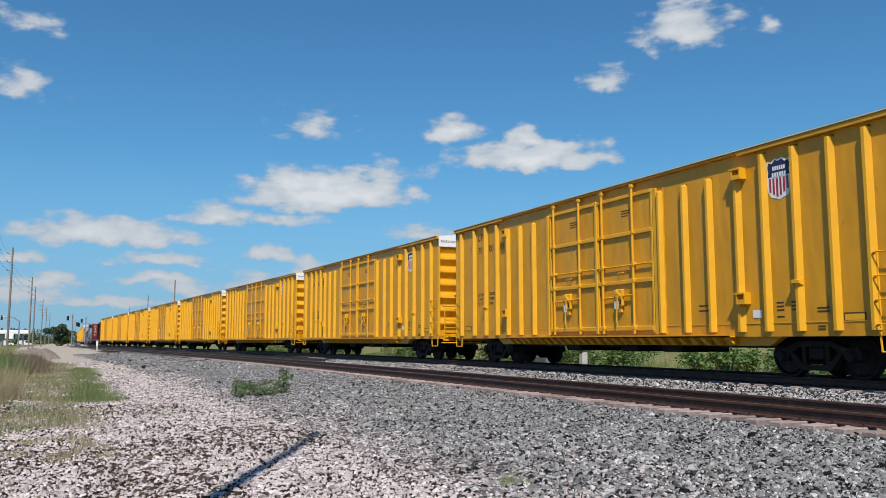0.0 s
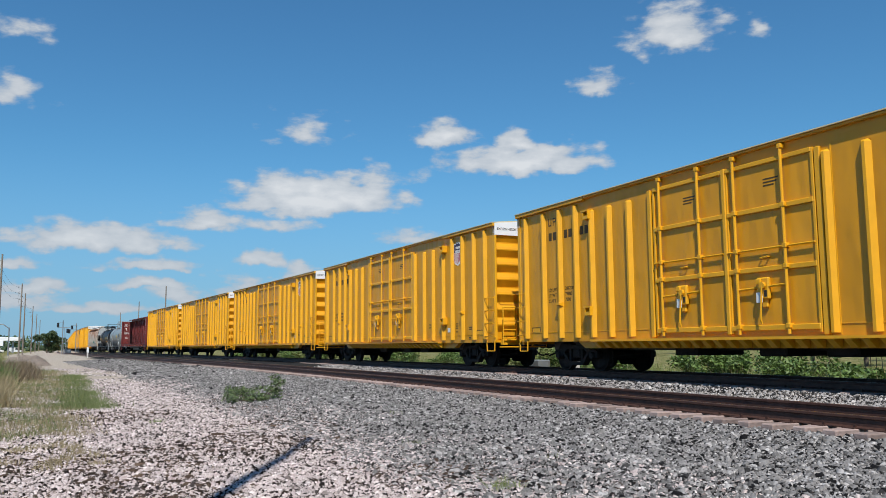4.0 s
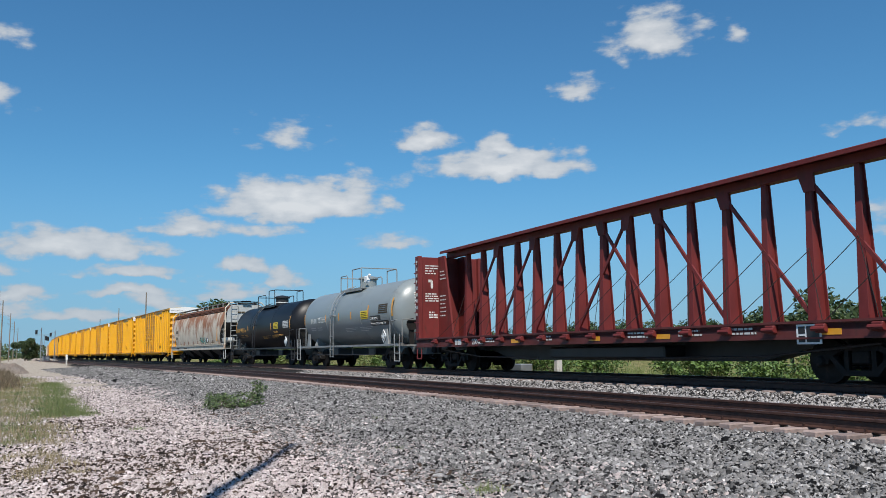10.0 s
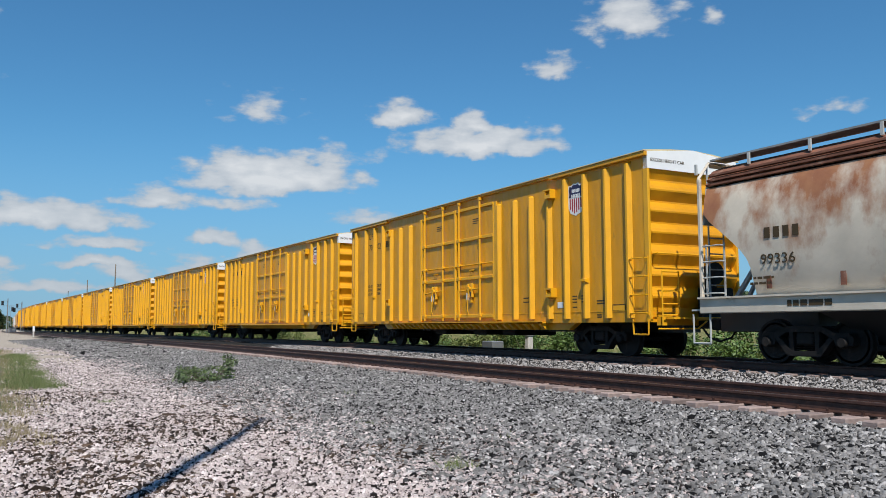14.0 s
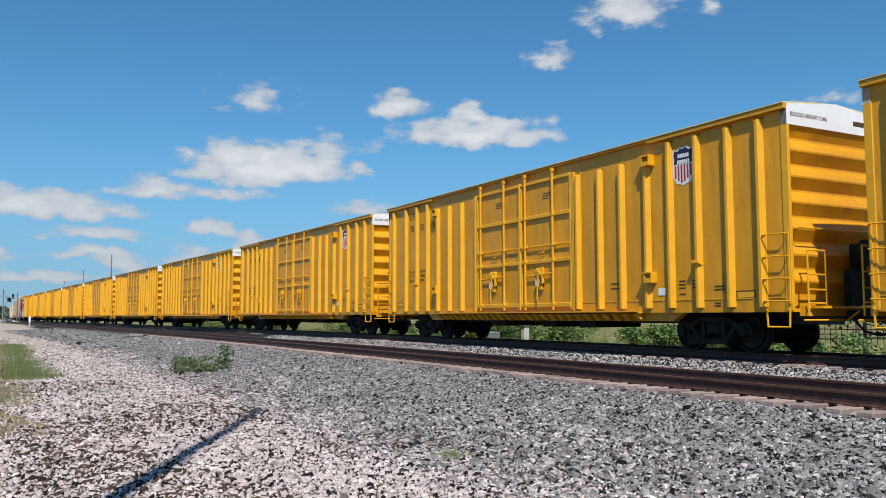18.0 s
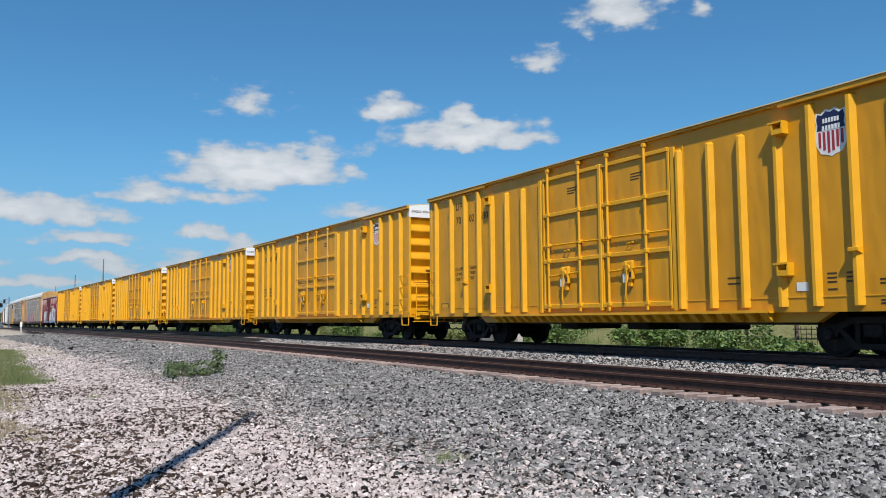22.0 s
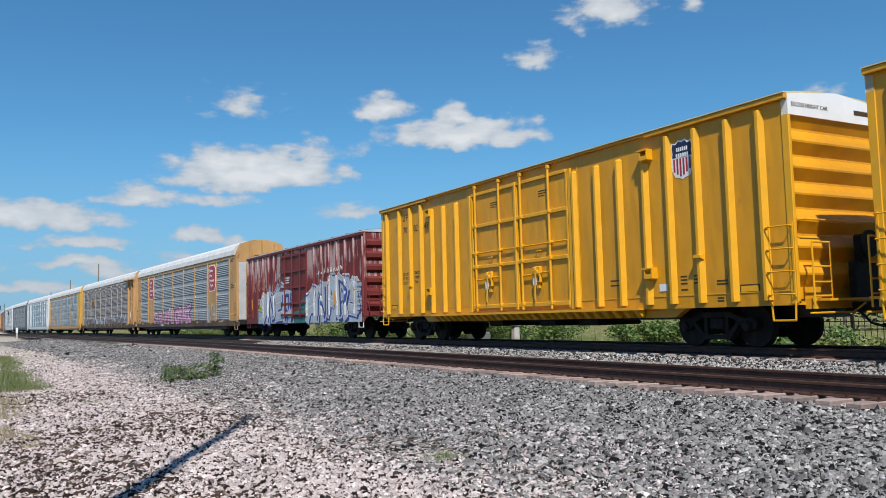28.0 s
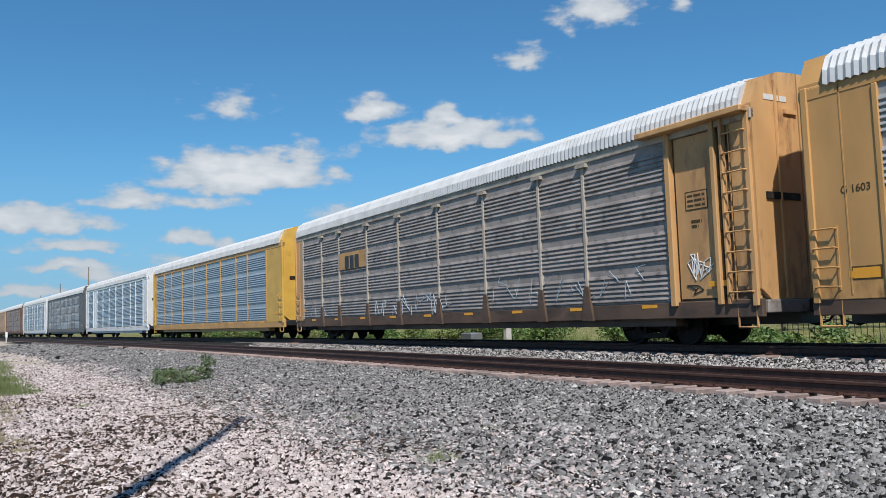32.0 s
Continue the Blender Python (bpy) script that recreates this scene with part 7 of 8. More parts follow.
def paint_louvres(polys, layer):
    """Flat paint laid over the first rack's ridges, posts and sill."""
    prof = louvre_profile(1.0, 4.72)
    cols = []
    for a, b in zip(EDGES_A, EDGES_A[1:]):
        cols.append((RL - b + 0.055, RL - a - 0.055, None))
        cols.append((RL - b - 0.055, RL - b + 0.055, 0.06))
    g = Geo()
    for k, poly in enumerate(polys):
        off = 0.0022 * layer + 0.0001 * min(k, 18)
        low = cut(poly, 1, 1.0, -1)
        if len(low) > 2:
            g.add([(RX - 0.02 - off, y, z) for y, z in low], [tuple(range(len(low)))])
        high = cut(poly, 1, 1.0, 1)
        if len(high) < 3:
            continue
        lo, hi = min(p[0] for p in high), max(p[0] for p in high)
        for ya, yb, flat_depth in cols:
            if yb < lo or ya > hi:
                continue
            c = cut(cut(high, 0, ya, 1), 0, yb, -1)
            if len(c) < 3:
                continue
            if flat_depth is not None:
                g.add([(RX - flat_depth - off, y, z) for y, z in c], [tuple(range(len(c)))])
                continue
            for (da, za), (db, zb) in zip(prof, prof[1:]):
                if zb - za < 1e-4:
                    continue
                e = cut(cut(c, 1, za, 1), 1, zb, -1)
                if len(e) > 2:
                    g.add([(RX - (da + (db - da) * (z - za) / (zb - za)) - off, y, z) for y, z in e], [tuple(range(len(e)))])
    return g


def sprayed_letter(car, key, d, z, w, h, fill, rng, lift):
    """One sprayed letter: dark rim, pink strokes and pale bands."""
    lines = fat_letter(key, RL - d, z, w - fill, h - fill, rng)
    b = part("sprayed_letter", paint_louvres([q for ln in lines for q in fat(ln, fill + 0.11)], lift + 1), M_MAROON_SPRAY, car, "fat sprayed letter in pink with a dark rim")
    part("letter_fill", paint_louvres([q for ln in lines for q in fat(ln, fill)], lift + 3), M_PINK, b)
    part("letter_gleam", paint_louvres([q for ln in lines for q in fat([(y + 0.2 * fill, zz + 0.24 * fill) for y, zz in ln[:3]], 0.05)], lift + 5), M_PINK_PALE, b)


M_PINK_PALE = surf("pale_pink_spray_paint", (0.72, 0.54, 0.61), 0.6, 0, 0.12, 2, 0)
M_MAROON_SPRAY = surf("dark_maroon_spray_paint", (0.022, 0.01, 0.016), 0.6, 0, 0.2, 3, 0)
rng = random.Random(21)
for k, (key, d, w, h, z, fill) in enumerate((("s", 6.75, 1.05, 1.0, 1.36, 0.28), ("i", 7.55, 0.8, 1.0, 1.38, 0.28), ("d", 8.4, 0.95, 1.0, 1.36, 0.28), ("a", 9.35, 1.0, 1.0, 1.37, 0.28), ("m", 10.4, 1.25, 1.08, 1.37, 0.28),
                                             ("b", 12.15, 1.3, 1.28, 1.46, 0.4), ("o", 13.25, 1.3, 1.28, 1.45, 0.4), ("r", 14.25, 1.3, 1.32, 1.48, 0.4), ("a", 15.35, 1.35, 1.34, 1.5, 0.4), ("t", 16.45, 1.4, 1.4, 1.54, 0.42))):
    sprayed_letter(rack_a, key, d, z, w, h, fill, rng, 6 * (k % 2))
part("sprayed_badge", Geo().prism([(RL - 11.25, 2.0), (RL - 11.42, 2.0), (RL - 11.42, 1.85), (RL - 11.25, 1.85)], 0, RX - 0.085, RX - 0.03), M_LETTER_W, rack_a)


def scribble(car, d0, d1, z0, z1, mat, rng, x, r=0.016, n=5):
    g = Geo()
    d = d0
    while d < d1:
        g.pipe([(x, RL - d - rng.uniform(0, 0.5), z0 + rng.uniform(0, 1) * (z1 - z0)) for _ in range(n)], r, 5)
        d += 0.45
    tagged(part("spray_scribble", g, mat, car), kind="stuff")


M_MIST = surf("thin_pale_spray_paint", (0.4, 0.41, 0.4), 0.6, 0, 0.35, 2.5, 0, dirt=(0.3, 0.24, 0.16), dirt_amount=0.4, dirt_scale=3)
flat_side = (RX, [(-RL, 0.037), (RL, 0.037)], 1.0, 0.024)
for strokes, w in ((((18.6, 2.0), (18.75, 1.2), (19.1, 1.15), (19.2, 1.7)), 0.07), (((19.7, 1.2), (20.1, 1.35), (20.3, 1.15)), 0.06),
                   (((21.05, 0.95), (21.0, 1.9), (21.2, 1.95), (21.25, 1.0)), 0.2), (((21.5, 1.0), (21.55, 1.75)), 0.18), (((21.75, 0.95), (21.9, 1.9), (22.1, 2.05), (22.55, 1.75), (22.75, 1.0)), 0.2),
                   (((22.0, 1.35), (22.6, 1.4)), 0.15), (((23.0, 2.0), (23.05, 1.1)), 0.13), (((23.2, 1.9), (23.9, 2.0), (24.1, 1.75), (23.4, 1.5), (24.2, 1.3), (24.5, 1.0), (23.5, 0.9)), 0.07)):
    part("sprayed_stroke", paint_on(flat_side, fat([(RL - d, z) for d, z in strokes], w), 1), M_MIST, rack_a, "thin pale sprayed stroke")
scribble(rack_b, 9.0, 14.5, 0.95, 1.7, M_PALEBLUE, rng, RX - 0.05, 0.01)
scribble(rack_b, 17.2, 23.5, 1.1, 2.0, M_PALEBLUE, rng, RX - 0.05, 0.008, 3)
scribble(rack_b, 25.0, 25.5, 1.45, 2.1, M_LETTER_W, rng, RX + 0.02, 0.012, 14)
scribble(rack_b, 25.1, 25.4, 1.15, 1.4, M_BLACK, rng, RX + 0.02, 0.01, 8)
scribble(rack_b, 2.0, 5.0, 1.0, 1.5, M_PALEBLUE, rng, RX - 0.05, 0.008, 3)
# plain dark mark on a tan field
mk = part("owner_field", Geo().box(RX - 0.06, RX - 0.03, RL - 8.25, RL - 5.5, 3.0, 3.7), M_TAN, rack_b)
for k in range(3):
    part("owner_mark", Geo().box(RX - 0.066, RX - 0.06, RL - 6.55 - 0.5 * k, RL - 6.15 - 0.5 * k, 3.02, 3.55), M_BLACK, mk)
part("number_field", Geo().box(RX - 0.035, RX - 0.02, RL - 9.9, RL - 7.2, 0.68, 0.92), M_BLACK, rack_a)
part("fleet_number", lettering("696059", 0.24, M_LETTER_W, RX - 0.037, RL - 8.5, 0.71, wide=1.2), None, rack_a)
part("panel_number", lettering("G 1603", 0.2, M_LETTER_K, RX - 0.034, RL - 0.75, 2.85), None, rack_a)
part("data_frame", Geo().box(RX - 0.034, RX - 0.03, RL - 1.45, RL - 0.85, 1.25, 1.5), M_LETTER_K, rack_a)
part("data_field", Geo().box(RX - 0.038, RX - 0.034, RL - 1.41, RL - 0.89, 1.28, 1.47), M_ORANGE, rack_a)
bars(rack_a, RX - 0.032, -RL + 1.35, 4.75, (0.6, 0.6, 0.5), M_LETTER_K, 0.05, 0.04, 51)
bars(rack_a, RX - 0.032, -RL + 1.3, 3.2, (0.5, 0.7, 0.6), M_LETTER_K, 0.06, 0.05, 52)
bars(rack_b, RX + 0.02, -RL + 1.88, 3.37, (0.5, 0.5, 0.5), M_LETTER_K, 0.05, 0.06, 53)
bars(rack_b, RX + 0.03, -RL + 1.8, 2.8, (0.3, 0.2), M_LETTER_K, 0.07, 0.04, 56)
bars(rack_b, -1.1, -RL - 0.006, 5.28, (0.75,), M_LETTER_W, 0.12, 0, 54, plane="end")
bars(rack_b, 0.3, -RL - 0.006, 4.9, (0.3,), M_LETTER_W, 0.14, 0, 55, plane="end")
M_CREAM = surf("stained_cream_paint", (0.68, 0.66, 0.6), 0.5, 0, 0.1, 1.5, 0.1, 8, dirt=(0.3, 0.25, 0.2), dirt_amount=0.22, dirt_scale=1.3, stretch=(1, 1, 0.3))
dp = part("weathered_door_panel", Geo().box(-1.48, -1.02, -RL - 0.07, -RL - 0.045, 1.0, 4.45, 0.01), M_GALV, rack_a, "bare silver panel on the end door")
for xa, xb in ((-0.98, -0.4), (-0.08, 0.5)):
    wd = part("white_door_panel", Geo().box(xa, xb, -RL - 0.07, -RL - 0.045, 1.0, 4.45, 0.01), M_CREAM, rack_a, "white panel with data marks on the end door")
    bars(wd, xa + 0.12, -RL - 0.074, 3.3, (0.3, 0.3, 0.28, 0.3, 0.25, 0.3), M_LETTER_K, 0.035, 0.03, 71, plane="end")
for x in (-0.31, -0.17):
    part("lock_rod", Geo().tube((x, -RL - 0.07, 2.1), (x, -RL - 0.07, 4.7), 0.035, 8), M_GALV, rack_a)
tagged(part("panel_mark", lettering("BI", 0.26, M_LETTER_W, RX - 0.034, -RL + 0.45, 3.0), None, rack_a), kind="stuff")
# upright stiffeners and rust streaks on the end panels
for rk, pw in ((rack_a, 1.55), (rack_b, 1.1)):
    for sgn in (-1, 1):
        part("panel_seam", Geo().box(RX - 0.04, RX - 0.03, sgn * (RL - pw * 0.55) - 0.012, sgn * (RL - pw * 0.55) + 0.012, 1.0, 4.9), M_TAN, rk)

# ---------------------------------------------------------------- plants


def leaf_mesh(name, material, centres, radii, count, size, seed, flat=0.6):
    """Small folded leaves scattered through ellipsoids; centres (n, 3), radii (n, 3)."""
    rng = np.random.default_rng(seed)
    c, r = np.array(centres, float), np.array(radii, float)
    pick = rng.choice(len(c), count, p=(r.prod(1) ** 0.7) / (r.prod(1) ** 0.7).sum())
    d = rng.normal(size=(count, 3))
    d /= np.linalg.norm(d, axis=1)[:, None]
    d *= (rng.random(count) ** 0.4)[:, None]
    at = c[pick] + d * r[pick]
    a = rng.normal(size=(count, 3))
    a[:, 2] *= flat
    a /= np.linalg.norm(a, axis=1)[:, None]
    b = np.cross(a, rng.normal(size=(count, 3)))
    b /= np.linalg.norm(b, axis=1)[:, None]
    s = size * rng.uniform(0.6, 1.4, count)[:, None]
    v = np.stack([at - a * s, at + b * s * 0.45, at + a * s, at - b * s * 0.45], 1)
    return scatter_mesh(name, material, v, [(0, 1, 2, 3)], count)


def blade_mesh(name, material, pts, count, h, w, seed, spread=0.12):
    """Grass blades of three points, rooted round the given spots."""
    rng = np.random.default_rng(seed)
    p = np.array(pts, float)[rng.integers(0, len(pts), count)]
    p[:, :2] += rng.normal(0, spread, (count, 2))
    ang = rng.uniform(0, 6.283, count)
    hh = h * rng.lognormal(-0.1, 0.4, count)
    lean = rng.normal(0, 0.35, (count, 2)) * hh[:, None]
    side = np.stack([np.cos(ang), np.sin(ang), np.zeros(count)], 1) * w
    tip = p.copy()
    tip[:, :2] += lean
    tip[:, 2] += hh
    v = np.stack([p - side, p + side, tip], 1)
    return scatter_mesh(name, material, v, [(0, 1, 2)], count)


def tree(x, y, h, w, seed, label, material=M_LEAF_FAR, leaves=2600, z=-0.85, leaf=0.22, low=0.34):
    rng = random.Random(seed)
    t = thing("tree", label, "tree")
    t.location = (x, y, z)
    g = Geo().tube((0, 0, 0), (0.05, 0, h * 0.45), 0.045 * h ** 0.8, 9, 0.03 * h ** 0.8)
    for _ in range(6):
        a, zz = rng.uniform(0, 6.28), h * rng.uniform(0.22, 0.5)
        g.tube((0.03, 0, zz), (math.cos(a) * w * 0.3, math.sin(a) * w * 0.3, zz + h * rng.uniform(0.18, 0.36)), 0.02 * h ** 0.7, 6, 0.006 * h)
    part("trunk", g, M_BARK, t)
    cs, rs = [], []
    for _ in range(15):
        a, r = rng.uniform(0, 6.28), w * 0.5 * rng.random() ** 0.5
        zz = h * rng.uniform(low, 0.88)
        k = 1 - 0.45 * abs(zz / h - 0.55)
        cs.append((math.cos(a) * r * k, math.sin(a) * r * k, zz))
        q = w * rng.uniform(0.13, 0.24)
        rs.append((q, q, q * rng.uniform(0.6, 0.9)))
    part("crown", leaf_mesh("crown", material, cs, rs, leaves, leaf, seed), None, t)
    return t


# behind the train, seen over the flat car and under the cars
for k, (azd, dist, h, w) in enumerate(((11.4, 118, 9.4, 6.0), (12.5, 125, 7.8, 6), (33, 150, 6.0, 9), (35.5, 130, 5.4, 8), (38.5, 120, 5.2, 9), (41, 140, 6.2, 8),
                                       (44, 110, 5.2, 7), (46.5, 95, 5.0, 7), (49, 70, 5.0, 6), (52, 62, 5.2, 7), (28, 170, 6.0, 9), (24, 200, 6.6, 10), (20.5, 210, 6.5, 10), (30.5, 120, 4.6, 7), (55, 80, 5.5, 8), (58, 66, 5.5, 8))):
    a = radians(azd)
    tree(math.sin(a) * dist, math.cos(a) * dist, h, w, 40 + k, "rounded green broadleaf tree on the far side of the tracks")
tree(-2.0, 262, 6.5, 6.2, 70, "dark green bushy tree near the level crossing", leaves=7000, leaf=0.24, low=0.14)
# far woods along the horizon
rng = np.random.default_rng(9)
cs, rs = [], []
for k in range(340):
    a = radians(-8 + k * 0.235)
    d = rng.uniform(420, 620)
    q = rng.uniform(4.5, 8)
    cs.append((math.sin(a) * d, math.cos(a) * d, rng.uniform(0.5, 4)))
    rs.append((q * 1.2, q * 1.2, q * 0.75))
tagged(new("far_woods", leaf_mesh("far_woods", M_LEAF_FAR, cs, rs, 26000, 1.1, 10)), "line of distant green woods along the horizon", "woods", kind="stuff")

# weeds and shrubs beyond the train
rng = random.Random(31)
for k in range(66):
    s = 5 + k * 0.95 + 0.006 * k * k + rng.uniform(-0.6, 0.6)
    x = rng.uniform(20.0, 23.2)
    px, py, _ = track(s, x)
    b = thing("shrub", "leafy green shrub among weeds beyond the train", "shrub", "shrubs beyond the train")
    b.location = (px, py, height(x) - 0.02)
    h, w = rng.uniform(0.6, 1.5), rng.uniform(0.8, 1.5)
    g = Geo()
    cs, rs = [], []
    for _ in range(7):
        a = rng.uniform(0, 6.28)
        p = (math.cos(a) * w * rng.uniform(0.1, 0.8), math.sin(a) * w * rng.uniform(0.1, 0.8), h * rng.uniform(0.3, 0.95))
        g.tube((0, 0, 0), p, 0.025, 5, 0.008)
        cs.append(p)
        rs.append((w * 0.38, w * 0.38, h * 0.26))
    part("stem", g, M_BARK, b)
    part("foliage", leaf_mesh("leaves", rng.choice((M_LEAF, M_LEAF, M_LEAF_LIGHT)), cs, rs, 1300, 0.07, 200 + k), None, b)
pts = [(*track(rng.uniform(4, 75), rng.uniform(18.6, 30))[:2], -0.7) for _ in range(900)]
tagged(new("verge_grass", blade_mesh("verge_grass", M_LEAF_LIGHT, pts, 30000, 0.42, 0.012, 11, 0.3)), "tall yellow-green grass and weeds beyond the train", "grass", kind="stuff")
pts = [(*track(rng.uniform(4, 60), rng.uniform(18.2, 20.5))[:2], -0.62) for _ in range(200)]
tagged(new("verge_straw", blade_mesh("verge_straw", M_STRAW, pts, 5000, 0.4, 0.008, 12, 0.35)), "pale dry grass along the far verge", "grass", kind="stuff")

# low bush in the ballast
bush = thing("ballast_bush", "low green leafy weed bush growing in the ballast", "bush")
bush.location = (5.05, 22.7, -0.68)
g = Geo()
cs, rs = [], []
rng = random.Random(5)
for k in range(26):
    q = rng.uniform(-0.8, 0.6)
    p = (q, rng.uniform(-0.45, 0.45), rng.uniform(0.06, 0.36 + 0.6 * max(0.0, q)))
    g.tube((p[0] * 0.2, p[1] * 0.2, 0), p, 0.012, 5, 0.004)
    cs.append(p), rs.append((0.2, 0.24, 0.12))
part("stem", g, M_BARK, bush)
part("foliage", leaf_mesh("leaves", M_BUSH, cs, rs, 1500, 0.045, 6), None, bush)


def grass_stuff(name, label, material, spots, count, h, w, seed, spread):
    return tagged(new(name, blade_mesh(name, material, spots, count, h, w, seed, spread)), label, "grass", kind="stuff")


rng = random.Random(8)
grass_stuff("green_verge_grass", "low green grass patch in the gravel", M_GRASS,
            [(0.25 + 0.9 * rng.random() ** 1 + 0.005 * (y - 23), y, -0.76) for y in [23 + 28 * rng.random() ** 1.4 for _ in range(300)]], 26000, 0.09, 0.009, 21, 0.24)
grass_stuff("mixed_verge_grass", "short dry and green grass beside the gravel", M_STRAW,
            [(rng.uniform(-2.5, 0.5), 16 + 44 * rng.random() ** 1.3, -0.74) for _ in range(520)], 26000, 0.09, 0.006, 22, 0.25)
grass_stuff("mixed_green_grass", "short green grass beside the gravel", M_GRASS,
            [(rng.uniform(-3.5, 0.1), 15 + 50 * rng.random() ** 1.3, -0.74) for _ in range(420)], 22000, 0.1, 0.007, 23, 0.25)
grass_stuff("tall_straw_grass", "tall dry straw-coloured grass clumps", M_STRAW,
            [(-0.0375 * y - 0.25 - 2.6 * rng.random(), y, -0.74) for y in [rng.uniform(22, 38) for _ in range(120)]], 22000, 0.42, 0.007, 24, 0.16)
grass_stuff("brown_brush", "dense brown dry brush behind the straw grass", M_BRUSH,
            [(-0.04 * y - 2.4 * rng.random() + 0.9, y, -0.74) for y in [rng.uniform(42, 78) for _ in range(160)]], 22000, 0.36, 0.014, 27, 0.35)
grass_stuff("tall_green_grass", "tall dark green weeds behind the dry grass", M_LEAF,
            [(rng.uniform(-5, -2.0), rng.uniform(30, 46), -0.72) for _ in range(120)], 9000, 0.6, 0.012, 25, 0.3)
grass_stuff("sparse_gravel_weeds", "sparse small weeds in the gravel", M_STRAW,
            [(rng.uniform(-0.6, 0.7), rng.uniform(11.8, 15.2), -0.74) for _ in range(16)], 1100, 0.08, 0.005, 26, 0.1)
for k, (x, y, n, h) in enumerate(((4.33, 7.75, 120, 0.13), (4.94, 11.6, 60, 0.08), (3.3, 15.5, 40, 0.06), (2.0, 18.5, 60, 0.07), (5.8, 9.0, 40, 0.06), (6.4, 16, 50, 0.08))):
    w = tagged(new("gravel_weed", blade_mesh("gravel_weed", M_GRASS if k % 2 else M_LEAF_LIGHT, [(0, 0, -0.02)], n, h, 0.006, 60 + k, 0.09)), "small green weed tuft in the gravel", "weed", "weeds in the gravel")
    w.location = (x, y, height(x))

# heap of old gravel and a dark shrub before the crossing
hp = Geo()
hv, hn = [], 28
for i in range(hn + 1):
    for j in range(15):
        a, b = i / hn * 2 - 1, j / 7 - 1
        k = max(0.0, 1 - a * a) * max(0.0, 1 - b * b)
        x, y = -2.7 + 2.3 * b - 0.5 * a, 96 + 17 * a
        hv.append((x, y, -0.84 + 1.1 * k ** 0.7 * (0.75 + 0.5 * noise.noise(Vector((x * 0.8, y * 0.25, 2)))) + 0.08 * k * noise.noise(Vector((x * 2.7, y * 1.6, 7)))))
hp.add(hv, [(i * 15 + j, i * 15 + j + 1, (i + 1) * 15 + j + 1, (i + 1) * 15 + j) for i in range(hn) for j in range(14)])
M_HEAP = surf("old_gravel", (0.26, 0.205, 0.16), 0.9, 0, 0.4, 5, 0.9, 14, relief=0.06, dirt=(0.06, 0.05, 0.042), dirt_amount=0.45, dirt_scale=7)
tagged(part("dirt_mound", hp, M_HEAP), "low heap of brown-grey gravel with dry weeds", "mound")
for k, (x, y, w, h) in enumerate(((-5.0, 62, 1.3, 1.3), (-6.6, 70, 1.5, 1.5))):
    b = thing("verge_shrub", "dark green shrub beside the dry grass", "shrub")
    b.location = (x, y, -0.78)
    g = Geo()
    cs, rs = [], []
    for q in range(9):
        a = rng.uniform(0, 6.28)
        p = (math.cos(a) * w * rng.uniform(0.1, 0.8), math.sin(a) * w * rng.uniform(0.1, 0.8), h * rng.uniform(0.2, 0.9))
        g.tube((0, 0, 0), p, 0.03, 5, 0.01)
        cs.append(p), rs.append((w * 0.4, w * 0.4, h * 0.28))
    part("stem", g, M_BARK, b)
    part("foliage", leaf_mesh("leaves", M_LEAF_FAR, cs, rs, 2600, 0.09, 300 + k), None, b)

# ---------------------------------------------------------------- poles, wires and things by the crossing


def utility_pole(x, y, h, label="tall weathered wooden utility pole", arms=True, z=-0.85, r0=0.17):
    p = thing("utility_pole", label, "utility pole", "utility poles along the line")
    p.location = (x, y, z)
    part("shaft", Geo().tube((0, 0, -0.2), (0.04, 0, h), r0, 12, r0 * 0.62), M_WOOD, p)
    if arms:
        for k in range(3):
            zz = h - 0.9 - k * 1.1
            part("insulator", Geo().tube((0, 0, zz), (-0.55, 0, zz + 0.12), 0.035, 6).lathe([(0, 0.03), (0.02, 0.09), (0.08, 0.09), (0.1, 0.05), (0.16, 0.07), (0.2, 0.03)], (-0.55, 0, zz + 0.1), 2, 8), M_METAL, p)
    return p


LINE = [(-6.7, 121), (-6.1, 175), (-6.4, 206), (-6.2, 268), (-6.3, 330), (-6.2, 400), (-2.03, 1.47)]
for x, y in LINE[:6]:
    utility_pole(x, y, 13.85)
utility_pole(-2.03, 1.47, 17.4, "tall wooden utility pole beside the gravel", False, -0.75, 0.13)
for x, y, h in ((19.7, 173, 13.85), (19.9, 234, 13.85), (20.4, 310, 13.85)):
    utility_pole(x, y, h, "wooden utility pole behind the train", False)
for k in range(3):
    zz = -0.85 + 13.85 - 0.6 - 1.1 * k
    path = [(-5.2, 62, zz - 0.5)] + [(x - 0.55, y, zz) for x, y in LINE[:6]]
    w = Geo()
    for (x0, y0, z0), (x1, y1, z1) in zip(path, path[1:]):
        pts = [(x0 + (x1 - x0) * q / 8, y0 + (y1 - y0) * q / 8, z0 + (z1 - z0) * q / 8 - 1.0 * (1 - (q / 4 - 1) ** 2)) for q in range(9)]
        w.pipe(pts, 0.011, 4)
    tagged(part("overhead_wire", w, M_BLACK), "thin dark overhead wire between utility poles", "wire", "overhead wires")


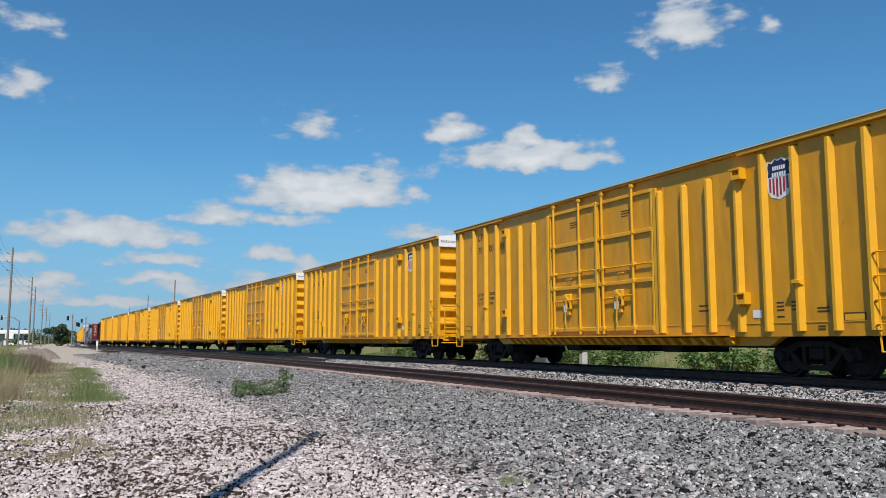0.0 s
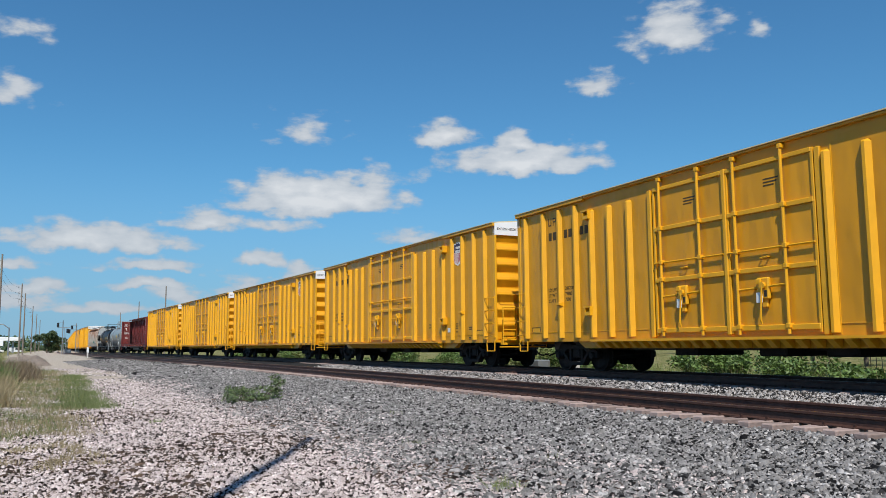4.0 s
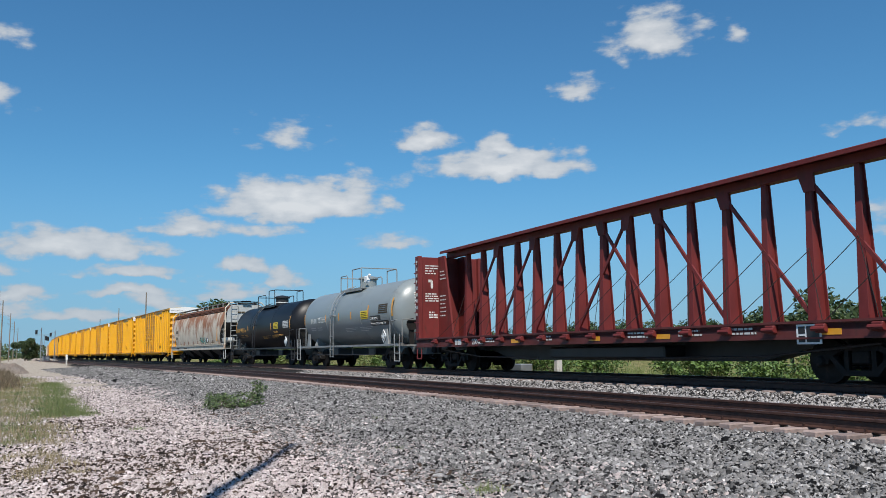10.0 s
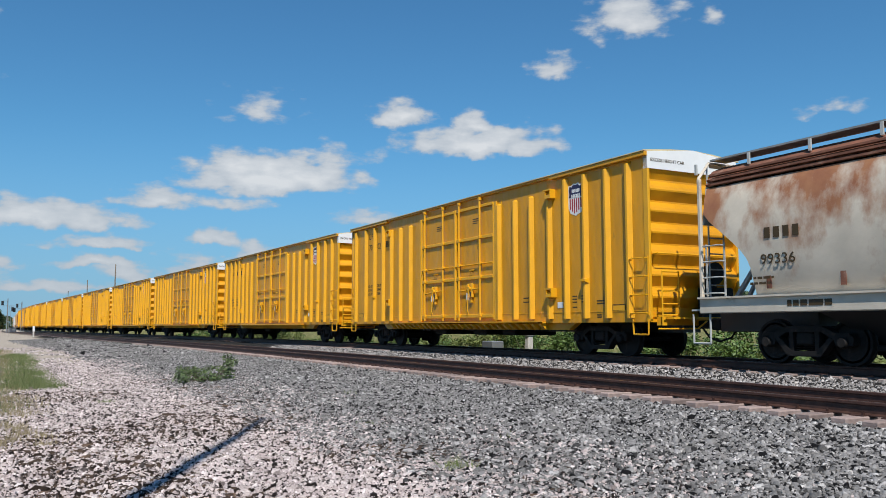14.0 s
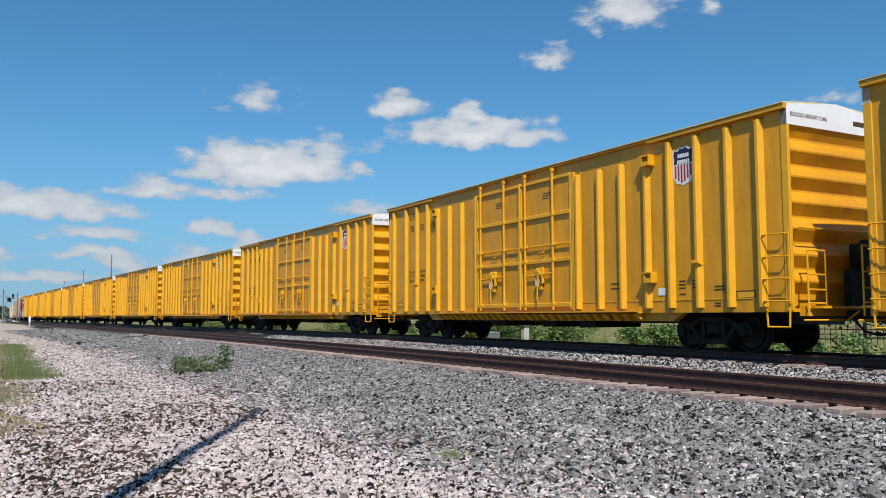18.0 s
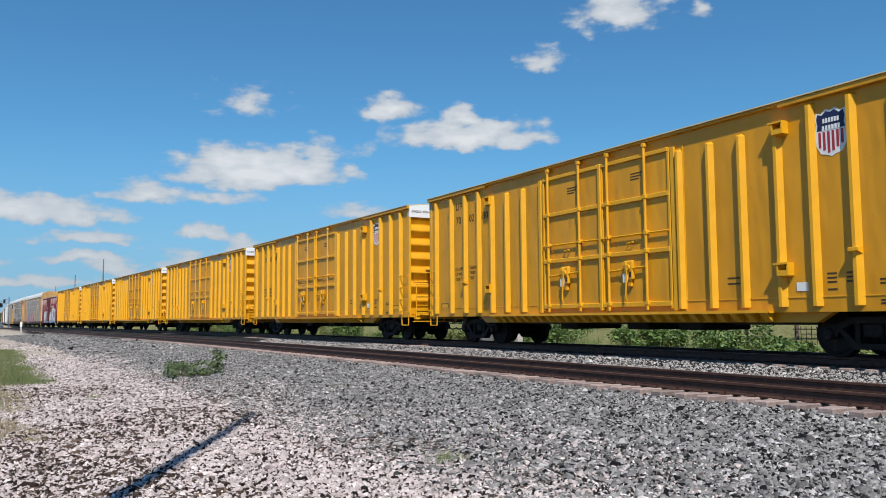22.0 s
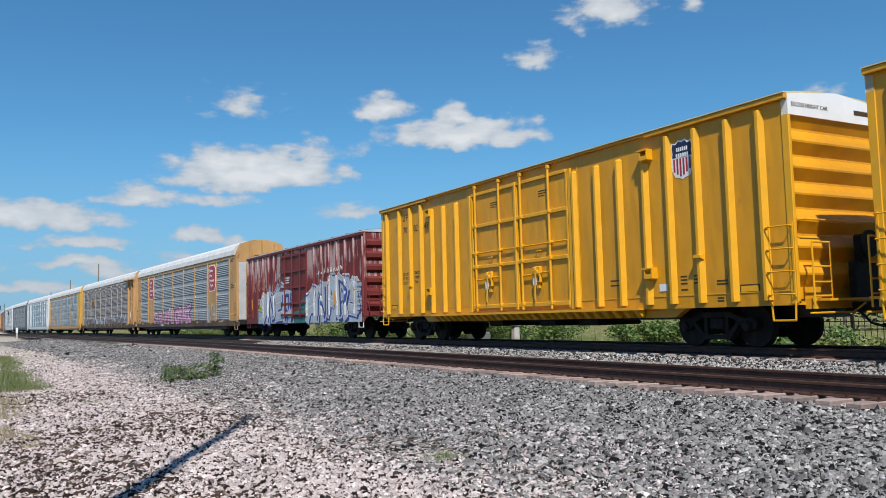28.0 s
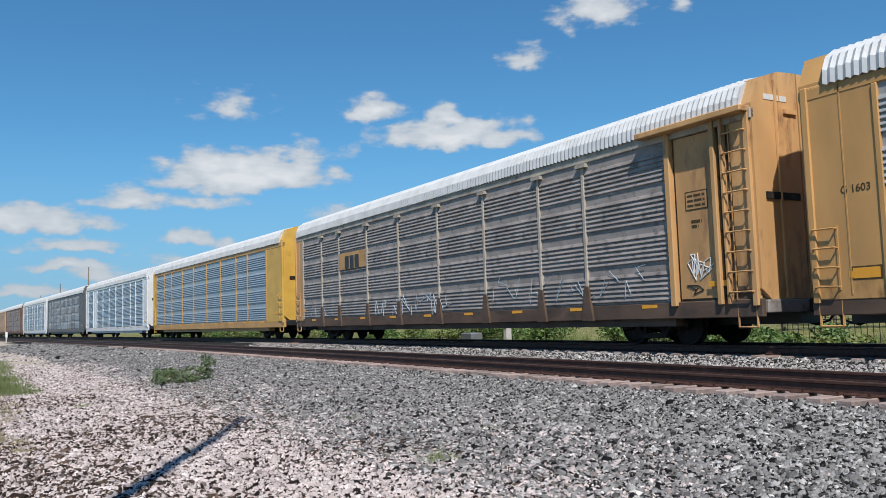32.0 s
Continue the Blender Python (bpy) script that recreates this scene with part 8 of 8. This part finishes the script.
def signal_mast(x, y):
    m = thing("railway_signal", "grey railway signal mast with heads on an arm", "signal")
    m.location = (x, y, -0.75)
    part("mast", Geo().tube((0, 0, 0), (0, 0, 7.1), 0.11, 10, 0.09), M_METAL, m)
    part("arm", Geo().box(-1.1, 1.4, -0.06, 0.06, 5.6, 5.7).box(-0.9, 0.2, -0.3, 0.3, 6.6, 6.65), M_METAL, m)
    for xx, zz in ((-0.9, 6.2), (1.2, 4.9), (0.9, 5.0)):
        part("signal_head", Geo().box(xx - 0.22, xx + 0.22, -0.12, 0.12, zz - 0.42, zz + 0.42, 0.05).tube((xx, -0.12, zz + 0.18), (xx, -0.4, zz + 0.18), 0.12, 10).tube((xx, -0.12, zz - 0.18), (xx, -0.4, zz - 0.18), 0.12, 10), M_BLACK, m)
    part("ladder", Geo().pipe([(0.3, 0.1, 0.2), (0.3, 0.1, 5.6)], 0.03).pipe([(0.6, 0.1, 0.2), (0.6, 0.1, 5.6)], 0.03), M_METAL, m)
    return m


signal_mast(1.35, 184)
signal_mast(4.3, 206)
cr = thing("crossing_cabinet", "pale grey signal equipment cabinet by the crossing", "cabinet")
cr.location = (2.4, 188, -0.75)
part("case", Geo().box(-0.7, 0.7, -0.5, 0.5, 0.15, 1.3, 0.04).box(-0.8, 0.8, -0.6, 0.6, 1.3, 1.4, 0.03), M_METAL, cr)
part("base", Geo().box(-0.75, 0.75, -0.55, 0.55, 0, 0.15), M_CONCRETE, cr)
wp = thing("whistle_post", "white marker post beside the track", "marker post")
wp.location = (4.0, 120, -0.72)
part("post", Geo().box(-0.09, 0.09, -0.09, 0.09, 0, 1.5, 0.02), M_CONCRETE, wp)
part("board", Geo().box(-0.13, 0.13, -0.14, -0.09, 0.9, 1.6, 0.02), M_WHITE, wp)

ta = thing("traffic_signal", "grey traffic signal pole with long mast arm", "traffic signal")
ta.location = (-9.2, 205, -0.85)
part("pole", Geo().tube((0, 0, 0), (0, 0, 6.2), 0.16, 10, 0.12), M_METAL, ta)
part("mast_arm", Geo().pipe([(0, 0, 6.0), (-1.2, 0, 6.9), (-9, 0, 7.3)], 0.1, 8), M_METAL, ta)
for xx in (-3.5, -6.5):
    part("signal_head", Geo().box(xx - 0.2, xx + 0.2, -0.15, 0.15, 6.3, 7.3, 0.05), M_BLACK, ta)
part("street_sign", Geo().box(-2.6, -1.0, -0.05, 0.0, 2.2, 3.4, 0.02), M_WHITE, ta)
cp = thing("filling_station", "low white flat-roofed canopy building in the distance", "building")
cp.location = (-22, 300, -0.85)
part("roof", Geo().box(-18, 12, -6, 6, 4.0, 5.2, 0.1), M_WHITE, cp)
part("wall", Geo().box(-17, 4, 0, 5.5, 0, 4.0), M_CONCRETE, cp)
for xx in (-12, -4, 4, 10):
    part("column", Geo().box(xx - 0.3, xx + 0.3, -4.3, -3.7, 0, 4.0), M_METAL, cp)
for k in range(6):
    part("window", Geo().box(-16 + 3.3 * k, -13.6 + 3.3 * k, -0.08, -0.02, 0.9, 3.1), M_DARKCAR, cp)
for k, (x, y, mat, lab) in enumerate(((-18, 322, M_WHITECAR, "white"), (-13, 335, M_WHITECAR, "white"))):
    v = thing("parked_van", lab + " van parked near the crossing road", "van")
    v.location = (x, y, -0.85)
    part("body", Geo().prism([(-2.3, 0.4), (2.2, 0.4), (2.3, 1.0), (1.5, 1.15), (1.0, 1.95), (-2.2, 2.0), (-2.35, 1.0)], 1, -0.9, 0.9), mat, v)
    part("windscreen", Geo().prism([(1.42, 1.2), (1.02, 1.85), (0.3, 1.85), (0.3, 1.2)], 1, -0.91, 0.91), M_BLACK, v)
    for xx in (-1.4, 1.4):
        for yy in (-0.85, 0.85):
            part("wheel", Geo().tube((xx, yy - 0.1, 0.34), (xx, yy + 0.1, 0.34), 0.34, 14), M_BLACK, v)

# ---------------------------------------------------------------- fence and marker beyond the train
fe = thing("picket_fence", "dark thin metal picket fence among the weeds", "fence", kind="structure")
post = Geo().box(-0.04, 0.04, -0.04, 0.04, 0, 1.35).mesh("post", M_STEEL)
picket = Geo().tube((0, 0, 0.05), (0, 0, 1.2), 0.012, 5).mesh("picket", M_STEEL)
for k in range(4):
    y = 9 + k * 2.4
    part("post", post, None, fe, at=(23.5, y, -0.73))
    for q in range(1, 12):
        part("picket", picket, None, fe, at=(23.5, y + q * 0.2, -0.73))
for z in (0.15, 1.1):
    part("fence_rail", Geo().box(23.48, 23.52, 9, 18.5, -0.73 + z, -0.7 + z), M_STEEL, fe)
mp = thing("survey_post", "pale concrete marker post beyond the train", "marker post")
mp.location = (19.3, 28.5, -0.62)
part("post", Geo().box(-0.13, 0.13, -0.13, 0.13, 0, 1.0, 0.03).box(-0.18, 0.18, -0.18, 0.18, 1.0, 1.12, 0.03), M_CONCRETE, mp)
jb = thing("junction_box", "grey junction box on short posts beyond the train", "box")
jb.location = (19.4, 31.5, -0.62)
part("case", Geo().box(-0.3, 0.3, -0.45, 0.45, 0.3, 0.75, 0.04), M_METAL, jb)
for y in (-0.35, 0.35):
    part("leg", Geo().box(-0.05, 0.05, y - 0.05, y + 0.05, 0, 0.3), M_METAL, jb)


def motions():
    times = [0.0, 0.5, 1.0, 1.5] + [float(t) for t in range(2, 33)]
    for car, u, half in TRAIN:
        walk(car, [(t, on_track(u - travel(t), half)) for t in times])


motions()
